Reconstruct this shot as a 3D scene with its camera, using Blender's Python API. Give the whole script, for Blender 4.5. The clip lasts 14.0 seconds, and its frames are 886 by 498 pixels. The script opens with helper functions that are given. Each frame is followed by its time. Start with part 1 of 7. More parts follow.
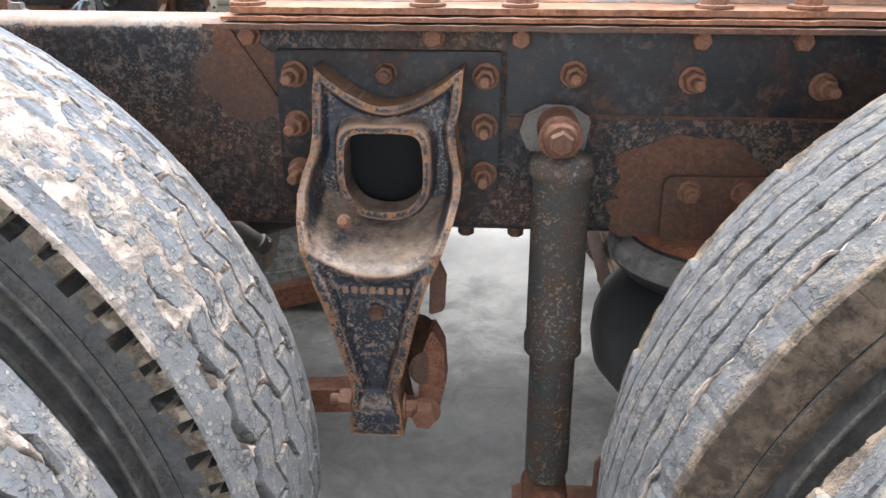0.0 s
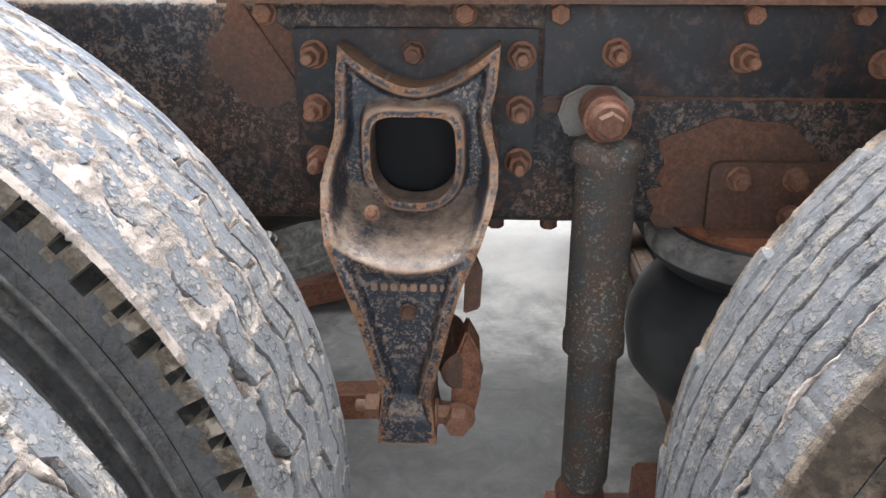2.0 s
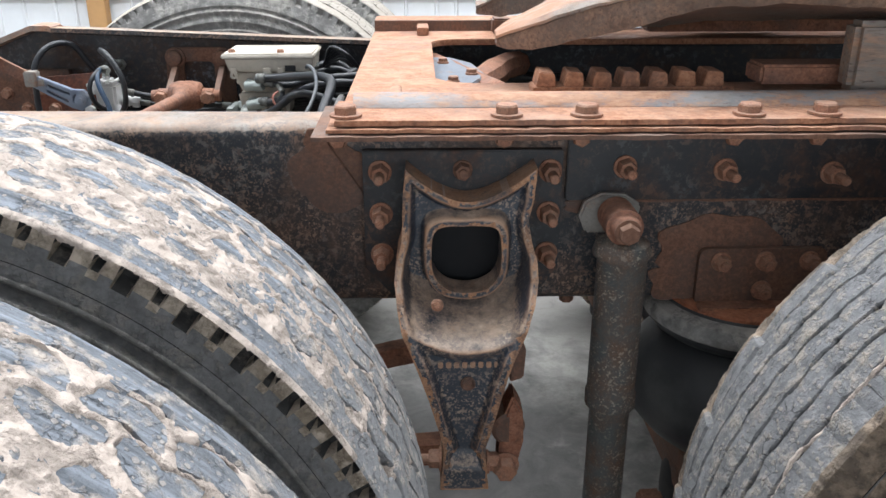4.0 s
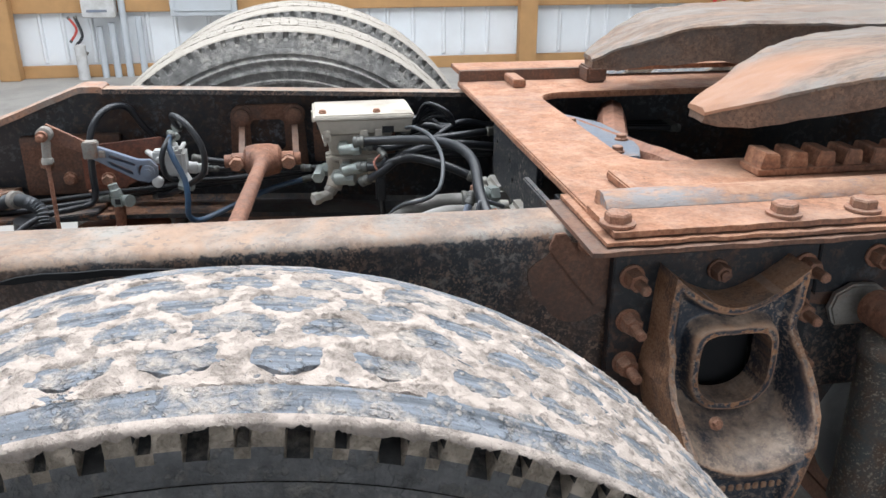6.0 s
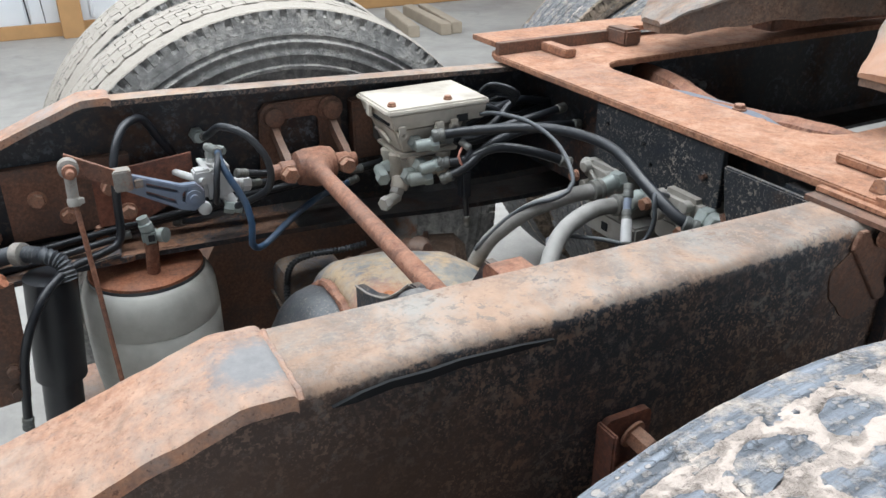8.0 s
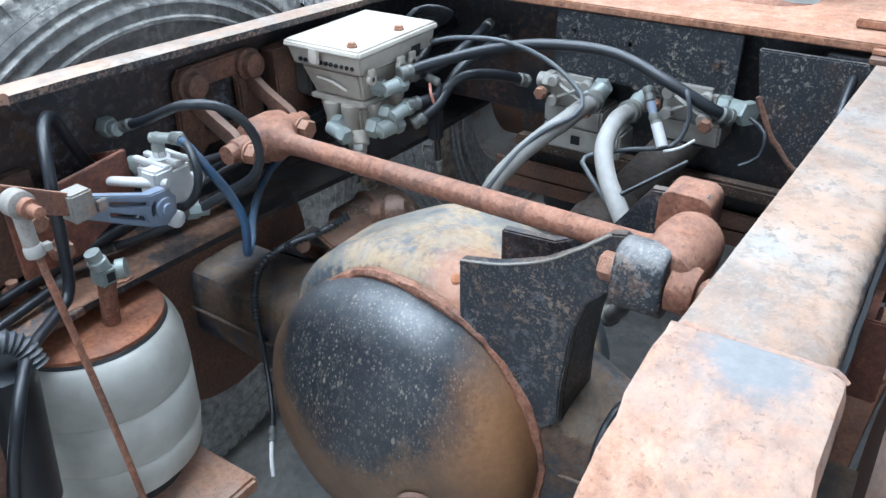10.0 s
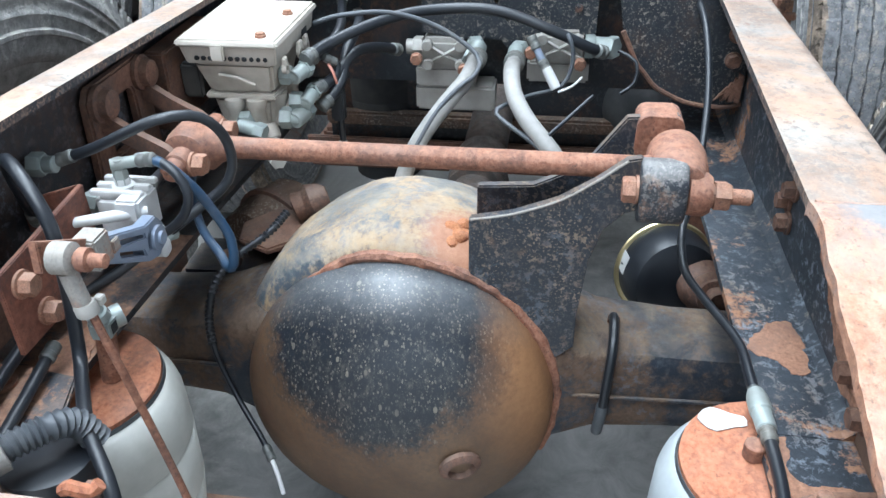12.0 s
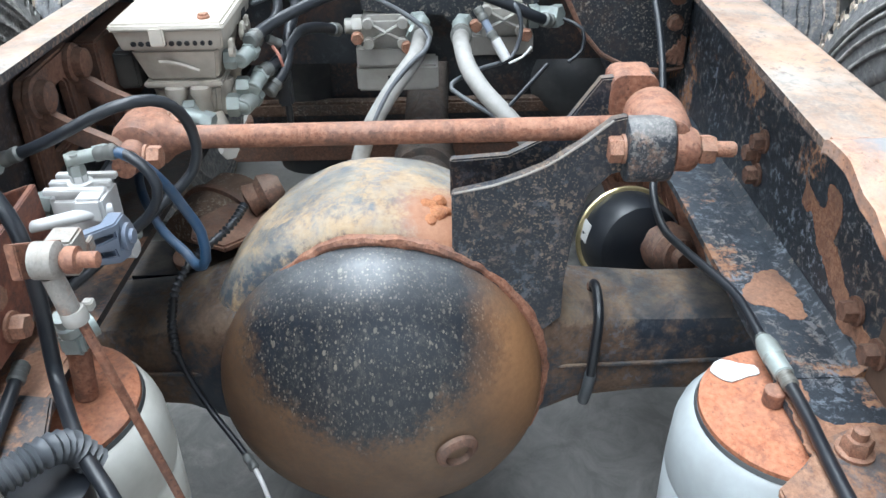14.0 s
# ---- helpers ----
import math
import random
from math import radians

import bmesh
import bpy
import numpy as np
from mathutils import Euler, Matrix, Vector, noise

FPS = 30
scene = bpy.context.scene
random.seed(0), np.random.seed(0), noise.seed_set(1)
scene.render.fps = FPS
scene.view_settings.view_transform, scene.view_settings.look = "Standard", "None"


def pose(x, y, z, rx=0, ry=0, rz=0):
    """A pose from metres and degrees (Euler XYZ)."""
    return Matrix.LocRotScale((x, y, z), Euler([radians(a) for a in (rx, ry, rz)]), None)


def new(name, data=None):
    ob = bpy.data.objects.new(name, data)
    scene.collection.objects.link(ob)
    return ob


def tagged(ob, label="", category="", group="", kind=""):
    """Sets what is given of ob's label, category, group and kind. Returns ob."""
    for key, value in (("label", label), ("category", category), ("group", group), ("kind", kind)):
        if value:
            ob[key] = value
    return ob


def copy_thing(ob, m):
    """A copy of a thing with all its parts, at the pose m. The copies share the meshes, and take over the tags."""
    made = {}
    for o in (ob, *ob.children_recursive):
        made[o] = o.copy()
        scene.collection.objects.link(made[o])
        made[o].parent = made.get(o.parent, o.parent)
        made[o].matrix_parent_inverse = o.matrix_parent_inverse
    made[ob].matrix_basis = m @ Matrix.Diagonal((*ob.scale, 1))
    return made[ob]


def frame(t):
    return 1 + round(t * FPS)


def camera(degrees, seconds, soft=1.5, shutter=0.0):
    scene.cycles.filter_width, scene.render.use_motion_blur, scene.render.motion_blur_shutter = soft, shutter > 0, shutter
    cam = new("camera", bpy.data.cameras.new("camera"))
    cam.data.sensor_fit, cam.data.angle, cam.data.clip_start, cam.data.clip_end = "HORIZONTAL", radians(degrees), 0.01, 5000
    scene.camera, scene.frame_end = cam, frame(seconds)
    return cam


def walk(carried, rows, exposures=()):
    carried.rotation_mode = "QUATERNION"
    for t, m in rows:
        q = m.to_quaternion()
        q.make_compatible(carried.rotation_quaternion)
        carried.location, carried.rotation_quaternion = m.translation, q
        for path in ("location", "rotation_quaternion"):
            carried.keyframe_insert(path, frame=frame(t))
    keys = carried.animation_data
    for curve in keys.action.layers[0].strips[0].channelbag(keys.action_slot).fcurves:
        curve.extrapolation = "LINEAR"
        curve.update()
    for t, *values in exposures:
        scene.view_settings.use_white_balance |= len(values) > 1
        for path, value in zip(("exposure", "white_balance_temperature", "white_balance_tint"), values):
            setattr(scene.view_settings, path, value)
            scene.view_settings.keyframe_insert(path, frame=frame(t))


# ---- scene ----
cam = camera(57.7, 14.0)
METRES, EYE, TILT, LEAN, TURN = 2.553, 1.0, -22.0, 0.0, 4.5
ROWS = [
    (0.0, 0.0, 0.0, 0.0, -0.0, 0.0, -0.0),
    (0.5, -0.0111, 0.0134, -0.0031, -1.08, -0.06, 0.5),
    (1.0, -0.017, 0.0201, -0.0035, -1.11, -0.04, 0.52),
    (1.5, -0.021, 0.025, -0.0042, -1.15, 0.1, 0.54),
    (2.0, -0.0213, 0.0273, -0.0033, -1.18, 0.09, 0.57),
    (4.5, -0.1067, -0.0548, 0.0549, -7.64, -0.18, 3.04),
    (5.0, -0.1436, -0.0403, 0.0713, -9.73, -0.35, 3.87),
    (5.5, -0.1925, -0.005, 0.0889, -11.36, -0.51, 4.48),
    (6.0, -0.2353, 0.0249, 0.1052, -13.07, -0.68, 5.21),
    (6.5, -0.2876, 0.0439, 0.1225, -16.57, -1.0, 6.55),
    (7.0, -0.3485, 0.0669, 0.1441, -22.81, -2.01, 8.93),
    (7.5, -0.3883, 0.1036, 0.1558, -25.53, -3.82, 9.93),
    (8.0, -0.4193, 0.1561, 0.1748, -30.1, -7.27, 11.66),
    (10.5, -0.5433, 0.3862, 0.2438, -66.36, -22.44, 20.94),
    (11.0, -0.5575, 0.4212, 0.2593, -72.92, -25.14, 21.73),
    (11.5, -0.5726, 0.4542, 0.2747, -79.98, -28.16, 22.4),
    (12.0, -0.5758, 0.4688, 0.2811, -86.42, -31.18, 22.69),
    (12.5, -0.563, 0.4792, 0.2799, -88.72, -32.43, 22.75),
    (13.0, -0.5552, 0.4912, 0.2813, -91.22, -33.35, 22.84),
    (13.5, -0.5588, 0.5044, 0.2831, -93.64, -34.24, 22.88),
    (14.0, -0.5668, 0.5104, 0.2823, -95.91, -35.15, 22.78),
]
walk(cam, [(t, pose(0.035, -1.394, EYE, TILT, LEAN, TURN) @ pose(METRES * x, METRES * y, METRES * z, 90 + pitch, roll, yaw)) for t, x, y, z, yaw, pitch, roll in ROWS],
     [(0.0, 0.88, 6500, 13), (2.2, 0.83, 6500, 13), (4.3, 0.30, 6450, 11), (5.0, 0.18, 6400, 11), (7.0, 0.05, 6400, 11), (8.2, 0.0, 6300, 9), (10.3, 0.58, 5500, 6), (11.4, 0.72, 5650, 6), (12.2, 0.65, 5800, 6), (13.0, 0.64, 5950, 7), (14.0, 0.65, 6000, 7)])

# ---------------------------------------------------------------- light
world = bpy.data.worlds.new("sky")
scene.world = world
world.use_nodes = True
wn = world.node_tree.nodes
sky = wn.new("ShaderNodeTexSky")
sky.sky_type, sky.sun_disc = "NISHITA", False
sky.sun_elevation, sky.sun_rotation = radians(50), radians(200)
world.node_tree.links.new(sky.outputs[0], wn["Background"].inputs[0])
wn["Background"].inputs[1].default_value = 0.05


def area(name, m, sx, sy, watts, col=(0.93, 0.97, 1.0)):
    """A soft lamp added for daylight, in an opening that is not seen."""
    lamp = bpy.data.lights.new(name, "AREA")
    lamp.shape, lamp.size, lamp.size_y, lamp.energy, lamp.color = "RECTANGLE", sx, sy, watts, col
    ob = new(name, lamp)
    ob.matrix_world = m
    return ob


# four lamps added at assumed skylights and doorways that are not seen
area("added_skylight_fill", pose(-0.6, 0.6, 4.45), 7.0, 2.2, 425)
area("added_skylight_fill", pose(-0.6, 4.0, 4.45), 7.0, 1.6, 165)
area("added_doorway_fill", pose(-6.9, 0.0, 1.5, 0, -90, 0), 2.4, 7.0, 70)
area("added_doorway_fill", pose(0.0, -5.9, 1.25, 90, 0, 0), 9.0, 2.2, 135)

# ---------------------------------------------------------------- tools
def thing(name, label, category, group="", kind="", at=(0, 0, 0)):
    ob = new(name)
    ob.location = at
    ob.empty_display_size = 0.05
    return tagged(ob, label, category, group, kind)


def finish(bm, sharp=0.6):
    bmesh.ops.recalc_face_normals(bm, faces=bm.faces[:])
    for f in bm.faces:
        f.smooth = True
    for e in bm.edges:
        if len(e.link_faces) != 2 or e.calc_face_angle(0) > sharp:
            e.smooth = False


def part(name, bm, mat, parent=None, label="", sharp=0.6):
    """Links a bmesh as one mesh object under its thing; the mesh is given in world metres."""
    finish(bm, sharp)
    me = bpy.data.meshes.new(name)
    bm.to_mesh(me)
    bm.free()
    me.materials.append(mat)
    ob = new(name, me)
    if parent is not None:
        ob.parent = parent
        p, base = parent, Vector()
        while p is not None:
            base += p.location
            p = p.parent
        me.transform(Matrix.Translation(-base))
    if label:
        ob["label"] = label
    return ob


def lone(name, bm, mat, label, category, group="", kind="", sharp=0.6):
    return tagged(part(name, bm, mat, None, "", sharp), label, category, group, kind)


def soften(bm, offset, segments=2, angle=0.5):
    es = [e for e in bm.edges if len(e.link_faces) == 2 and e.calc_face_angle(0) > angle]
    bmesh.ops.bevel(bm, geom=es, offset=offset, segments=segments, affect="EDGES", clamp_overlap=True)
    return bm


def box(x0, x1, y0, y1, z0, z1, bevel=0.0, bm=None, m=None):
    """A block between two corners, with its edges rounded."""
    own = bmesh.new()
    bmesh.ops.create_cube(own, size=1.0)
    for v in own.verts:
        v.co = Vector(((x0 + x1) / 2 + v.co.x * (x1 - x0), (y0 + y1) / 2 + v.co.y * (y1 - y0), (z0 + z1) / 2 + v.co.z * (z1 - z0)))
    if bevel:
        soften(own, bevel)
    if m is not None:
        own.transform(m)
    return join(bm, own)


def join(bm, own):
    """Adds own to bm (or is bm itself)."""
    if bm is None:
        return own
    me = bpy.data.meshes.new("tmp")
    own.to_mesh(me)
    own.free()
    bm.from_mesh(me)
    bpy.data.meshes.remove(me)
    return bm


def basis(d):
    d = Vector(d).normalized()
    a = d.orthogonal().normalized() if abs(d.z) > 0.99 else Vector((0, 0, 1)).cross(d).normalized()
    return a, d.cross(a), d


def rings(bm, loops, closed=True, cap=True):
    """Skins rows of points."""
    vs = [[bm.verts.new(p) for p in loop] for loop in loops]
    n = len(loops[0])
    for a, b in zip(vs, vs[1:]):
        for i in range(n if closed else n - 1):
            j = (i + 1) % n
            bm.faces.new((a[i], a[j], b[j], b[i]))
    if cap and closed:
        bm.faces.new(vs[0][::-1])
        bm.faces.new(vs[-1])
    return vs


def lathe(profile, origin, axis, seg=32, bm=None, cap=True):
    """Turns a profile of (along, radius) round an axis."""
    own = bmesh.new()
    a, b, d = basis(axis)
    o = Vector(origin)
    loops = []
    for s, r in profile:
        loops.append([o + d * s + (a * math.cos(2 * math.pi * k / seg) + b * math.sin(2 * math.pi * k / seg)) * max(r, 1e-4) for k in range(seg)])
    rings(own, loops, True, cap)
    return join(bm, own)


def rod(p0, p1, r, seg=16, bm=None, bevel=0.0):
    L = (Vector(p1) - Vector(p0)).length
    c = min(bevel or r * 0.12, L * 0.3)
    return lathe([(0, r - c), (c, r), (L - c, r), (L, r - c)], p0, Vector(p1) - Vector(p0), seg, bm)


def smooth_path(pts, step=0.012):
    P = [Vector(p) for p in pts]
    P = [P[0] * 2 - P[1]] + P + [P[-1] * 2 - P[-2]]
    out = []
    for i in range(1, len(P) - 2):
        p0, p1, p2, p3 = P[i - 1:i + 3]
        n = max(2, int((p2 - p1).length / step))
        for k in range(n):
            t = k / n
            out.append(0.5 * (2 * p1 + (p2 - p0) * t + (2 * p0 - 5 * p1 + 4 * p2 - p3) * t * t + (3 * p1 - p0 - 3 * p2 + p3) * t ** 3))
    out.append(P[-2])
    return out


def tube(pts, r, seg=10, bm=None, step=0.012, ribs=0.0, smooth=True):
    """A round bar, hose or cable along a path; ribs: the depth of a corrugated sleeve's rings."""
    own = bmesh.new()
    path = smooth_path(pts, step) if smooth else [Vector(p) for p in pts]
    loops, a = [], None
    for i, p in enumerate(path):
        d = (path[min(i + 1, len(path) - 1)] - path[max(i - 1, 0)]).normalized()
        a = (a - d * a.dot(d)).normalized() if a is not None else d.orthogonal().normalized()
        b = d.cross(a)
        q = r - (ribs if i % 2 else 0)
        loops.append([p + (a * math.cos(2 * math.pi * k / seg) + b * math.sin(2 * math.pi * k / seg)) * q for k in range(seg)])
    rings(own, loops)
    return join(bm, own)


def prism(outer, holes, axis, lo, hi, bevel=0.0, bm=None):
    """A plate cut from an outline with holes. axis: the letter of its thickness; points are the two other axes in order."""
    own = bmesh.new()

    def put(p, h):
        u, v = p
        return {"x": (h, u, v), "y": (u, h, v), "z": (u, v, h)}[axis]
    edges = []
    for loop in [outer] + list(holes):
        vs = [own.verts.new(put(p, lo)) for p in loop]
        edges += [own.edges.new((vs[i], vs[(i + 1) % len(vs)])) for i in range(len(vs))]
    bmesh.ops.triangle_fill(own, use_beauty=True, use_dissolve=False, edges=edges)
    got = bmesh.ops.extrude_face_region(own, geom=own.faces[:])
    step = Vector(put((0, 0), hi - lo))
    bmesh.ops.translate(own, vec=step, verts=[g for g in got["geom"] if isinstance(g, bmesh.types.BMVert)])
    bmesh.ops.recalc_face_normals(own, faces=own.faces[:])
    if bevel:
        es = [e for e in own.edges if len(e.link_faces) == 2 and e.calc_face_angle(0) > 0.9]
        bmesh.ops.bevel(own, geom=es, offset=bevel, segments=2, affect="EDGES", clamp_overlap=True)
    return join(bm, own)


def rounded(x0, x1, y0, y1, r, n=6):
    """The outline of a rectangle with round corners."""
    out = []
    for cx, cy, a in ((x1 - r, y1 - r, 0), (x0 + r, y1 - r, 90), (x0 + r, y0 + r, 180), (x1 - r, y0 + r, 270)):
        out += [(cx + r * math.cos(radians(a + 90 * k / n)), cy + r * math.sin(radians(a + 90 * k / n))) for k in range(n + 1)]
    return out


def rough_up(bm, amount, scale=30.0):
    """Uneven, worn or cast surfaces."""
    for v in bm.verts:
        v.co += noise.noise_vector(v.co * scale) * amount
    return bm


def hexagon(p, d, af, h, bm=None, turn=0.0):
    """A hex head or nut: af across the flats."""
    own = bmesh.new()
    a, b, d = basis(d)
    R = af / math.sqrt(3)
    p = Vector(p)
    loops = []
    for s, k in ((0, 1), (h * 0.8, 1), (h, 0.88)):
        loops.append([p + d * s + (a * math.cos(turn + math.pi * i / 3) + b * math.sin(turn + math.pi * i / 3)) * R * k for i in range(6)])
    rings(own, loops)
    return join(bm, own)


def bolt_mesh(p, d, af=0.024, head=0.014, stud=0.0, washer=0.018):
    p, d = Vector(p), Vector(d).normalized()
    bm = lathe([(0, washer), (0.003, washer), (0.0035, washer * 0.9)], p, d, 20)
    return hexagon(p + d * 0.003, d, af, head, bm, random.random())


def bolt(parent, p, d, af=0.024, head=0.014, stud=0.0, washer=0.019, mat=None, name="bolt", label=""):
    """A hex nut with its washer and, where stud is given, the thread that stands out of it."""
    p, d = Vector(p), Vector(d).normalized()
    bm = lathe([(0, washer), (0.003, washer), (0.0035, washer * 0.9)], p, d, 20)
    hexagon(p + d * 0.003, d, af, head, bm, random.random())
    if stud:
        lathe([(0, af * 0.3), (stud * 0.9, af * 0.3), (stud, af * 0.22)], p + d * (head + 0.002), d, 12, bm)
    return part(name, bm, mat or RUST_BOLT, parent, label)


# ---------------------------------------------------------------- materials
def ramp(nt, fac, stops):
    n = nt.nodes.new("ShaderNodeValToRGB")
    el = n.color_ramp.elements
    while len(el) < len(stops):
        el.new(0.5)
    for e, (pos, col) in zip(el, stops):
        e.position, e.color = pos, (*col, 1) if len(col) == 3 else col
    nt.links.new(fac, n.inputs[0])
    return n.outputs[0]


def noise_tex(nt, vec, scale, detail=6.0, rough=0.6, distort=0.0):
    n = nt.nodes.new("ShaderNodeTexNoise")
    nt.links.new(vec, n.inputs["Vector"])
    n.inputs["Scale"].default_value, n.inputs["Detail"].default_value = scale, detail
    n.inputs["Roughness"].default_value, n.inputs["Distortion"].default_value = rough, distort
    return n.outputs["Fac"]


def mix(nt, fac, a, b, mode="MIX"):
    n = nt.nodes.new("ShaderNodeMix")
    n.data_type, n.blend_type = "RGBA", mode
    for sock, val in ((n.inputs[0], fac), (n.inputs[6], a), (n.inputs[7], b)):
        if isinstance(val, (int, float)):
            sock.default_value = val
        elif isinstance(val, tuple):
            sock.default_value = (*val, 1)
        else:
            nt.links.new(val, sock)
    return n.outputs[2]


def calc(nt, op, a, b=0.0, clamp=False):
    n = nt.nodes.new("ShaderNodeMath")
    n.operation, n.use_clamp = op, clamp
    for sock, val in ((n.inputs[0], a), (n.inputs[1], b)):
        if isinstance(val, (int, float)):
            sock.default_value = val
        else:
            nt.links.new(val, sock)
    return n.outputs[0]


def start(name):
    m = bpy.data.materials.new(name)
    m.use_nodes = True
    nt = m.node_tree
    bsdf = nt.nodes["Principled BSDF"]
    pos = nt.nodes.new("ShaderNodeTexCoord").outputs["Object"]
    return m, nt, bsdf, pos


def bump(nt, bsdf, height, strength, dist):
    b = nt.nodes.new("ShaderNodeBump")
    b.inputs["Strength"].default_value, b.inputs["Distance"].default_value = strength, dist
    nt.links.new(height, b.inputs["Height"])
    nt.links.new(b.outputs[0], bsdf.inputs["Normal"])


def upward(nt):
    """How far a surface faces up, 0 to 1."""
    g = nt.nodes.new("ShaderNodeNewGeometry")
    s = nt.nodes.new("ShaderNodeSeparateXYZ")
    nt.links.new(g.outputs["Normal"], s.inputs[0])
    return s.outputs["Z"]


def specks(nt, pos, amount):
    """Small pale splashes of dried dust, of uneven size."""
    a = ramp(nt, noise_tex(nt, pos, 150, 2.5, 0.55), [(0.60 - amount * 0.06, (0, 0, 0)), (0.66 - amount * 0.04, (1, 1, 1))])
    b = ramp(nt, noise_tex(nt, pos, 330, 2, 0.5), [(0.60 - amount * 0.04, (0, 0, 0)), (0.67, (1, 1, 1))])
    keep = ramp(nt, noise_tex(nt, pos, 17, 3), [(0.38, (0.15, 0.15, 0.15)), (0.62, (1, 1, 1))])
    return calc(nt, "MULTIPLY", calc(nt, "MULTIPLY", calc(nt, "MAXIMUM", a, b), keep), 0.55)


def flecks(nt, pos, scale, size, rare=2.5):
    """Separate round spots of uneven size."""
    n = nt.nodes.new("ShaderNodeTexVoronoi")
    warp = nt.nodes.new("ShaderNodeVectorMath")
    warp.operation = "MULTIPLY_ADD"
    nz = nt.nodes.new("ShaderNodeTexNoise")
    nz.inputs["Scale"].default_value = scale * 2.2
    nt.links.new(pos, nz.inputs["Vector"])
    nt.links.new(nz.outputs["Color"], warp.inputs[0])
    warp.inputs[1].default_value = (0.35 / scale,) * 3
    nt.links.new(pos, warp.inputs[2])
    nt.links.new(warp.outputs[0], n.inputs["Vector"])
    n.inputs["Scale"].default_value = scale
    s = nt.nodes.new("ShaderNodeSeparateColor")
    nt.links.new(n.outputs["Color"], s.inputs[0])
    r = calc(nt, "MULTIPLY", calc(nt, "POWER", s.outputs[0], rare), size)
    k = calc(nt, "DIVIDE", calc(nt, "SUBTRACT", r, n.outputs["Distance"]), 0.10)
    return calc(nt, "MULTIPLY", calc(nt, "MAXIMUM", calc(nt, "MINIMUM", k, 1.0), 0.0), calc(nt, "ADD", calc(nt, "MULTIPLY", s.outputs[1], 0.6), 0.4))


def worn_metal(name, paint, rust=(0.16, 0.06, 0.03), pale=(0.36, 0.19, 0.12), amount=0.5, dust=0.2, dust_col=(0.42, 0.36, 0.29),
               rough=0.6, scale=9.0, speck=0.0, metallic=0.0, bump_d=0.0008, spread=0.08, edge_wear=False, stretch=None, dust_alt=None, pits=0.0, dust_floor=0.0, mottle=0.0, fleck_a=(0.12, 0.068, 0.045), fleck_b=(0.10, 0.112, 0.13), blotch=None):
    """Paint that has given way to rust in patches, with settled dust on the upper sides."""
    m, nt, bsdf, pos = start(name)
    if stretch:
        mp = nt.nodes.new("ShaderNodeMapping")
        mp.inputs["Scale"].default_value = stretch
        nt.links.new(pos, mp.inputs["Vector"])
        pos = mp.outputs[0]
    big = noise_tex(nt, pos, scale, 8, 0.65, 0.3)
    fine = noise_tex(nt, pos, scale * 14, 6, 0.7)
    grit = noise_tex(nt, pos, 420, 3, 0.6)
    rustc = mix(nt, ramp(nt, fine, [(0.3, (0, 0, 0)), (0.7, (1, 1, 1))]), rust, pale)
    both = calc(nt, "ADD", calc(nt, "MULTIPLY", big, 0.75), calc(nt, "MULTIPLY", fine, 0.25))
    edge = 0.5 + (0.5 - amount) * 0.5
    mask = ramp(nt, both, [(max(edge - spread, 0.01), (0, 0, 0)), (min(edge + spread, 0.99), (1, 1, 1))])
    paintc = mix(nt, fine, tuple(c * 0.7 for c in paint), tuple(min(1, c * 1.35) for c in paint))
    col = mix(nt, mask, paintc, rustc)
    if speck:
        col = mix(nt, specks(nt, pos, speck), col, dust_col)
    if pits:
        hole = ramp(nt, noise_tex(nt, pos, 230, 4, 0.6), [(0.58, (0, 0, 0)), (0.70, (0.9, 0.9, 0.9))])
        stain = ramp(nt, noise_tex(nt, pos, scale * 3.1, 8, 0.75, 0.6), [(0.50, (0, 0, 0)), (0.68, (0.75, 0.75, 0.75))])
        col = mix(nt, calc(nt, "MULTIPLY", calc(nt, "MAXIMUM", hole, stain), pits), col, (0.055, 0.028, 0.022))
    if edge_wear:
        g = nt.nodes.new("ShaderNodeNewGeometry")
        worn = ramp(nt, g.outputs["Pointiness"], [(0.507, (0, 0, 0)), (0.545, (1, 1, 1))])
        worn = calc(nt, "MULTIPLY", worn, ramp(nt, big, [(0.3, (0.35, 0.35, 0.35)), (0.6, (1, 1, 1))]))
        col = mix(nt, worn, col, mix(nt, fine, (0.30, 0.145, 0.075), (0.58, 0.36, 0.23)))
    if dust:
        lift = calc(nt, "ADD", upward(nt), calc(nt, "MULTIPLY", calc(nt, "SUBTRACT", calc(nt, "ADD", calc(nt, "MULTIPLY", fine, 0.6), calc(nt, "MULTIPLY", big, 0.4)), 0.5), 1.5))
        up = ramp(nt, lift, [(0.40, (0, 0, 0)), (0.54, (1, 1, 1))])
        lay = ramp(nt, noise_tex(nt, pos, scale * 2.3, 7, 0.7), [(0.32, (dust_floor,) * 3), (0.72, (1, 1, 1))])
        settled = dust_col
        if dust_alt:
            settled = mix(nt, ramp(nt, noise_tex(nt, pos, scale * 2.6, 8, 0.75, 0.5), [(0.42, (0, 0, 0)), (0.64, (1, 1, 1))]), dust_col, dust_alt)
        col = mix(nt, calc(nt, "MULTIPLY", calc(nt, "MULTIPLY", up, lay), dust, True), col, settled)
    if mottle:
        chips = ramp(nt, noise_tex(nt, pos, 80, 7, 0.74, 0.3), [(0.52, (0, 0, 0)), (0.60, (1, 1, 1))])
        where = ramp(nt, noise_tex(nt, pos, 6.5, 5, 0.6, 0.4), [(0.34, (0.12, 0.12, 0.12)), (0.62, (1, 1, 1))])
        kind = ramp(nt, noise_tex(nt, pos, 9, 4, 0.6), [(0.44, (0, 0, 0)), (0.56, (1, 1, 1))])
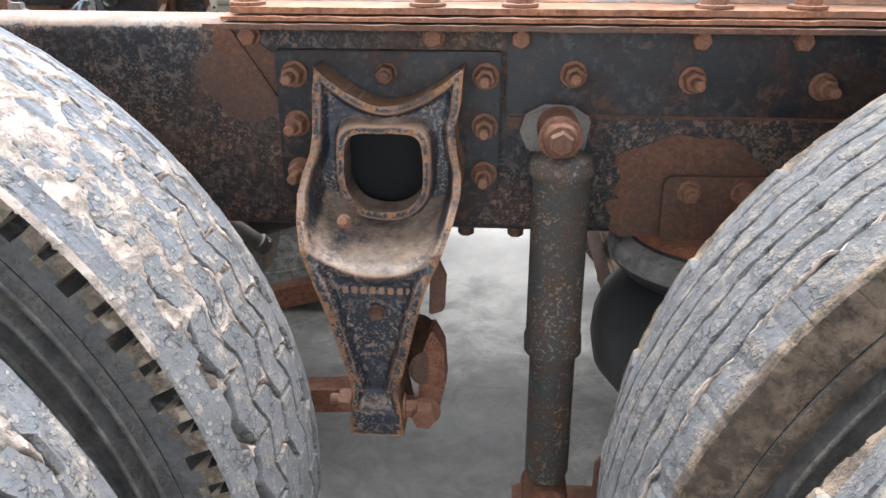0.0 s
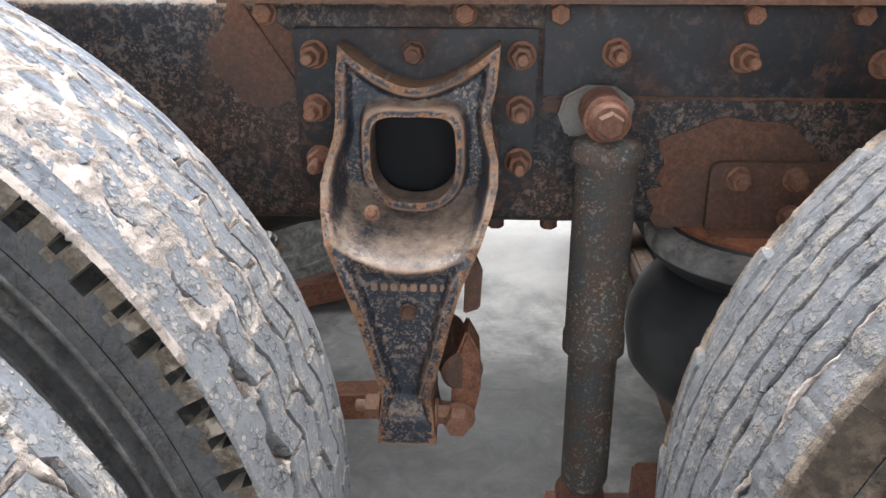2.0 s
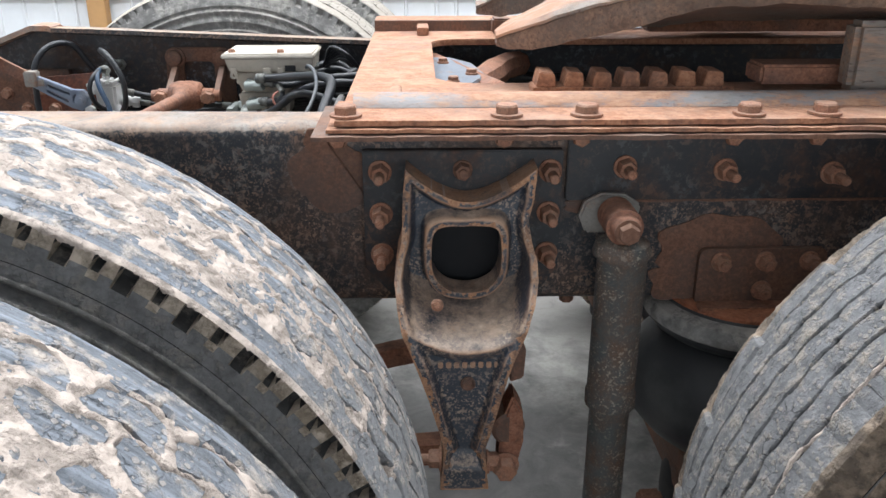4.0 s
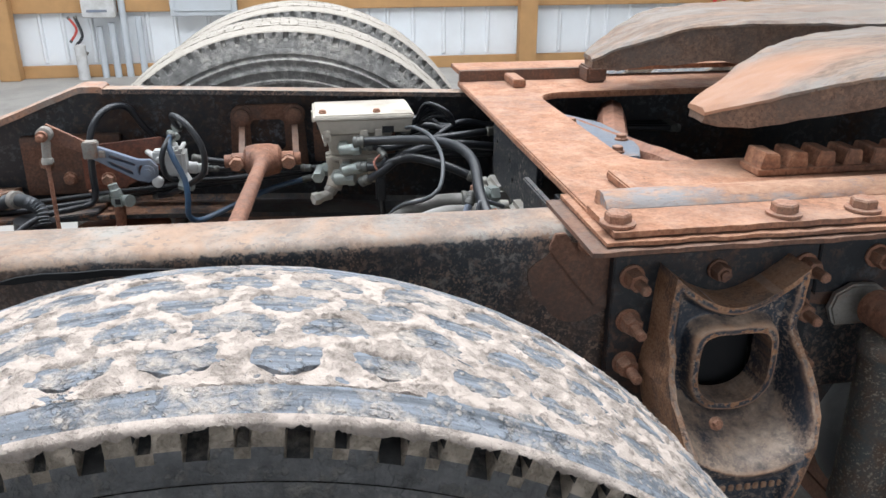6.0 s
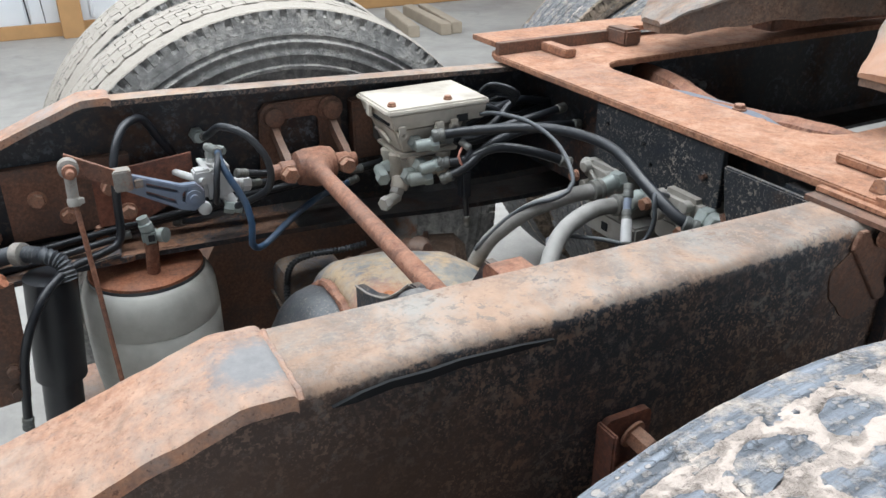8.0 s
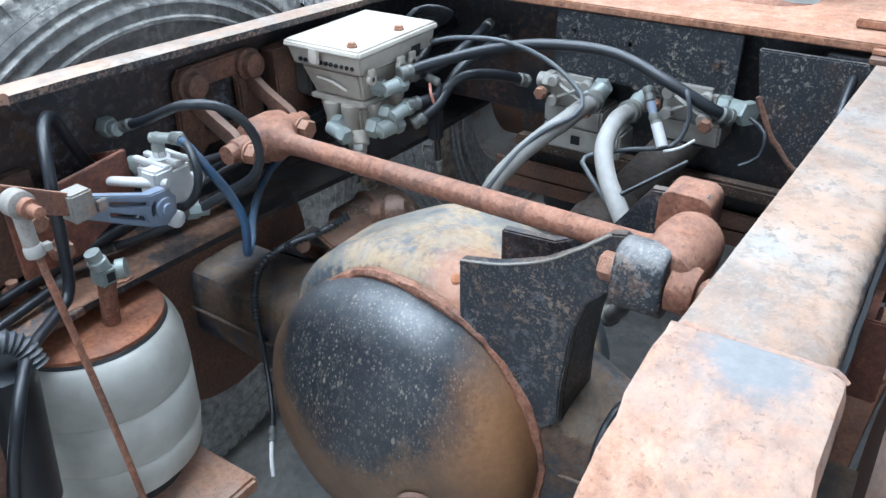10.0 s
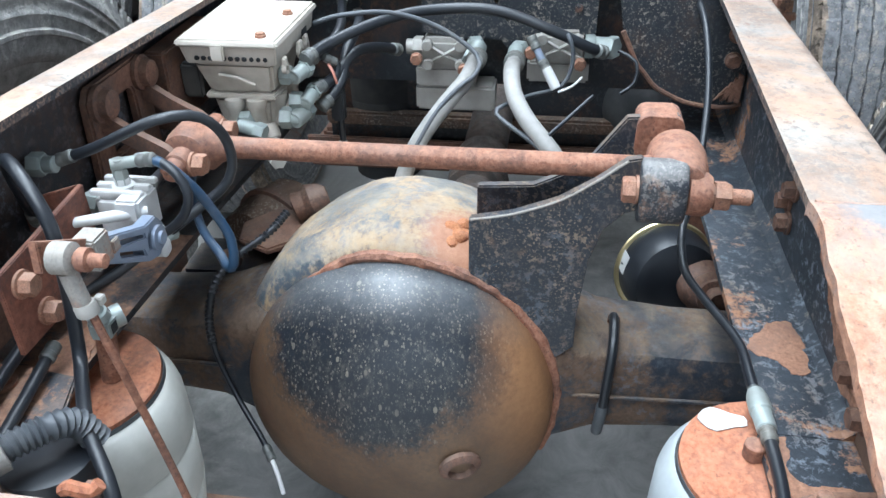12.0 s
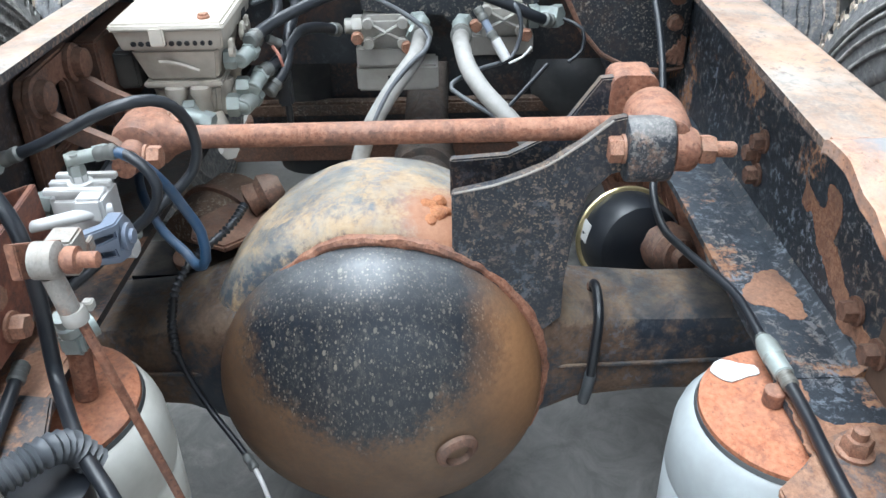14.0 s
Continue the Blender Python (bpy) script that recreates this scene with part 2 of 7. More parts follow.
        col = mix(nt, calc(nt, "MULTIPLY", calc(nt, "MULTIPLY", chips, where), mottle), col, mix(nt, kind, fleck_a, fleck_b))
    if pits:
        spot = ramp(nt, noise_tex(nt, pos, 170, 5, 0.7), [(0.56, (0, 0, 0)), (0.70, (0.8, 0.8, 0.8))])
        patch = ramp(nt, noise_tex(nt, pos, 14, 5, 0.65), [(0.4, (0.15, 0.15, 0.15)), (0.62, (1, 1, 1))])
        col = mix(nt, calc(nt, "MULTIPLY", calc(nt, "MULTIPLY", spot, patch), pits), col, (0.075, 0.036, 0.026))
    if blotch:
        col = mix(nt, blot(nt, pos, blotch[0], blotch[1], calc(nt, "ADD", calc(nt, "MULTIPLY", big, 0.5), calc(nt, "MULTIPLY", fine, 0.5))), col, mix(nt, fine, blotch[2], blotch[3]))
    nt.links.new(col, bsdf.inputs["Base Color"])
    nt.links.new(ramp(nt, mask, [(0, (rough,) * 3), (1, (0.88,) * 3)]), bsdf.inputs["Roughness"])
    bsdf.inputs["Metallic"].default_value = metallic
    h = calc(nt, "ADD", calc(nt, "MULTIPLY", mask, 0.5), calc(nt, "ADD", calc(nt, "MULTIPLY", fine, 0.7), calc(nt, "MULTIPLY", grit, 0.25)))
    bump(nt, bsdf, h, 0.7, bump_d)
    return m


def plain(name, col, rough=0.5, vary=0.25, scale=40.0, metallic=0.0, dirt=(0.3, 0.26, 0.2), dirty=0.25, bump_d=0.0003):
    """Rubber, plastic, wood or bare metal with grime."""
    m, nt, bsdf, pos = start(name)
    a = noise_tex(nt, pos, scale, 6, 0.6)
    b = noise_tex(nt, pos, scale * 0.22, 5, 0.6)
    c = mix(nt, a, tuple(v * (1 - vary) for v in col), tuple(min(1, v * (1 + vary)) for v in col))
    c = mix(nt, calc(nt, "MULTIPLY", ramp(nt, b, [(0.45, (0, 0, 0)), (0.75, (1, 1, 1))]), dirty), c, dirt)
    nt.links.new(c, bsdf.inputs["Base Color"])
    nt.links.new(ramp(nt, a, [(0, (max(rough - 0.12, 0.05),) * 3), (1, (min(rough + 0.15, 1),) * 3)]), bsdf.inputs["Roughness"])
    bsdf.inputs["Metallic"].default_value = metallic
    bump(nt, bsdf, a, 0.5, bump_d)
    return m


def crackle(nt, pos, scale, width, where):
    """Thin broken lines where dry rubber or mud has cracked."""
    warp = nt.nodes.new("ShaderNodeVectorMath")
    warp.operation = "MULTIPLY_ADD"
    nz = nt.nodes.new("ShaderNodeTexNoise")
    nz.inputs["Scale"].default_value = scale * 1.6
    nz.inputs["Detail"].default_value = 4.0
    nt.links.new(pos, nz.inputs["Vector"])
    nt.links.new(nz.outputs["Color"], warp.inputs[0])
    warp.inputs[1].default_value = (0.9 / scale,) * 3
    nt.links.new(pos, warp.inputs[2])
    v = nt.nodes.new("ShaderNodeTexVoronoi")
    v.feature = "DISTANCE_TO_EDGE"
    v.inputs["Scale"].default_value = scale
    nt.links.new(warp.outputs[0], v.inputs["Vector"])
    line = ramp(nt, v.outputs["Distance"], [(width * 0.4, (1, 1, 1)), (width, (0, 0, 0))])
    return calc(nt, "MULTIPLY", line, ramp(nt, noise_tex(nt, pos, scale * 0.35, 5, 0.6), [(where, (0, 0, 0)), (where + 0.1, (1, 1, 1))]))


def blot(nt, pos, centre, radius, ragged):
    """A blotch round one place, with a ragged edge."""
    d = nt.nodes.new("ShaderNodeVectorMath")
    d.operation = "DISTANCE"
    nt.links.new(pos, d.inputs[0])
    d.inputs[1].default_value = centre
    v = calc(nt, "ADD", calc(nt, "DIVIDE", d.outputs["Value"], radius), calc(nt, "MULTIPLY", calc(nt, "SUBTRACT", ragged, 0.5), 1.6))
    return ramp(nt, v, [(0.55, (1, 1, 1)), (1.05, (0, 0, 0))])


def muddy_rubber(name, rubber, mud, amount, top=0.5, scale=16.0, cracks=0.0, film=None, streaks=False):
    """Tyre rubber with dried mud; more of it on the upper side."""
    m, nt, bsdf, pos = start(name)
    big = noise_tex(nt, pos, scale, 7, 0.68, 0.2)
    fine = noise_tex(nt, pos, 130, 6, 0.7)
    mid = noise_tex(nt, pos, 55, 5, 0.65)
    base = mix(nt, ramp(nt, mid, [(0.3, (0, 0, 0)), (0.75, (1, 1, 1))]), tuple(c * 0.55 for c in rubber), tuple(c * 1.35 for c in rubber))
    if streaks:
        mp = nt.nodes.new("ShaderNodeMapping")
        mp.inputs["Scale"].default_value = (9, 170, 9)
        nt.links.new(pos, mp.inputs["Vector"])
        drawn = noise_tex(nt, mp.outputs[0], 1.0, 5, 0.6)
        base = mix(nt, ramp(nt, drawn, [(0.36, (0, 0, 0)), (0.66, (1, 1, 1))]), mix(nt, 0.5, base, tuple(c * 0.45 for c in rubber)), tuple(c * 1.7 for c in rubber))
    if film:
        sep = nt.nodes.new("ShaderNodeSeparateXYZ")
        nt.links.new(pos, sep.inputs[0])
        low = calc(nt, "ADD", calc(nt, "MULTIPLY", sep.outputs["Z"], -4.0), calc(nt, "ADD", calc(nt, "MULTIPLY", big, 1.0), 1.25))
        base = mix(nt, ramp(nt, low, [(0.15, (0, 0, 0)), (0.75, (1, 1, 1))]), base, mix(nt, mid, tuple(c * 0.7 for c in film), tuple(c * 1.25 for c in film)))
    up = calc(nt, "MULTIPLY", upward(nt), top)
    m_in = calc(nt, "ADD", calc(nt, "ADD", calc(nt, "MULTIPLY", big, 0.6), calc(nt, "MULTIPLY", mid, 0.4)), calc(nt, "MULTIPLY", up, 0.25))
    mask = ramp(nt, m_in, [(0.62 - amount * 0.3, (0, 0, 0)), (0.74 - amount * 0.3, (1, 1, 1))])
    mudc = mix(nt, fine, tuple(c * 0.75 for c in mud), tuple(min(1, c * 1.18) for c in mud))
    col = mix(nt, mask, base, mudc)
    h = calc(nt, "ADD", calc(nt, "MULTIPLY", mask, 0.8), calc(nt, "ADD", calc(nt, "MULTIPLY", fine, 0.8), calc(nt, "MULTIPLY", mid, 0.5)))
    if cracks:
        lines = calc(nt, "MAXIMUM", calc(nt, "MULTIPLY", crackle(nt, pos, 52, 0.05, 0.56), 0.8), calc(nt, "MULTIPLY", crackle(nt, pos, 120, 0.10, 0.53), 0.6))
        col = mix(nt, calc(nt, "MULTIPLY", lines, cracks), col, tuple(c * 0.12 for c in rubber))
        grit = ramp(nt, noise_tex(nt, pos, 260, 4, 0.7), [(0.55, (0, 0, 0)), (0.68, (0.8, 0.8, 0.8))])
        col = mix(nt, calc(nt, "MULTIPLY", grit, cracks * 0.6), col, tuple(c * 0.35 for c in rubber))
        h = calc(nt, "SUBTRACT", h, calc(nt, "MULTIPLY", lines, cracks))
        crumbs = calc(nt, "MULTIPLY", flecks(nt, pos, 190, 0.62, 2.2), cracks * 0.8)
        col = mix(nt, crumbs, col, mud)
        h = calc(nt, "ADD", h, crumbs)
    nt.links.new(col, bsdf.inputs["Base Color"])
    bsdf.inputs["Roughness"].default_value = 0.85
    bump(nt, bsdf, h, 1.0, 0.003)
    return m


def cover_paint(name, cy, cz):
    """Black dome, its paint gone to rust and tan dust towards the rim."""
    m, nt, bsdf, pos = start(name)
    sep = nt.nodes.new("ShaderNodeSeparateXYZ")
    nt.links.new(pos, sep.inputs[0])
    dy = calc(nt, "SUBTRACT", sep.outputs["Y"], cy)
    dz = calc(nt, "SUBTRACT", sep.outputs["Z"], cz)
    d = calc(nt, "SQRT", calc(nt, "ADD", calc(nt, "MULTIPLY", dy, dy), calc(nt, "MULTIPLY", dz, dz)))
    big = noise_tex(nt, pos, 9, 6, 0.65, 0.3)
    fine = noise_tex(nt, pos, 120, 6, 0.7)
    ragged = noise_tex(nt, pos, 45, 6, 0.75)
    v = calc(nt, "ADD", calc(nt, "MULTIPLY", d, 5.5), calc(nt, "ADD", calc(nt, "MULTIPLY", calc(nt, "SUBTRACT", big, 0.5), 0.45), calc(nt, "ADD", calc(nt, "MULTIPLY", calc(nt, "SUBTRACT", ragged, 0.5), 0.45), calc(nt, "MULTIPLY", calc(nt, "SUBTRACT", fine, 0.5), 0.5))))
    side = calc(nt, "ADD", calc(nt, "MULTIPLY", dy, -6.0), calc(nt, "MULTIPLY", dz, 3.0))
    gentle = calc(nt, "ADD", calc(nt, "MULTIPLY", d, 5.5), calc(nt, "ADD", calc(nt, "MULTIPLY", calc(nt, "SUBTRACT", big, 0.5), 0.3), calc(nt, "MULTIPLY", calc(nt, "SUBTRACT", fine, 0.5), 0.25)))
    mask = mix(nt, ramp(nt, side, [(0.35, (0, 0, 0)), (0.7, (1, 1, 1))]), ramp(nt, v, [(0.65, (0, 0, 0)), (0.85, (1, 1, 1))]), ramp(nt, gentle, [(0.66, (0, 0, 0)), (1.02, (1, 1, 1))]))
    paint = mix(nt, fine, (0.007, 0.009, 0.013), (0.020, 0.025, 0.033))
    mp = nt.nodes.new("ShaderNodeMapping")
    mp.inputs["Scale"].default_value = (1.0, 1.0, 0.5)
    nt.links.new(pos, mp.inputs["Vector"])
    drawn = mp.outputs[0]
    smear = ramp(nt, noise_tex(nt, drawn, 75, 9, 0.82, 0.4), [(0.53, (0, 0, 0)), (0.70, (0.55, 0.55, 0.55))])
    grain = ramp(nt, noise_tex(nt, drawn, 260, 5, 0.7), [(0.56, (0, 0, 0)), (0.70, (0.6, 0.6, 0.6))])
    spots = calc(nt, "MAXIMUM", calc(nt, "MAXIMUM", smear, grain), calc(nt, "MAXIMUM", flecks(nt, drawn, 150, 0.45, 3.4), flecks(nt, drawn, 380, 0.6, 2.2)))
    paint = mix(nt, calc(nt, "MULTIPLY", spots, ramp(nt, big, [(0.3, (0.3, 0.3, 0.3)), (0.65, (0.95, 0.95, 0.95))])), paint, (0.23, 0.20, 0.155))
    tan = mix(nt, ramp(nt, big, [(0.35, (0, 0, 0)), (0.65, (1, 1, 1))]), (0.09, 0.046, 0.024), (0.15, 0.086, 0.045))
    tan = mix(nt, ramp(nt, fine, [(0.35, (0, 0, 0)), (0.7, (1, 1, 1))]), mix(nt, 0.5, tan, (0.06, 0.045, 0.035)), tan)
    # film: pale grey on upward faces, dust with the sky's sheen painted in
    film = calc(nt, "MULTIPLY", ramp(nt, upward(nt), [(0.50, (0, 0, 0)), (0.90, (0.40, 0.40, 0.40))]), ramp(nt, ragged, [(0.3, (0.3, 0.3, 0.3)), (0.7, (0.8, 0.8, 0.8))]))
    tan = mix(nt, ramp(nt, side, [(0.38, (0, 0, 0)), (0.9, (1, 1, 1))]), tan, mix(nt, fine, (0.19, 0.085, 0.036), (0.36, 0.19, 0.09)))
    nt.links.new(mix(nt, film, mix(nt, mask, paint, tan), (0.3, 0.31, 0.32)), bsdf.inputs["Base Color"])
    nt.links.new(ramp(nt, mask, [(0, (0.33,) * 3), (1, (0.55,) * 3)]), bsdf.inputs["Roughness"])
    bump(nt, bsdf, calc(nt, "ADD", fine, ragged), 0.5, 0.0006)
    return m


def stained_shaded_concrete(name):
    """Shop floor: pale slab with dark oily blotches, scuffs and grit, and the truck's shade painted in."""
    m, nt, bsdf, pos = start(name)
    a = noise_tex(nt, pos, 1.3, 6, 0.62, 0.6)
    b = noise_tex(nt, pos, 7, 8, 0.7, 0.4)
    c = noise_tex(nt, pos, 90, 5, 0.7)
    col = mix(nt, ramp(nt, b, [(0.3, (0, 0, 0)), (0.7, (1, 1, 1))]), (0.29, 0.278, 0.258), (0.44, 0.422, 0.392))
    col = mix(nt, ramp(nt, a, [(0.47, (0, 0, 0)), (0.65, (0.6, 0.6, 0.6))]), col, (0.185, 0.174, 0.164))
    col = mix(nt, ramp(nt, noise_tex(nt, pos, 4.5, 8, 0.72, 0.8), [(0.52, (0, 0, 0)), (0.66, (0.45, 0.45, 0.45))]), col, (0.21, 0.20, 0.19))
    col = mix(nt, ramp(nt, c, [(0.35, (0.45, 0.45, 0.45)), (0.65, (0, 0, 0))]), col, (0.3, 0.29, 0.27))
    # dark patch under the truck: its shade put into the colour, mottled like stains
    col = mix(nt, calc(nt, "MULTIPLY", blot(nt, pos, (-0.30, -0.15, 0.0), 1.0, b), 0.78), col, mix(nt, ramp(nt, noise_tex(nt, pos, 11, 7, 0.7, 1.2), [(0.35, (0, 0, 0)), (0.68, (1, 1, 1))]), (0.062, 0.061, 0.06), (0.17, 0.165, 0.158)))
    nt.links.new(col, bsdf.inputs["Base Color"])
    nt.links.new(ramp(nt, b, [(0.3, (0.5,) * 3), (0.7, (0.8,) * 3)]), bsdf.inputs["Roughness"])
    bump(nt, bsdf, calc(nt, "ADD", c, calc(nt, "MULTIPLY", b, 0.5)), 0.5, 0.0015)
    return m


RUST_BOLT = worn_metal("rusty_bolt", (0.24, 0.13, 0.085), rust=(0.17, 0.062, 0.035), pale=(0.43, 0.22, 0.14), amount=0.55, dust=0.35, dust_col=(0.56, 0.38, 0.28), scale=40, pits=0.6)
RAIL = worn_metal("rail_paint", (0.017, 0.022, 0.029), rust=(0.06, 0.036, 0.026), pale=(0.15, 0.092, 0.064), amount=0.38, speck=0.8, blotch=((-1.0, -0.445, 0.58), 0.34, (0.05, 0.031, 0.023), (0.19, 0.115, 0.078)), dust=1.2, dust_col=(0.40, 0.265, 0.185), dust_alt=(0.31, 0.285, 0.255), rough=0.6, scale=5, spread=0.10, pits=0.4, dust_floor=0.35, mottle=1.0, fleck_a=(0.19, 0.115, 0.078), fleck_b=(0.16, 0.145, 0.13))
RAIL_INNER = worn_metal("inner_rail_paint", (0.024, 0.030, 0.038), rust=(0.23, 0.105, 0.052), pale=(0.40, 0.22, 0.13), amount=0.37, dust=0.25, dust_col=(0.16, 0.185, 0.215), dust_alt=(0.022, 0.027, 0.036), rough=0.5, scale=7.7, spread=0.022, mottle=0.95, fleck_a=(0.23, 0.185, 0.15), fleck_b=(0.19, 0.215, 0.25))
# darker and less rusty than the inner side of the near rail
RAIL_FAR = worn_metal("far_rail_dark", (0.011, 0.014, 0.019), rust=(0.036, 0.02, 0.014), pale=(0.085, 0.048, 0.032), amount=0.36, dust=0.4, dust_col=(0.16, 0.15, 0.14), rough=0.55, scale=6, mottle=0.75, fleck_a=(0.09, 0.06, 0.045), fleck_b=(0.12, 0.135, 0.155))
CAP_RUST = worn_metal("cap_rust", (0.16, 0.065, 0.04), rust=(0.25, 0.072, 0.03), pale=(0.44, 0.18, 0.095), amount=0.66, dust=0.3, dust_col=(0.50, 0.26, 0.17), scale=12, pits=0.7)
PLATE_RED = worn_metal("bracket_rust", (0.07, 0.03, 0.024), rust=(0.14, 0.045, 0.026), pale=(0.26, 0.10, 0.06), amount=0.6, dust=0.3, dust_col=(0.36, 0.19, 0.13), scale=10, pits=0.6)
FRAME_BLACK = worn_metal("frame_paint", (0.010, 0.013, 0.017), rust=(0.045, 0.023, 0.015), pale=(0.10, 0.05, 0.032), amount=0.36, dust=0.15, rough=0.5, scale=7, mottle=0.95, fleck_a=(0.11, 0.055, 0.035), fleck_b=(0.06, 0.064, 0.07))
CROSS_BLACK = worn_metal("crossmember_paint", (0.012, 0.016, 0.022), rust=(0.045, 0.026, 0.018), pale=(0.09, 0.055, 0.038), amount=0.24, dust=0.15, rough=0.5, scale=9, speck=0.3, mottle=0.4, fleck_a=(0.045, 0.04, 0.038), fleck_b=(0.045, 0.052, 0.06))
FRAME_BROWN = worn_metal("frame_brown", (0.045, 0.035, 0.03), rust=(0.08, 0.045, 0.03), pale=(0.15, 0.09, 0.06), amount=0.6, dust=0.15, speck=0.3, scale=6)
FRAME_RUST = worn_metal("frame_rust", (0.26, 0.21, 0.18), rust=(0.22, 0.08, 0.04), pale=(0.46, 0.25, 0.155), amount=0.56, dust=0.55, dust_col=(0.53, 0.36, 0.26), dust_alt=(0.33, 0.32, 0.33), scale=7, pits=0.75)
RUST = worn_metal("red_rust", (0.14, 0.07, 0.05), rust=(0.165, 0.057, 0.03), pale=(0.33, 0.16, 0.10), amount=0.62, dust=0.42, dust_col=(0.43, 0.25, 0.175), scale=11, pits=0.9)
RUST_DARK = worn_metal("dark_rust", (0.09, 0.055, 0.042), rust=(0.1, 0.046, 0.03), pale=(0.22, 0.115, 0.075), amount=0.55, dust=0.3, dust_col=(0.4, 0.28, 0.21), scale=13)
CAST = worn_metal("cast_black", (0.024, 0.032, 0.047), rust=(0.11, 0.055, 0.033), pale=(0.3, 0.18, 0.115), amount=0.24, dust=1.0, dust_col=(0.54, 0.40, 0.30), dust_alt=(0.40, 0.28, 0.20), speck=1.0, rough=0.38, scale=14, spread=0.03, edge_wear=True)
# near-black for shade inside openings, and for a flake of paint
SHADE_FLAKE_BLACK = plain("shade_flake_black", (0.008, 0.009, 0.011), 0.9, 0.3, 30, dirty=0.1, dirt=(0.05, 0.03, 0.02))
DIFF_BLACK = worn_metal("axle_paint", (0.012, 0.017, 0.025), amount=0.20, rust=(0.075, 0.045, 0.029), pale=(0.17, 0.11, 0.07), speck=0.5, dust=0.6, dust_col=(0.36, 0.26, 0.175), dust_alt=(0.07, 0.09, 0.115), rough=0.4, scale=7, spread=0.025, mottle=0.8, fleck_a=(0.15, 0.09, 0.055), fleck_b=(0.10, 0.12, 0.145))
AXLE_TAN = worn_metal("axle_faded", (0.016, 0.022, 0.032), amount=0.47, rust=(0.058, 0.034, 0.022), pale=(0.125, 0.078, 0.05), dust=0.7, dust_col=(0.25, 0.19, 0.13), dust_alt=(0.020, 0.028, 0.042), rough=0.45, scale=6.5, spread=0.04, mottle=0.6, fleck_a=(0.13, 0.085, 0.055))
BOWL = worn_metal("faded_housing", (0.075, 0.092, 0.11), rust=(0.26, 0.155, 0.08), pale=(0.42, 0.31, 0.19), amount=0.46, dust=0.75, dust_col=(0.46, 0.385, 0.28), dust_alt=(0.19, 0.22, 0.25), rough=0.42, scale=7, spread=0.04, mottle=0.5, fleck_a=(0.40, 0.27, 0.15), blotch=((-0.70, -0.05, 0.695), 0.078, (0.20, 0.075, 0.042), (0.50, 0.27, 0.16)))
COVER = cover_paint("cover_paint", 0.058, 0.612)
SHOCK = worn_metal("shock_steel", (0.060, 0.066, 0.066), rust=(0.08, 0.045, 0.03), pale=(0.16, 0.095, 0.062), amount=0.40, dust=0.15, scale=26, spread=0.12, speck=0.1)
STEEL_GREY = worn_metal("grey_steel", (0.24, 0.225, 0.205), amount=0.3, dust=0.3, scale=25, pits=0.4)
WHEEL_PLATE = worn_metal("coupling_steel", (0.17, 0.145, 0.125), rust=(0.13, 0.075, 0.05), pale=(0.31, 0.21, 0.15), amount=0.44, dust=0.6, dust_col=(0.34, 0.275, 0.225), dust_alt=(0.12, 0.10, 0.085), scale=9, rough=0.45, spread=0.05, stretch=(0.22, 1, 1), blotch=((0.0, -0.26, 1.02), 0.085, (0.24, 0.10, 0.05), (0.44, 0.26, 0.17)), pits=0.95, mottle=0.7, fleck_a=(0.36, 0.20, 0.12), fleck_b=(0.07, 0.06, 0.055))
GREASE = worn_metal("grease", (0.05, 0.042, 0.037), rust=(0.07, 0.048, 0.036), pale=(0.14, 0.1, 0.08), amount=0.4, dust=0.4, dust_col=(0.3, 0.24, 0.2), scale=30, rough=0.45, bump_d=0.003)
BLUE_PLATE = worn_metal("blue_grey_plate", (0.115, 0.14, 0.175), rust=(0.17, 0.075, 0.04), pale=(0.36, 0.22, 0.15), amount=0.36, dust=0.3, dust_col=(0.26, 0.25, 0.25), scale=12, pits=0.5, spread=0.04)
MUD_TREAD = muddy_rubber("muddy_tread", (0.165, 0.182, 0.208), (0.56, 0.485, 0.42), 0.29, 0.2, 34, 0.8, (0.235, 0.238, 0.246), True)
MUD = muddy_rubber("dried_mud", (0.47, 0.395, 0.342), (0.57, 0.48, 0.42), 0.6, 0.2, 60)
MUD_GROOVE = muddy_rubber("muddy_groove", (0.03, 0.029, 0.028), (0.3, 0.24, 0.18), 0.2, 0.3)
GREY_TREAD = muddy_rubber("dusty_tread", (0.185, 0.187, 0.194), (0.36, 0.32, 0.27), 0.28, 0.2, 40, 0.8)
GREY_GROOVE = muddy_rubber("dusty_groove_and_slot_shade", (0.045, 0.044, 0.043), (0.22, 0.19, 0.16), 0.3, 0.2)
PALE_TREAD = muddy_rubber("chalky_tread", (0.16, 0.15, 0.14), (0.37, 0.335, 0.29), 0.66, 0.6)
SIDEWALL = muddy_rubber("sidewall_rubber", (0.19, 0.19, 0.192), (0.30, 0.28, 0.25), 0.30, 0.2, 60, 0.35)
BROWN_RUBBER = muddy_rubber("brown_shoulder", (0.15, 0.118, 0.092), (0.33, 0.255, 0.19), 0.5, 0.2, 30, 0.35)
SIDEWALL_PALE = muddy_rubber("dusty_sidewall", (0.26, 0.255, 0.245), (0.42, 0.40, 0.37), 0.4, 0.3, 12)
LUG = muddy_rubber("tan_lugs", (0.36, 0.30, 0.235), (0.56, 0.47, 0.38), 0.5, 0.6, 70, 0.4, (0.21, 0.165, 0.118))
CAST_RIM = worn_metal("worn_casting_rim", (0.03, 0.035, 0.043), rust=(0.24, 0.105, 0.05), pale=(0.48, 0.28, 0.17), amount=0.64, dust=0.5, dust_col=(0.56, 0.39, 0.28), scale=22, pits=0.5)
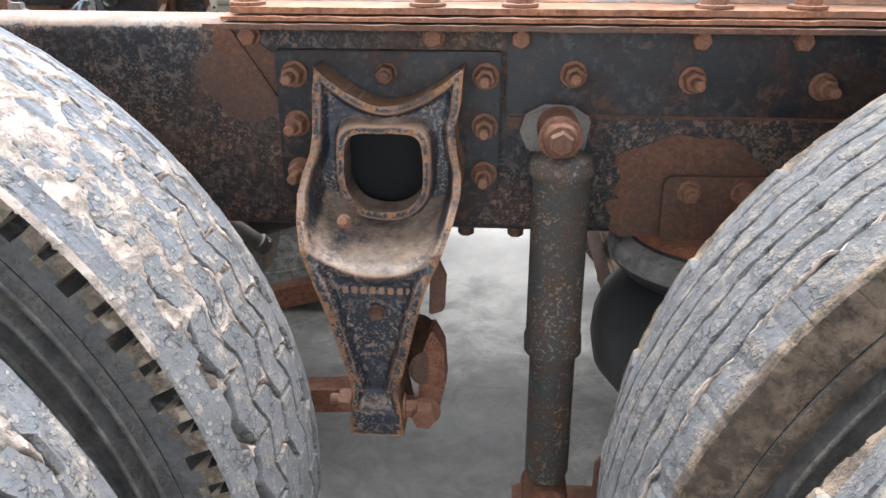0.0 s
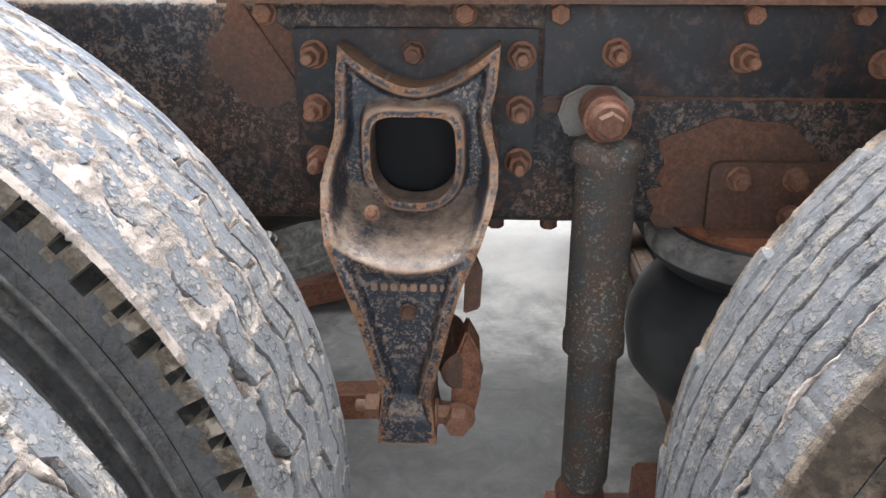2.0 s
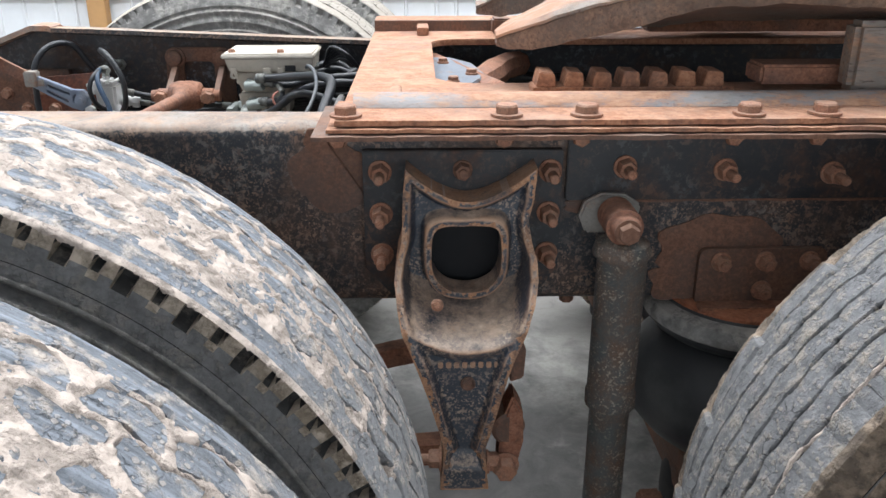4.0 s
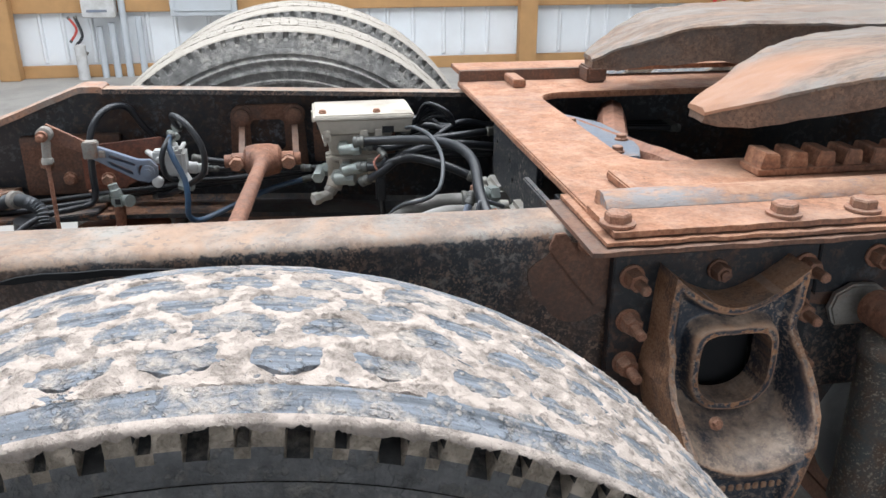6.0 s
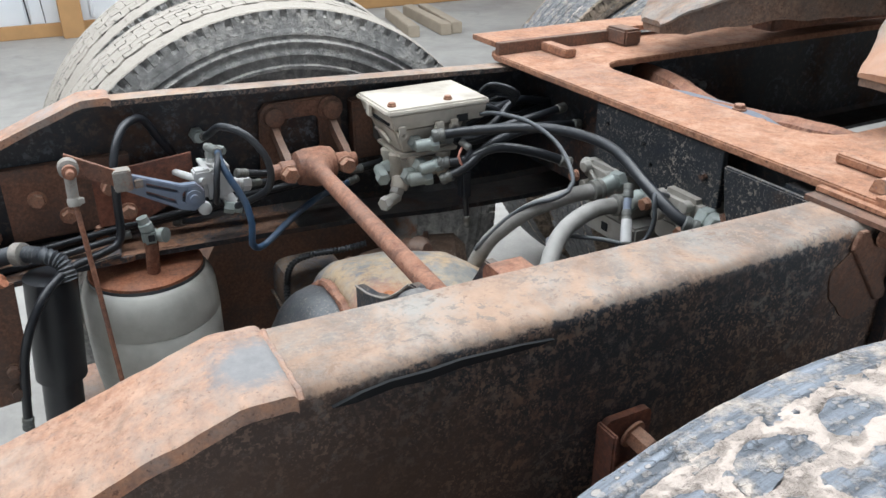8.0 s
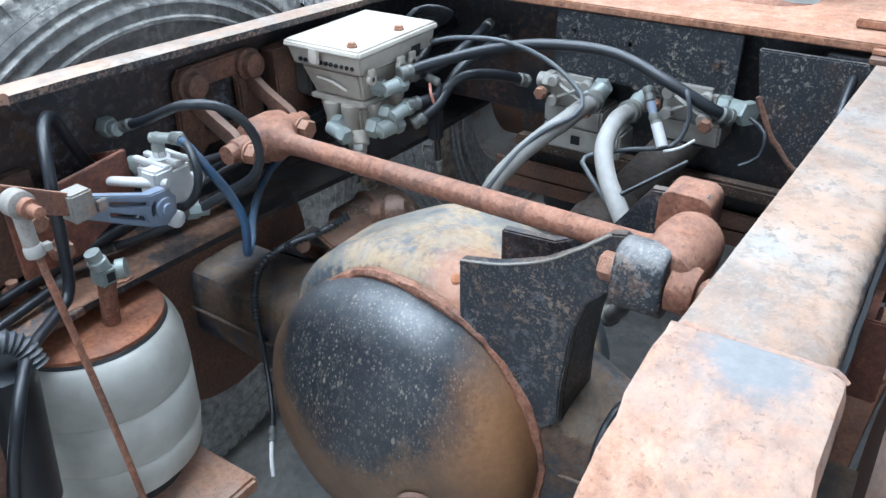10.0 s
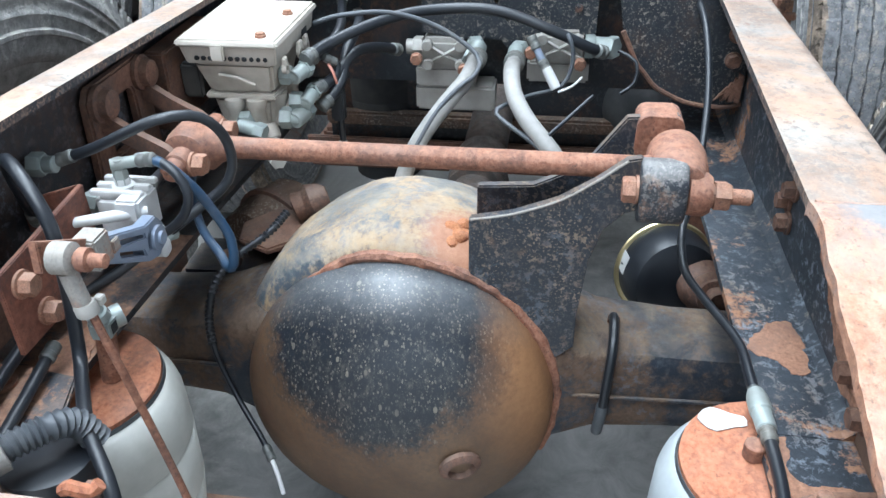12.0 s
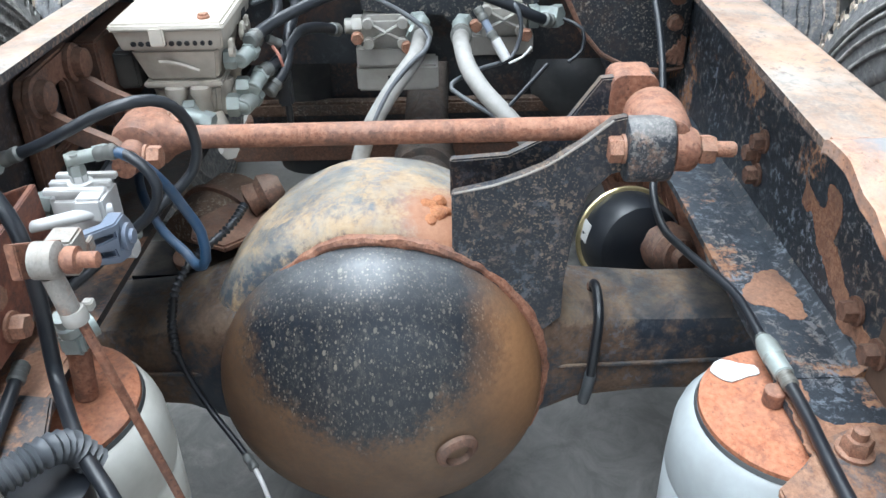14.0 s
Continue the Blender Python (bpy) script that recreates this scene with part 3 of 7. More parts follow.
BAG_RUBBER = plain("bag_rubber", (0.018, 0.019, 0.021), 0.7, 0.2, 30, dirty=0.2)
BAG_DUSTY = plain("dusty_bag", (0.035, 0.037, 0.04), 0.5, 0.2, 30, dirty=0.45, dirt=(0.2, 0.2, 0.19))
BAG_BLUE = plain("blue_grey_bag", (0.31, 0.335, 0.345), 0.6, 0.25, 26, dirty=0.8, dirt=(0.17, 0.165, 0.15), bump_d=0.001)
BAG_GREY = plain("grey_bag", (0.52, 0.515, 0.475), 0.65, 0.2, 26, dirty=0.8, dirt=(0.25, 0.235, 0.20), bump_d=0.001)
END_RUST = worn_metal("end_flange_rust", (0.26, 0.21, 0.18), rust=(0.22, 0.08, 0.04), pale=(0.46, 0.25, 0.155), amount=0.56, dust=0.55, dust_col=(0.55, 0.43, 0.34), scale=7, pits=0.75, blotch=((-0.962, -0.40, 0.902), 0.042, (0.15, 0.15, 0.155), (0.30, 0.29, 0.285)))
RAMP_CAST = worn_metal("ramp_casting", (0.11, 0.082, 0.066), rust=(0.10, 0.06, 0.042), pale=(0.26, 0.165, 0.115), amount=0.55, dust=0.3, dust_col=(0.42, 0.29, 0.21), scale=12, pits=0.9, bump_d=0.002)
HOSE = plain("black_hose", (0.011, 0.013, 0.017), 0.38, 0.3, 60, dirty=0.3, dirt=(0.05, 0.05, 0.05))
HOSE_GREY = plain("grey_hose", (0.27, 0.26, 0.245), 0.65, 0.3, 60, dirty=0.9, dirt=(0.09, 0.082, 0.072))
HOSE_BLUE = plain("blue_hose", (0.02, 0.055, 0.11), 0.4, 0.2, 60, dirty=0.3)
BOX_PLASTIC = plain("beige_housing", (0.47, 0.43, 0.37), 0.65, 0.2, 45, dirty=0.9, dirt=(0.22, 0.18, 0.14), bump_d=0.0008)
VALVE = plain("valve_alloy", (0.38, 0.365, 0.335), 0.55, 0.2, 60, metallic=0.2, dirty=0.8, dirt=(0.20, 0.17, 0.135))
WHITE_PLASTIC = plain("white_plastic", (0.55, 0.545, 0.54), 0.45, 0.12, 60, dirty=0.6, dirt=(0.27, 0.25, 0.21))
FITTING = plain("fitting_zinc", (0.30, 0.335, 0.32), 0.5, 0.25, 70, metallic=0.3, dirty=0.6, dirt=(0.17, 0.15, 0.125))
LINK_BLUE = plain("blue_plastic", (0.16, 0.19, 0.25), 0.5, 0.2, 50, dirty=0.6)
RUST_ORANGE = worn_metal("orange_rust", (0.20, 0.06, 0.025), rust=(0.22, 0.065, 0.025), pale=(0.50, 0.21, 0.09), amount=0.6, dust=0.3, dust_col=(0.52, 0.28, 0.15), scale=30, pits=0.4)
GOLD = plain("zinc_band", (0.60, 0.50, 0.28), 0.32, 0.2, 40, metallic=0.85, dirty=0.3)
COPPER = plain("red_wire", (0.5, 0.2, 0.15), 0.5, 0.2, 60)
CONCRETE = stained_shaded_concrete("concrete")
WALL_WHITE = plain("white_steel", (0.74, 0.77, 0.8), 0.4, 0.04, 8, dirty=0.15)
TIMBER = plain("pine", (0.44, 0.25, 0.105), 0.7, 0.25, 9, dirty=0.3, dirt=(0.33, 0.17, 0.07))
TIMBER_GREY = plain("old_pine", (0.36, 0.30, 0.23), 0.8, 0.25, 12)
ENCLOSURE = plain("grey_enclosure", (0.46, 0.49, 0.52), 0.5, 0.05, 20, dirty=0.2)
RED_PLASTIC = plain("red_paint", (0.5, 0.04, 0.03), 0.4, 0.1, 30)
YELLOW = plain("yellow_paint", (0.6, 0.4, 0.03), 0.4, 0.1, 30)
RIM = worn_metal("rim_steel", (0.3, 0.3, 0.29), amount=0.35, dust=0.3, scale=15)
FERRULE = plain("ferrule_steel", (0.12, 0.125, 0.12), 0.5, 0.25, 60, metallic=0.3, dirty=0.4)
SLEEVE = plain("sleeve_plastic", (0.06, 0.066, 0.075), 0.5, 0.25, 60, dirty=0.5, dirt=(0.17, 0.165, 0.16))
EAR_STEEL = worn_metal("worn_ear", (0.020, 0.025, 0.033), rust=(0.13, 0.07, 0.045), pale=(0.30, 0.19, 0.13), amount=0.30, dust=0.7, dust_col=(0.30, 0.28, 0.26), rough=0.5, scale=16, spread=0.04, speck=0.6, mottle=1.0, fleck_a=(0.16, 0.12, 0.09), fleck_b=(0.17, 0.18, 0.19))
GUSSET_RUST = worn_metal("gusset_rust", (0.03, 0.037, 0.047), rust=(0.15, 0.065, 0.035), pale=(0.33, 0.18, 0.11), amount=0.56, dust=0.5, dust_col=(0.40, 0.27, 0.19), dust_alt=(0.06, 0.07, 0.085), scale=11, spread=0.03, pits=0.6, mottle=0.6)
RIDGE = worn_metal("ridge_paint", (0.20, 0.215, 0.235), rust=(0.24, 0.095, 0.05), pale=(0.48, 0.28, 0.18), amount=0.50, dust=0.35, dust_col=(0.52, 0.36, 0.26), scale=9, spread=0.04, pits=0.6, stretch=(0.4, 1, 1))
RUN_RUST = worn_metal("run_rust", (0.20, 0.105, 0.07), rust=(0.20, 0.085, 0.045), pale=(0.40, 0.215, 0.135), amount=0.6, dust=0.3, dust_col=(0.46, 0.28, 0.19), scale=14, pits=0.35)
PLATE_RUST = worn_metal("plate_rust", (0.2, 0.1, 0.065), rust=(0.2, 0.075, 0.036), pale=(0.46, 0.235, 0.14), amount=0.62, dust=0.65, dust_col=(0.57, 0.37, 0.26), dust_alt=(0.38, 0.18, 0.105), scale=8, pits=0.85)

# ---------------------------------------------------------------- the shed
def slab(name, bm, mat, label, category):
    return lone(name, bm, mat, label, category, kind="structure")


WY = 6.1
slab("floor", box(-7.2, 9.2, -6.2, WY + 0.2, -0.15, 0.0), CONCRETE, "pale worn concrete shop floor with stains, tyre dust and painted shade under the truck", "floor")
# ceiling and next three walls are unseen; their openings are added for light
slab("ceiling", prism([(-7.2, -6.2), (9.2, -6.2), (9.2, WY + 0.2), (-7.2, WY + 0.2)],
                      [[(-4.1, -0.5), (2.9, -0.5), (2.9, 1.7), (-4.1, 1.7)], [(-4.1, 3.2), (2.9, 3.2), (2.9, 4.8), (-4.1, 4.8)]], "z", 4.5, 4.6), WALL_WHITE,
     "unseen white steel ceiling, two long skylight openings added for light", "ceiling")
slab("wall_west", prism([(-6.2, 0), (-3.5, 0), (-3.5, 3.8), (3.5, 3.8), (3.5, 0), (WY + 0.2, 0), (WY + 0.2, 4.5), (-6.2, 4.5)], [], "x", -7.2, -7.05), WALL_WHITE, "unseen white steel end wall, doorway opening added for light", "wall")
slab("wall_east", box(9.05, 9.2, -6.2, WY + 0.2, 0, 4.5), WALL_WHITE, "white steel end wall of the shed", "wall")
slab("wall_south", prism([(-7.2, 0), (-4.5, 0), (-4.5, 3.8), (4.5, 3.8), (4.5, 0), (9.2, 0), (9.2, 4.5), (-7.2, 4.5)], [], "y", -6.2, -6.05), WALL_WHITE, "unseen white steel side wall, wide doorway opening added for light", "wall")
wall_n = slab("wall_north", box(-7.2, 9.2, WY + 0.02, WY + 0.2, 0, 4.5), WALL_WHITE, "white ribbed steel cladding behind a timber frame", "wall")

rib = bmesh.new()
prof = [(-0.02, 0.02), (-0.008, 0.0), (0.008, 0.0), (0.02, 0.02)]
rings(rib, [[(x, WY + y, z) for x, y in prof] for z in (0.12, 4.5)], False, False)
first = part("rib", rib, WALL_WHITE, wall_n)
for i in range(56):
    ob = first.copy()
    scene.collection.objects.link(ob)
    ob.location.x = -6.9 + 0.228 * i + (0.05 if i % 3 == 0 else 0)
bpy.data.objects.remove(first)


def board(x0, x1, y0, y1, z0, z1, label="pine framing timber of the shed wall", mat=TIMBER, name="trim"):
    bm = rough_up(box(x0, x1, y0, y1, z0, z1, 0.006), 0.002, 8)
    return slab(name, bm, mat, label, "timber")


board(-7.0, 9.0, WY - 0.05, WY - 0.005, 0.0, 0.10, "pine skirt board along the foot of the wall")
board(-7.0, 9.0, WY - 0.05, WY - 0.005, 0.53, 0.68, "pine girt across the wall")
for x in (-3.0, -0.68, 1.42, 3.62, 5.8):
    board(x - 0.08, x + 0.08, WY - 0.17, WY - 0.052, 0.0, 4.5, "square pine post of the wall")

# ---------------------------------------------------------------- wheels
def wheel(label, tread_mat, groove_mat, side_mat, lug_mat=None, rows=6, count=50, gap=0.006, cross=0.006, depth=0.011, seed=1, amp=0.007, inset=0.88, ribs=False, jag=0.0011, low_mat=None, ridge=1.0, band=None, mud=None, wear=0.002, slot_depth=1.0):
    """A truck wheel round the y axis, its middle at the origin of its empty."""
    rnd = random.Random(seed)
    lug_mat = lug_mat or groove_mat
    low_mat = low_mat or band or side_mat
    R, W = 0.494, 0.127
    root = thing("wheel", label, "wheel")

    def crown(w):
        return R - 0.010 * (w / W) ** 2 - 0.010 * max(0, abs(w) / W - 0.8)

    def at(a, w, r):
        return (r * math.cos(a), w, r * math.sin(a))
    half = [(0.112, 0.286), (0.125, 0.300), (0.137, 0.330), (0.1375, 0.337), (0.142, 0.340), (0.144, 0.352), (0.146, 0.372), (0.1515, 0.374), (0.1515, 0.380), (0.1445, 0.383), (0.1455, 0.398), (0.1498, 0.400), (0.1498, 0.404), (0.1440, 0.407),
            (0.1435, 0.417), (0.147, 0.419), (0.147, 0.424), (0.1400, 0.427), (0.1360, 0.4295), (0.1360, 0.4335), (0.1418, 0.4360), (0.1412, 0.4420), (0.1372, 0.4488)]
    plain_w = [float(np.interp(r, (0.34, 0.352, 0.39, 0.417, 0.437, 0.449), (0.142, 0.144, 0.1455, 0.1435, 0.1405, 0.1372))) for _, r in half]
    half = [(p + (w - p) * ridge if 0.355 < r < 0.447 else w, r) for (w, r), p in zip(half, plain_w)]
    base = half[:6] + [(0.136, 0.40), (0.124, 0.445), (0.100, 0.460), (0.097, 0.474)]
    prof = [(-w, r) for w, r in base] + [(w, crown(w) - depth) for w in np.linspace(-0.094, 0.094, 13)] + [(w, r) for w, r in base[::-1]]
    tyre = part("tyre", lathe(prof, (0, 0, 0), (0, 1, 0), 120, None, False), groove_mat, root, sharp=0.9)
    for s in (-1, 1):
        part("sidewall", lathe([(s * (w + 0.0012), r) for w, r in half], (0, 0, 0), (0, 1, 0), 120, None, False), side_mat, tyre, sharp=0.9)
        if band:
            part("shoulder_band", lathe([(s * (w + 0.0035), r) for w, r in half if r > 0.43], (0, 0, 0), (0, 1, 0), 120, None, False), band, tyre, "brown scuffed shoulder band", sharp=0.9)
        for r, w in () if ridge < 1 else ((0.4365, 0.1415), (0.4215, 0.1472), (0.4020, 0.1494), (0.3770, 0.1508)):
            part("sidewall_ring", lathe([(s * (w - 0.002), r - 0.0035), (s * (w + 0.0018), r - 0.0022), (s * (w + 0.0026), r), (s * (w + 0.0018), r + 0.0022), (s * (w - 0.002), r + 0.0035)], (0, 0, 0), (0, 1, 0), 120, None, False), SIDEWALL_PALE, tyre, sharp=1.2)
    bm = bmesh.new()
    step = 2 * math.pi / count

    def block(poly):
        ca, cw = sum(p[0] for p in poly) / len(poly), sum(p[1] for p in poly) / len(poly)
        poly = [(a + rnd.uniform(-0.018, 0.018) * step, w + rnd.uniform(-jag, jag)) for a, w in poly]
        lift = rnd.uniform(-wear, wear * 0.4)
        top = (inset + 1) / 2
        loops = [[at(a, w, crown(w) - depth - 0.004) for a, w in poly], [at(a, w, crown(w) + lift - 0.0022) for a, w in poly],
                 [at(ca + (a - ca) * top, cw + (w - cw) * top, crown(w) + lift - 0.0007) for a, w in poly],
                 [at(ca + (a - ca) * inset, cw + (w - cw) * inset, crown(w) + lift) for a, w in poly]]
        rings(bm, loops)
    edges = np.linspace(-0.084, 0.084, rows - 1)
    for j in range(rows - 2):
        lo, hi = edges[j], edges[j + 1]
        off, s = 0.5 * (j % 2), (1 if j % 2 else -1)
        if ribs:
            # worn down to rough zigzag ribs with chipped edges
            n, loops = count * 6, []
            for i in range(n):
                a = 2 * math.pi * i / n
                zig = amp * (2 * abs((i / 6 + 0.13 * j) % 1.0 * 2 - 1) - 1)
                q = [rnd.uniform(-0.0008, 0.0008) for _ in range(2)]
                split_w = 0.0011 * max(0.0, noise.noise(Vector((math.cos(a) * 7, math.sin(a) * 7, j * 3.1))) * 2.4 + 0.35)
                chip = [split_w + (rnd.choice((0.0006, 0.001, 0.0022)) if rnd.random() < 0.14 else 0.0) for _ in range(2)]
                wl, wh = lo + gap / 2 + zig + q[0] + chip[0], hi - gap / 2 + zig + q[1] - chip[1]
                ws = [wl, wl + 0.0015, wl + (wh - wl) * 0.33, wl + (wh - wl) * 0.66, wh - 0.0015, wh]
                hs = [-0.003, -0.0006] + [0.0, 0.0] + [-0.0006, -0.003]
                sipe = -0.002 if rnd.random() < 0.025 else 0.0
                k = [noise.noise(Vector(at(a, w, R)) * 30) * 0.0013 + rnd.uniform(-0.0005, 0.0003) + sipe for w in ws]
                loops.append([at(a, wl, crown(wl) - depth - 0.003)] + [at(a, w, crown(w) + h + e) for w, h, e in zip(ws, hs, k)] + [at(a, wh, crown(wh) - depth - 0.003)])
            vs = rings(bm, loops, True, False)
            for i in range(len(vs[0])):
                u = (i + 1) % len(vs[0])
                bm.faces.new((vs[-1][i], vs[-1][u], vs[0][u], vs[0][i]))
            continue
        for i in range(count):
            a0, a1, a2 = ((i + off + q) * step for q in (0, 0.5, 1))
            c, g = cross / R / 2, gap / 2
            wide = 0.0055 if j == 0 else 0.0
            ring = [(a0 + c, lo + g + wide - s * amp), (a1, lo + g + wide + s * amp), (a2 - c, lo + g + wide - s * amp), (a2 - c, hi - g - s * amp), (a1, hi - g + s * amp), (a0 + c, hi - g - s * amp)]
            fine = []
            for (pa, pw), (qa, qw) in zip(ring, ring[1:] + ring[:1]):
                fine += [(pa + (qa - pa) * q / 4, pw + (qw - pw) * q / 4) for q in range(4)]
            block(fine)
    # shoulders: a worn rib all round, with slots of two sizes cut into its flank
    for s in (-1, 1):
        angles = []
        for i in range(112):
            w = (0.0125 if i % 2 else 0.0065) / R * rnd.uniform(0.85, 1.12)
            m = (i + 0.5) * math.pi / 56 + rnd.uniform(-0.004, 0.004)
            e = 0.0016 / R
            angles += [(m - w / 2 - e - q / R, 0) for q in (0.011, 0.0075, 0.004)] + [(m - w / 2 - e, 0), (m - w / 2, 1 + i % 2), (m + w / 2, 1 + i % 2), (m + w / 2 + e, 0)]
        angles.sort()
        inner = 0.084 + gap / 2
        loops, flank, deep = [], [], []
        for n, (a, slot) in enumerate(angles):
            z = inner + amp * 0.8 * (1 if (n // 7) % 2 else -1)
            k = noise.noise(Vector((math.cos(a) * 9, math.sin(a) * 9, s * 3.0 + seed)))
            k2 = noise.noise(Vector((math.cos(a) * 40, math.sin(a) * 40, s * 2.0 + seed)))
            sec = [(z, crown(z) - depth - 0.004), (z, crown(z) - 0.003), (z + 0.004, crown(z)), (0.104, crown(0.104) + k * 0.0015), (0.119, crown(0.119) + k * 0.001 + k2 * 0.0008), (0.1255 + k2 * 0.0006, 0.4830 + k2 * 0.0006), (0.1285 + k2 * 0.001, 0.4808)]
            if ribs:
                # worn in long steps along its inner edge, torn along the outer one
                fall = 0.0065 * ((a * 14 / math.pi + 0.37) % 1.0) ** 1.5 if s > 0 else 0.012 * max(0.0, k2 - 0.2) + 0.006 * max(0.0, k - 0.2)
                sec = [(w, r - fall) for w, r in sec]
            rag = max(0.0, k2) * 0.0018
            cut = [(0.1286, 0.4803 - rag), (0.1294, 0.4785 - rag * 2), (0.1304, 0.4735 + k2 * 0.0012), (0.1316, 0.4675), (0.1330, 0.4610)]
            if slot:
                for u in range(3 if slot == 1 else 4):
                    cut[u] = (cut[u][0] - 0.019 * slot_depth, cut[u][1])
            deep.append(slot)
            loops.append([at(a, s * w, r) for w, r in sec])
            flank.append([at(a, s * w, r) for w, r in [(0.102, 0.4785)] + cut + [(0.1374, 0.4490), (0.125, 0.444)]])
        fb_ = bmesh.new()
        vf = rings(fb_, flank, True, False)
        for i in range(len(vf[0])):
            j = (i + 1) % len(vf[0])
            fb_.faces.new((vf[-1][i], vf[-1][j], vf[0][j], vf[0][i]))
        fb_.faces.ensure_lookup_table()
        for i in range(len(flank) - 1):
            # slot pockets take dark groove rubber: their shade put into the colour
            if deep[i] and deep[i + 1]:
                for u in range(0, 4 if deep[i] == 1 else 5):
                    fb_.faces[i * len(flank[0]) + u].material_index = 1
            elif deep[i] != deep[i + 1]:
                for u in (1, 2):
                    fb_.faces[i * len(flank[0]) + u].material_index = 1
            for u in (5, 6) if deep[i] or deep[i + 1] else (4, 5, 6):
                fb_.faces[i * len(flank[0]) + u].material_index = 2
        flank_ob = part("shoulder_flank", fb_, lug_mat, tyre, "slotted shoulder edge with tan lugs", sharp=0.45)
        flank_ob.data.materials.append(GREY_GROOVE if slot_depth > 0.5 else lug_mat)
        flank_ob.data.materials.append(low_mat)
        vs = rings(bm, loops, True, False)
        for i in range(len(vs[0])):
            j = (i + 1) % len(vs[0])
            bm.faces.new((vs[-1][i], vs[-1][j], vs[0][j], vs[0][i]))
    tread_ob = part("tread", bm, tread_mat, tyre, sharp=0.45)
    if band:
        # crumbs of tan mud in the outermost groove
        loop = []
        for q in range(421):
            a = 2 * math.pi * q / 420
            n1, n2 = noise.noise(Vector((math.cos(a) * 12, math.sin(a) * 12, 2.0))), noise.noise(Vector((math.cos(a) * 50, math.sin(a) * 50, 4.0)))
            w = -0.0855 + 0.003 * n2
            loop.append(at(a, w, crown(w) - 0.0015 + 0.006 * min(0.25, n1) + 0.0012 * n2))
        streak = tube(loop, 0.0026, 6, None, 0.004)
        part("mud_streak", rough_up(rough_up(streak, 0.003, 60), 0.0015, 220), MUD, tyre, "line of tan mud in a groove")
        # scuffed brown along the outermost edge of the tread
        tread_ob.data.materials.append(band)
        for f in tread_ob.data.polygons:
            if abs(f.center.y) > 0.1145 + 0.004 * noise.noise(Vector(f.center) * 30):
                f.material_index = 1
    if mud:
        # dried mud that fills the grooves over the top of the wheel and breaks off down its front
        lo, hi, level = mud
        bm = bmesh.new()
        NA, NW_ = 640, 104
        grid = []

        def cell(a, w):
            """0 in the middle of a block, 1 at its edge."""
            if abs(w) >= 0.084:
                return 0.3 + 0.75 * max(0.0, min(1.0, (0.100 - abs(w)) / 0.007)) if w < 0 else 0.8 + 0.5 * max(0, 1 - (w - 0.084) / 0.008)
            j = min(rows - 3, int((w + 0.084) / (0.168 / (rows - 2))))
            u = (a / step - 0.5 * (j % 2)) % 1.0
            zig = (1 if j % 2 else -1) * amp * (1 - 4 * abs(u - 0.5))
            v = (w + 0.084 - zig) / (0.168 / (rows - 2)) - j
            return (abs(2 * u - 1) ** 3.0 + abs(2 * v - 1) ** 3.0) ** (1 / 3.0)
        for i in range(NA + 1):
            a = radians(lo + (hi - lo) * i / NA)
            row = []
            for j in range(NW_ + 1):
                w = -0.108 + 0.216 * j / NW_
                p = Vector(at(a, w, 0.49))
                fade = max(0, min(1, (i / NA - 0.03) * 2.8, (NA - i) / NA * 4.0))
                n1, n2, n3 = noise.noise(p * 24 + Vector((seed, 0, 0))), noise.noise(p * 90 + Vector((3, 1, 7))), noise.noise(p * 230)
                e = cell(a, w) + 0.10 * n1 + 0.08 * n2 + 0.05 * n3 - 0.55 * (1 - fade) + 0.5 * math.exp(-((math.degrees(a) - 46) / 19) ** 2) * max(0.0, min(1.0, (0.03 - w) / 0.06))
                if -0.0905 < w < -0.0815:
                    e -= 0.9 * max(0.0, 0.62 - fade)
                k = max(0.0, min(1.0, (e - 0.60) / 0.22))
                base = -0.0135 + 0.0098 * fade
                h = base + (level - 0.0002 - base) * k * k * (3 - 2 * k) * (0.75 + 0.25 * fade) + (0.0011 * n2 + 0.0012 * n3 + 0.0008 * noise.noise(p * 480)) * (0.4 + k)
                if fade <= 0:
                    h -= 0.004
                row.append(bm.verts.new(at(a, w, crown(w) + h - 0.006 * max(0, abs(w) - 0.095) / 0.013)))
            grid.append(row)
        for a, b in zip(grid, grid[1:]):
            for j in range(NW_):
                bm.faces.new((a[j], a[j + 1], b[j + 1], b[j]))
        part("mud_crust", bm, MUD, tyre, "dried tan mud packed between the blocks", sharp=0.9)
        # and hangs in a ragged fringe over the slots of the outer flank
        bm = bmesh.new()
        edge = []
        for i in range(1101):
            a = radians(28 + 127 * i / 1100)
            p = Vector((math.cos(a), math.sin(a), 0.3))
            n1, n2, n3 = noise.noise(p * 14), noise.noise(p * 55), noise.noise(p * 170)
            top = max(0.0, min(1.0, i / 420, (1100 - i) / 200))
            drop = max(0.0004, 0.0042 * top * (1 + 0.9 * n1) + 0.0036 * n2 + 0.0022 * n3 - 0.0028 * (1 - top))
            edge.append([bm.verts.new(at(a, -w, r)) for w, r in [(0.1225, 0.4838), (0.1268, 0.4836 + 0.0006 * n3)] + [(0.1296 + 0.0012 * q + (0.0005 + 0.0012 * n3) * (q < 1), 0.4818 - drop * q) for q in (0.0, 0.35, 0.7, 1.0)] + [(0.1285, 0.4812 - drop)]])
        for a, b in zip(edge, edge[1:]):
            for q in range(len(a) - 1):
                bm.faces.new((a[q], a[q + 1], b[q + 1], b[q]))
        part("mud_fringe", bm, MUD, tyre, "ragged fringe of pale dried mud", sharp=0.9)
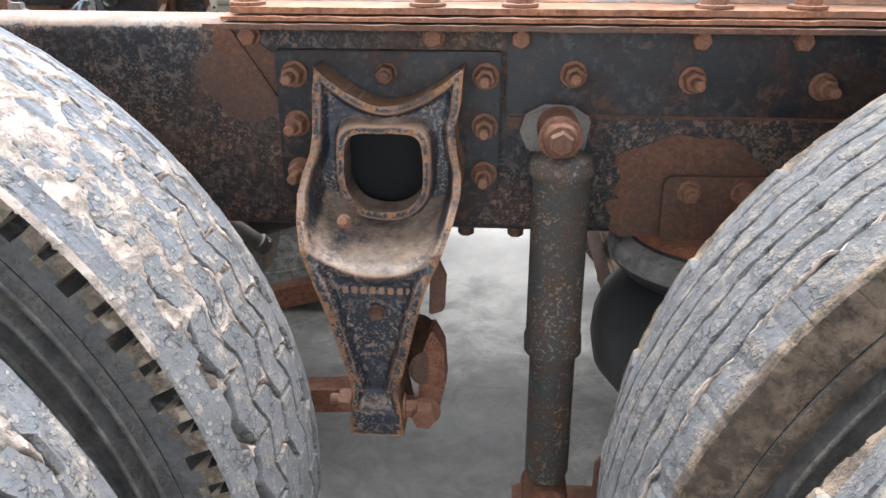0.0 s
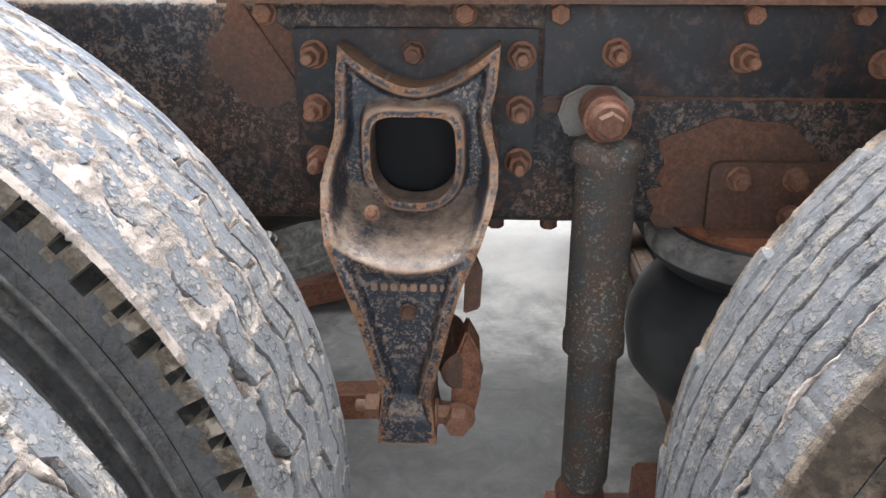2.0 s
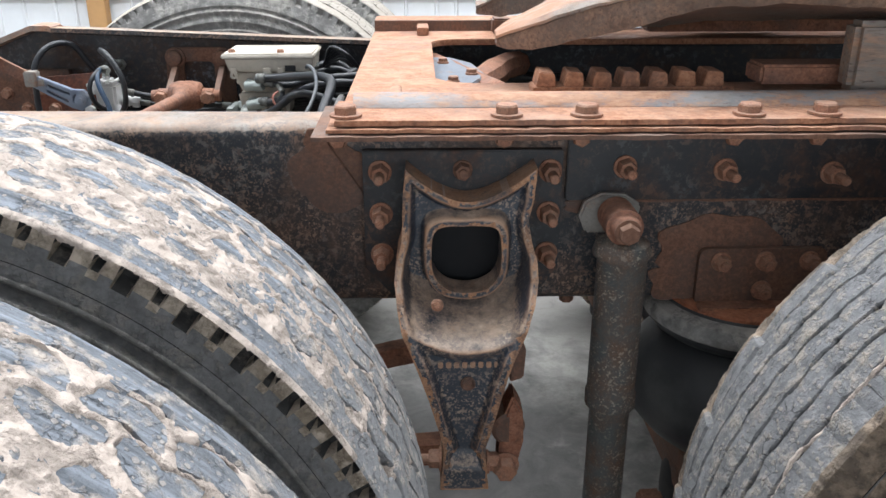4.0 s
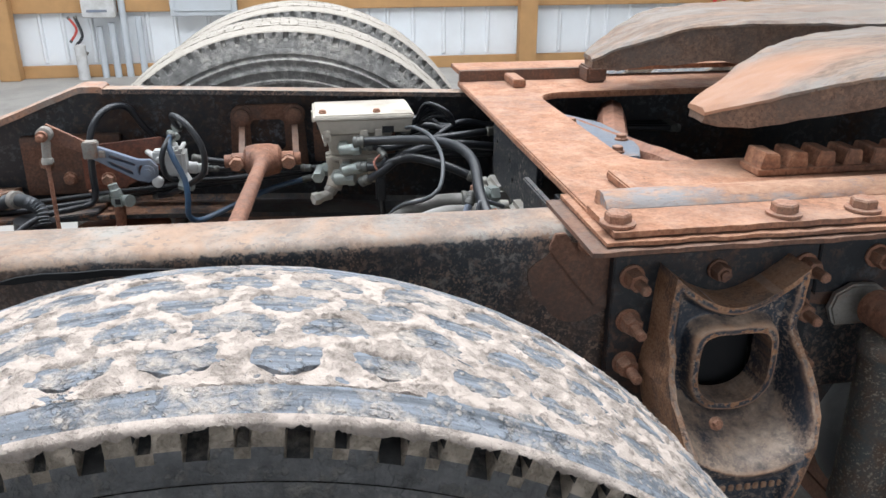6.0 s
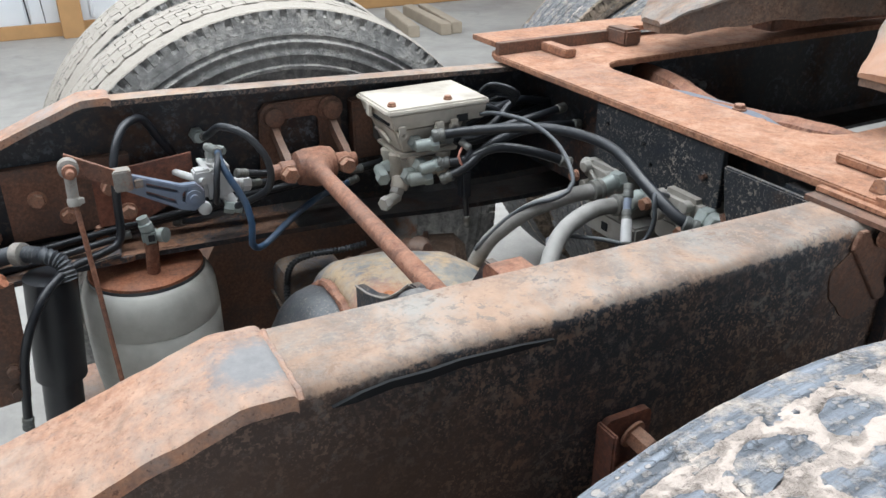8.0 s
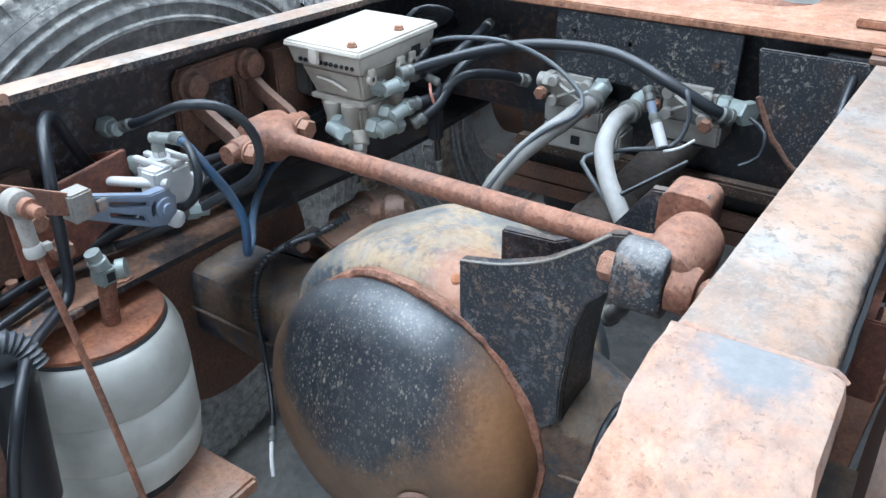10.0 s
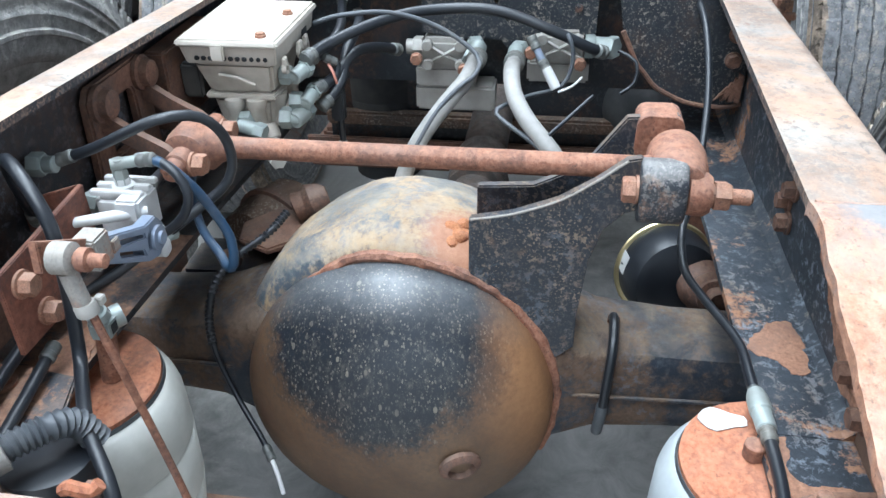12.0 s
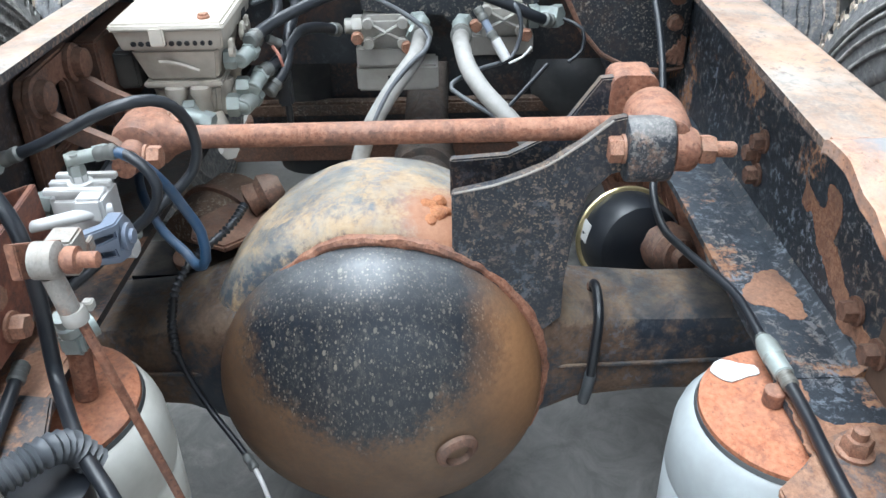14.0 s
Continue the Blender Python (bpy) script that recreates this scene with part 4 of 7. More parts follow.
    rim = lathe([(-0.115, 0.30), (-0.108, 0.283), (-0.06, 0.265), (0.02, 0.262), (0.03, 0.20), (0.032, 0.12), (0.02, 0.08), (0.12, 0.075), (0.125, 0.0)], (0, 0, 0), (0, 1, 0), 48, None, False)
    lathe([(0.108, 0.283), (0.115, 0.30), (0.112, 0.276), (0.02, 0.262)], (0, 0, 0), (0, 1, 0), 48, rim, False)
    part("rim", rim, RIM, root, "dusty steel rim")
    return root


def fit_size(root, k, ky, height):
    """Brings a wheel to its size and flattens the tyre where it bears on the floor."""
    for ob in root.children_recursive:
        ob.data.transform(Matrix.Diagonal((k, ky, k, 1)))
        for v in ob.data.vertices:
            v.co.z = max(v.co.z, 0.002 - height)
    return root


AX_R, AX_F, AX_Z = -0.66, 0.645, 0.485
YC = -0.02
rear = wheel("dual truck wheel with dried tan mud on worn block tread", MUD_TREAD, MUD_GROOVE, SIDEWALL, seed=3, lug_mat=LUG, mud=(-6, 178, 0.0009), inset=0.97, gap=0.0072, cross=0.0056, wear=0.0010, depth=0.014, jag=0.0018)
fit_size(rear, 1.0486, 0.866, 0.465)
rear.location = (-0.664, -0.78, 0.465)
rear["group"] = "near rear dual wheels"
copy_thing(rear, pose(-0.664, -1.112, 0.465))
front = wheel("dual truck wheel with dusty grey worn zigzag rib tread", GREY_TREAD, GREY_GROOVE, SIDEWALL, lug_mat=BROWN_RUBBER, band=BROWN_RUBBER, rows=7, count=64, gap=0.0010, depth=0.013, seed=5, amp=0.0016, ribs=True, slot_depth=0.12)
fit_size(front, 1.004, 0.866, 0.467)
front.location = (0.63, -0.793, 0.467)
front["group"] = "near front dual wheels"
copy_thing(front, pose(0.63, -1.125, 0.467))
far = wheel("dual truck wheel with chalky pale dust on its tread", PALE_TREAD, GREY_GROOVE, SIDEWALL_PALE, lug_mat=SIDEWALL_PALE, rows=8, count=76, gap=0.0022, cross=0.0012, depth=0.004, amp=0.003, seed=9, inset=0.96, wear=0.0008, slot_depth=0.3, ridge=0.6)
far.scale = (1.035, 1.0, 1.035)
far.location = (AX_R + 0.03, YC + 0.74, AX_Z + 0.018)
far["group"] = "far rear dual wheels"
copy_thing(far, pose(AX_R + 0.065, YC + 1.088, AX_Z + 0.028, 0, 23, 0))
copy_thing(front, pose(0.66, YC + 0.74, 0.467))["group"] = "far front dual wheels"
copy_thing(front, pose(0.66, YC + 1.078, 0.467))["group"] = "far front dual wheels"
# ---------------------------------------------------------------- frame rails
RT, RB = 0.897, 0.640
NW, FW = -0.445, 0.418          # outer faces of the near and far web


def channel(y_out, s, z0, z1, ft, fl):
    """Section of a rail: web at y_out, flanges towards s."""
    pts = []
    for k in range(5):
        a = radians(90 * k / 4)
        pts.append((y_out + s * (0.018 - 0.018 * math.sin(a)), z0 + 0.018 - 0.018 * math.cos(a)))
    for k in range(5):
        a = radians(90 * k / 4)
        pts.append((y_out + s * (0.018 - 0.018 * math.cos(a)), z1 - 0.018 + 0.018 * math.sin(a)))
    t = 0.009
    pts += [(y_out + s * ft, z1), (y_out + s * ft, z1 - t), (y_out + s * (t + 0.01), z1 - t), (y_out + s * t, z1 - t - 0.01), (y_out + s * t, z0 + t + 0.01), (y_out + s * (t + 0.01), z0 + t), (y_out + s * fl, z0 + t), (y_out + s * fl, z0)]
    return pts


def rail(y_out, s, lift, label, kx, slope, ft, fl, bend=0.03):
    root = thing("frame_rail", label, "frame rail", "frame rails")
    bm = bmesh.new()
    xs = np.linspace(kx, 2.6, 40)
    loops = []
    for x in xs:
        up = lift * max(0.0, min(1.0, (-0.25 - x) / 0.7))
        low = RB + 0.008 * max(0.0, min(1.0, (-0.42 - x) / 0.15))
        loops.append([(x, y, z + up) for y, z in channel(y_out, s, low, RT, ft * (1.0 if s < 0 else max(0.84, min(1.13, 0.84 + (-0.25 - x) * 0.4))), fl)])
    rings(bm, loops)
    bm.normal_update()
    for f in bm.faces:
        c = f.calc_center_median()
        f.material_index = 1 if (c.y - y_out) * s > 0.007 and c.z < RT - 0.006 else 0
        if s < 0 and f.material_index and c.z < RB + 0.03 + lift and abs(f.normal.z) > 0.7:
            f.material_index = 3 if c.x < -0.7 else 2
    bmesh.ops.recalc_face_normals(bm, faces=bm.faces[:])
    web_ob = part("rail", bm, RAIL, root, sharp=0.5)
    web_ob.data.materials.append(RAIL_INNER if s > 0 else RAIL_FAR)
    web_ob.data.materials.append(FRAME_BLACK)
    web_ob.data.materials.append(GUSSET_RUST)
    # tapered end section, welded on and lapping over the rail's top
    z1 = RT + lift + 0.006
    end = bmesh.new()
    loops = []
    for x in [kx + 0.012, kx + 0.009, kx + 0.004] + [kx - 0.008 * i for i in range(1, 63)]:
        z = z1 - slope * max(0.0, kx - bend - x) - (0.004 if x > kx + 0.010 else 0.0012 if x > kx + 0.007 else 0.0)
        o = y_out - s * (0.010 + 0.0022 * noise.noise(Vector((x * 45, s, 1.0))) + 0.0012 * noise.noise(Vector((x * 120, s, 2.0))))
        loops.append([(x, o, z - 0.016), (x, o + s * 0.003, z - 0.004), (x, o + s * 0.012, z), (x, o + s * (ft * (1.0 if s < 0 else 1.13) + 0.012), z), (x, o + s * (ft * (1.0 if s < 0 else 1.13) + 0.012), z - 0.012), (x, o + s * 0.014, z - 0.014)])
    rings(end, loops)
    part("rail_end_flange", rough_up(end, 0.0015, 25), END_RUST if s > 0 else FRAME_RUST, root, "rusty sloping end flange")
    web = prism([(kx, RB + 0.008 + lift), (kx, z1 - 0.012), (kx - bend, z1 - 0.012), (kx - 0.5, z1 - 0.012 - (0.5 - bend) * slope), (kx - 0.5, RB + 0.008 + lift)], [], "y", y_out, y_out + s * 0.009)
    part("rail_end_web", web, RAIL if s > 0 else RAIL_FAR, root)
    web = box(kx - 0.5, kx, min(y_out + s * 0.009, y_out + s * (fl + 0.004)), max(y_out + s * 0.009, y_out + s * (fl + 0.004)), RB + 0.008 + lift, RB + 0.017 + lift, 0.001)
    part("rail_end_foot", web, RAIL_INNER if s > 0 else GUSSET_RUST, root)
    return root


near_rail = rail(NW, 1, 0.0, "black painted steel frame rail, rust along its top", -0.955, 0.31, 0.088, 0.092)
part("weld_bead", rough_up(tube([(-0.941 + 0.0007 * math.sin(i * 2.1), -0.452 + 0.0078 * i, RT + 0.001 - 0.006 * (i < 1)) for i in range(14)], 0.0028, 8), 0.0009, 60), FRAME_RUST, near_rail, "rusty weld bead across the rail top")
far_rail = rail(FW, -1, 0.03, "black painted steel frame rail with a rusty tapered end", -0.98, 0.38, 0.056, 0.106)



def scale_patch(cx, cz, rx, rz, seed, mat):
    """A flaking patch of rust scale that stands a little off the near web."""
    rnd = random.Random(seed)
    k = [rnd.uniform(0.62, 1.25) for _ in range(40)]
    k = [(k[i - 2] + 2 * k[i - 1] + 3 * k[i] + 2 * k[(i + 1) % 40] + k[(i + 2) % 40]) / 9 for i in range(40)]
    pts = [(cx + rx * k[i] * math.cos(2 * math.pi * i / 40), cz + rz * (0.5 * k[i] + 0.5 * k[i - 1]) * math.sin(2 * math.pi * i / 40)) for i in range(40)]
    part("rust_scale", rough_up(prism(pts, [], "y", NW - 0.0022, NW - 0.0002), 0.0006, 60), mat, near_rail, "flaking patch of rust scale")


scale_patch(0.255, 0.715, 0.095, 0.06, 1, RUST_DARK)
scale_patch(0.205, 0.665, 0.05, 0.03, 2, RUST_DARK)
scale_patch(-0.275, 0.83, 0.06, 0.05, 3, RUST_DARK)
scale_patch(0.065, 0.783, 0.03, 0.012, 4, RUST_DARK)
flake = [(-0.915, 0.874), (-0.89, 0.880), (-0.865, 0.882), (-0.83, 0.8815), (-0.80, 0.8825), (-0.77, 0.881), (-0.74, 0.879), (-0.705, 0.875), (-0.72, 0.873), (-0.76, 0.8745), (-0.80, 0.875), (-0.835, 0.873), (-0.86, 0.8755), (-0.895, 0.872)]
part("paint_flake", rough_up(prism(flake, [], "y", NW - 0.0042, NW - 0.0006), 0.0012, 60), SHADE_FLAKE_BLACK, near_rail, "lifted edge of flaking black paint")
def rust_run(outline, axis, lo, hi, root):
    """A run of orange rust with a ragged border, a skin on the paint."""
    loop = smooth_path([Vector((a, b, 0)) for a, b in outline + outline[:1]], 0.0025)
    pts = []
    for p in loop[:-1]:
        n = [noise.noise(Vector((p[0] * k, p[1] * k, c))) for k, c in ((45, 1.0), (45, 5.0), (160, 2.0), (160, 8.0))]
        pts.append((p[0] + 0.007 * n[0] + 0.003 * n[2], p[1] + 0.007 * n[1] + 0.003 * n[3]))
    part("rust_run", prism(pts, [], axis, lo, hi), RUN_RUST, root, "run of dull orange rust")


rust_run([(-0.758, 0.763), (-0.758, 0.737), (-0.790, 0.733), (-0.815, 0.713), (-0.864, 0.690), (-0.894, 0.667), (-0.946, 0.684), (-0.931, 0.697), (-0.898, 0.701), (-0.866, 0.721), (-0.840, 0.738), (-0.844, 0.769), (-0.822, 0.789), (-0.803, 0.779), (-0.804, 0.755)], "y", -0.4362, -0.4354, near_rail)
rust_run([(-0.806, -0.371), (-0.779, -0.396), (-0.780, -0.419), (-0.852, -0.419), (-0.870, -0.406), (-0.851, -0.389), (-0.825, -0.365)], "z", 0.6565, 0.6577, near_rail)
rust_run([(-0.958, -0.352), (-0.958, -0.374), (-1.001, -0.366), (-1.016, -0.380), (-1.020, -0.425), (-1.06, -0.425), (-1.06, -0.351)], "z", 0.6565, 0.6577, near_rail)
rust_run([(-0.905, 0.318), (-0.93, 0.355), (-0.985, 0.372), (-1.03, 0.398), (-1.16, 0.398), (-1.20, 0.34), (-1.15, 0.314)], "z", 0.6865, 0.6877, far_rail)

# ---------------------------------------------------------------- coupling base plates on the rails
PZ = 0.915
plate = thing("mounting_plate", "rusty steel mounting plate bolted across the frame rails", "plate")
outer = [(-0.262, -0.455), (-0.25, -0.47), (1.3, -0.47), (1.3, 0.43), (-0.25, 0.43), (-0.262, 0.40)]
hole = rounded(-0.135, 0.95, -0.255, 0.245, 0.06)
part("cross_plate", rough_up(prism(outer, [hole], "z", PZ - 0.012, PZ, 0.002), 0.0012, 9), PLATE_RUST, plate)
for z0, z1, y0, y1, x0 in ((0.8965, 0.903, -0.535, -0.36, -0.290), (0.9045, 0.910, -0.528, -0.36, -0.272), (0.9115, 0.919, -0.520, -0.43, -0.262)):
    bm = bmesh.new()
    rings(bm, [[(x, y0 + 0.0035 * noise.noise(Vector((x * 30, z0 * 90, 0))) + 0.002 * noise.noise(Vector((x * 110, z0 * 90, 3))), z) if k < 2 else (x, y1, z) for k, z in enumerate((z0, z1 - 0.001 + 0.0012 * noise.noise(Vector((x * 60, z0 * 90, 5))), z1, z0))] for x in np.arange(x0, 1.3, 0.012)])
    part("base_strip", bm, PLATE_RUST if z0 > 0.9 else RUST_DARK, plate)
for z0, z1, y0, y1, x0 in ((0.9275, 0.938, 0.40, 0.49, -0.26),):
    part("base_strip", box(x0, 1.3, y0, y1, z0, z1, 0.001), PLATE_RUST, plate)
bm = bmesh.new()
rings(bm, [[(x, -0.452 + 0.0015 * noise.noise(Vector((x * 40, 1, 0))), 0.9195), (x, -0.446, 0.926), (x, -0.432 + 0.002 * noise.noise(Vector((x * 25, 4, 0))), 0.9335 + 0.0012 * noise.noise(Vector((x * 50, 2, 0)))), (x, -0.419, 0.9335), (x, -0.412, 0.930), (x, -0.408, 0.916), (x, -0.452, 0.916)] for x in np.arange(-0.245, 1.3, 0.012)])
part("ridge_bar", bm, RIDGE, plate, "long ridge bar with traces of blue-grey paint")
for x in (-0.25, -0.052, 0.047, 0.25, 0.345, 0.545, 0.64):
    bolt(plate, (x, -0.497, 0.919), (0, 0, 1), 0.026, 0.011, 0, 0.02)
# far edge: upright bar and blocks
part("edge_bar", box(-0.26, 0.03, 0.385, 0.40, 0.915, 0.938, 0.001), RUST_DARK, plate)
part("stop_block", rough_up(box(0.0, 0.042, 0.33, 0.395, 0.9155, 0.947, 0.004), 0.0012), RUST_DARK, plate)
part("stop_block", box(-0.165, -0.14, 0.30, 0.385, 0.916, 0.932, 0.002), PLATE_RUST, plate)
part("stop_block", box(-0.20, -0.185, -0.41, -0.325, 0.916, 0.928, 0.002, m=None), PLATE_RUST, plate)

rack = thing("slide_rack", "rusty toothed slide rack on the mounting plate", "rack")
part("rack_bar", rough_up(box(0.0, 0.285, -0.350, -0.300, PZ + 0.001, PZ + 0.010, 0.001), 0.0008, 20), PLATE_RUST, rack)
for i in range(7):
    x = 0.004 + 0.0395 * i
    bm = prism([(x, PZ + 0.0102), (x + 0.029, PZ + 0.0102), (x + 0.026, PZ + 0.030), (x + 0.005, PZ + 0.032)], [], "y", -0.348, -0.302, 0.0015)
    part("tooth", rough_up(bm, 0.0012, 40), PLATE_RUST, rack)

# ---------------------------------------------------------------- coupling plate with its two ramps
coupling = thing("fifth_wheel", "worn rusty steel fifth wheel coupling plate with ramps", "fifth wheel")


def ramp_half(s, skin):
    """One half of the coupling plate, lofted from its ramp tip to the front: its worn top skin or the casting below."""
    rows = [(-0.050, 0.205, 0.252, 0.990, 0.017), (-0.040, 0.200, 0.265, 0.996, 0.030), (0.0, 0.182, 0.300, 1.014, 0.041), (0.05, 0.155, 0.335, 1.036, 0.048), (0.10, 0.130, 0.365, 1.052, 0.050), (0.15, 0.105, 0.39, 1.061, 0.040),
            (0.22, 0.075, 0.405, 1.066, 0.026), (0.34, 0.035, 0.425, 1.068, 0.024), (0.45, 0.03, 0.43, 1.068, 0.030), (0.5, 0.03, 0.43, 1.068, 0.06), (0.62, 0.002, 0.43, 1.068, 0.05), (0.9, 0.002, 0.40, 1.068, 0.05)]
    bm = bmesh.new()
    loops = []
    xs = np.arange(-0.046, 0.9, 0.015)
    cols = list(zip(*rows))
    for x in xs:
        a, b, z, t = (float(np.interp(x, cols[0], c)) for c in cols[1:])
        deep = float(np.interp(x, (-0.05, 0.0, 0.10, 0.20, 0.50, 0.90), (0.017, 0.046, 0.066, 0.072, 0.066, 0.055)))
        if skin:
            loops.append([(x, YC + s * a, z - 0.008), (x, YC + s * a, z - 0.004), (x, YC + s * (a + 0.006), z)] + [(x, YC + s * (a + 0.006 + (b - a - 0.014) * k / 6), z) for k in range(1, 7)] + [(x, YC + s * b, z - 0.005), (x, YC + s * b, z - 0.009)])
        else:
            e = 0.002
            loops.append([(x + e, YC + s * (a + (b - a) * 0.35), z - deep), (x + e, YC + s * (a + e), z - deep), (x + e, YC + s * (a + e), z - 0.0085), (x + e, YC + s * (b - e), z - 0.0095), (x + e, YC + s * (b - e), z - t * 0.6), (x + e, YC + s * (b - e - 0.006), z - t)])
    rings(bm, loops)
    return bm


for s in (-1, 1):
    body = part("ramp", rough_up(rough_up(ramp_half(s, False), 0.0035, 22), 0.002, 60), RAMP_CAST, coupling, "rough rusty cast underside of the ramp")
    part("ramp_face", rough_up(rough_up(ramp_half(s, True), 0.0035, 22), 0.0018, 60), WHEEL_PLATE, body, "bright worn top face")
    part("pivot_bracket", rough_up(box(0.42, 0.62, YC + s * 0.36 - 0.02, YC + s * 0.36 + 0.02, 0.928, 1.02, 0.008), 0.002, 15), WHEEL_PLATE, coupling)
    part("side_rail", box(0.32, 1.1, YC + s * 0.30 - 0.03, YC + s * 0.30 + 0.03, 0.928, 0.955, 0.004), RUST, coupling)

# ---------------------------------------------------------------- near side brackets
hanger = thing("hanger_bracket", "cast steel spring hanger bracket, black paint worn to rust", "bracket")


def span(z):
    """Left and right edge of the casting at a height."""
    k = [(0.440, -0.137, -0.073), (0.475, -0.134, -0.076), (0.503, -0.131, -0.079), (0.552, -0.144, -0.066), (0.592, -0.155, -0.057), (0.631, -0.168, -0.046), (0.670, -0.184, -0.029), (0.70, -0.190, -0.018), (0.722, -0.193, -0.012), (0.742, -0.190, -0.012), (0.762, -0.184, -0.018), (0.786, -0.183, -0.021), (0.815, -0.182, -0.015), (0.856, -0.178, -0.012)]
    return np.interp(z, [a for a, _, _ in k], [a for _, a, _ in k]), np.interp(z, [a for a, _, _ in k], [a for _, _, a in k])


def hole_at(x, z):
    """Signed distance from the lip of the D-shaped opening."""
    cx, cz, hw, hh = -0.101, 0.7375, 0.0448, 0.0465
    dx, dz = abs(x - cx), z - cz
    p = 5.0 if dz > 0 else 2.4
    return ((dx / hw) ** p + (abs(dz) / hh) ** p) ** (1 / p) * hw - hw


def top_edge(u):
    """The scooped upper edge of the casting, horn to horn."""
    return 0.811 + 0.043 * min(1, abs(2 * u - 1) ** 1.7)


def relief(x, z, xl, xr, zt):
    """Depth of the casting's face: a bowl below the opening, with a rolled rim that swells towards the hips."""
    sm = lambda a, b, v: (lambda t: t * t * (3 - 2 * t))(min(1, max(0, (v - a) / (b - a))))
    v = min(1.0, abs(x + 0.101) / 0.085)
    rim = np.interp(z, (0.44, 0.63, 0.67, 0.70, 0.72, 0.745, 0.78, 0.86), (-0.607, -0.607, -0.599, -0.582, -0.562, -0.537, -0.513, -0.510))
    q = z - 0.034 * v * v
    web = np.interp(q, (0.40, 0.630, 0.637, 0.643, 0.651, 0.659, 0.667, 0.676, 0.688, 0.86), (-0.595, -0.595, -0.599, -0.600, -0.588, -0.564, -0.532, -0.511, -0.500, -0.498))
    d = min(x - xl, xr - x, zt - z)
    wide = 0.0030 * (1 - sm(0.62, 0.68, z))
    y = web + (rim - web) * (1 - sm(0.0075 + wide, 0.0175 + wide, d))
    if z < 0.50:
        y = web + (-0.607 - web) * max(1 - sm(0.005, 0.0135, d), 1 - sm(0.47, 0.50, z))
    h = hole_at(x, z)
    y += (-0.5255 - y) * (1 - sm(0.008, 0.0145, h))
    return y


def hanger_mesh():
    bm = bmesh.new()
    NX, NZ = 96, 190
    grid = []
    for j in range(NZ + 1):
        row = []
        for i in range(NX + 1):
            u, v = i / NX, j / NZ
            zt = top_edge(u)
            z = 0.442 + (zt - 0.442) * v
            xl, xr = span(z)
            x = xl + (xr - xl) * u
            row.append(bm.verts.new((x, relief(x, z, xl, xr, zt), z)))
        grid.append(row)
    for a, b in zip(grid, grid[1:]):
        for i in range(NX):
            bm.faces.new((a[i], a[i + 1], b[i + 1], b[i]))
    gone = [f for f in bm.faces if all(hole_at(v.co.x, v.co.z) < 0.001 for v in f.verts)]
    bmesh.ops.delete(bm, geom=gone, context="FACES_ONLY")
    lip = [e for e in bm.edges if len(e.link_faces) == 1 and hole_at(e.verts[0].co.x, e.verts[0].co.z) < 0.006]
    for v in {v for e in lip for v in e.verts}:
        for _ in range(3):
            h = hole_at(v.co.x, v.co.z)
            g = Vector((hole_at(v.co.x + 1e-4, v.co.z) - h, 0, hole_at(v.co.x, v.co.z + 1e-4) - h)) / 1e-4
            if g.length_squared > 1e-6:
                v.co -= g * (h / g.length_squared)
    got = bmesh.ops.extrude_edge_only(bm, edges=lip)["geom"]
    for v in got:
        if isinstance(v, bmesh.types.BMVert):
            v.co.y += 0.042
    border = [r[0] for r in grid] + grid[-1][1:] + [r[-1] for r in grid[-2::-1]] + grid[0][-2:0:-1]
    back = [bm.verts.new((v.co.x, -0.452 if v.co.z > 0.64 else -0.452 - 0.09 * (0.64 - v.co.z) / 0.2, v.co.z)) for v in border]
    n = len(border)
    for i in range(n):
        bm.faces.new((border[i], back[i], back[(i + 1) % n], border[(i + 1) % n]))
    for f in bm.faces:
        c = f.calc_center_median()
        xl, xr = span(c.z)
        u = (c.x - xl) / (xr - xl)
        d = min(c.x - xl, xr - c.x, top_edge(u) - c.z) + 0.008 * noise.noise(c * 70) + 0.005 * noise.noise(c * 200)
        h = hole_at(c.x, c.z) + 0.007 * noise.noise(c * 80) + 0.004 * noise.noise(c * 210)
        wide = 0.0105 if c.z > 0.66 else 0.012
        if d < wide * 0.42 or (h < 0.0022 and c.y < -0.515) or (abs(c.x - xl) < 0.002 or abs(xr - c.x) < 0.002):
            f.material_index = 1
    for v in bm.verts:
        v.co += noise.noise_vector(v.co * 60) * 0.0007
    return bm


# thin near-black sheet: the shade inside the opening, put into its colour
part("recess", rough_up(box(-0.152, -0.050, -0.4665, -0.4625, 0.683, 0.790, 0.001), 0.0006), SHADE_FLAKE_BLACK, hanger, "near-black sheet standing in for the shade in the opening")
part("casting", hanger_mesh(), CAST, hanger, sharp=1.2).data.materials.append(CAST_RIM)
part("mount_flange", soften(prism([(-0.235, 0.70), (-0.235, 0.865), (0.028, 0.865), (0.028, 0.70), (0.0, 0.66), (-0.2, 0.66)], [], "y", -0.462, -0.4465), 0.0015), FRAME_BLACK, hanger)
for x in (-0.212, 0.011):
    for z in (0.838, 0.780, 0.722):
        bolt(hanger, (x, -0.4625, z), (0, -1, 0), 0.022, 0.020, 0.024, 0.0155)
bolt(hanger, (-0.104, -0.4625, 0.840), (0, -1, 0), 0.020, 0.016, 0.006, 0.013, RUST_DARK)
part("plug_ring", lathe([(0.0, 0.0095), (0.003, 0.0095), (0.004, 0.008), (0.001, 0.0055), (0.0005, 0.001)], (-0.1015, -0.5955, 0.598), (0, -1, 0), 20), RUST_DARK, hanger, "small rusty plug in the lower face")
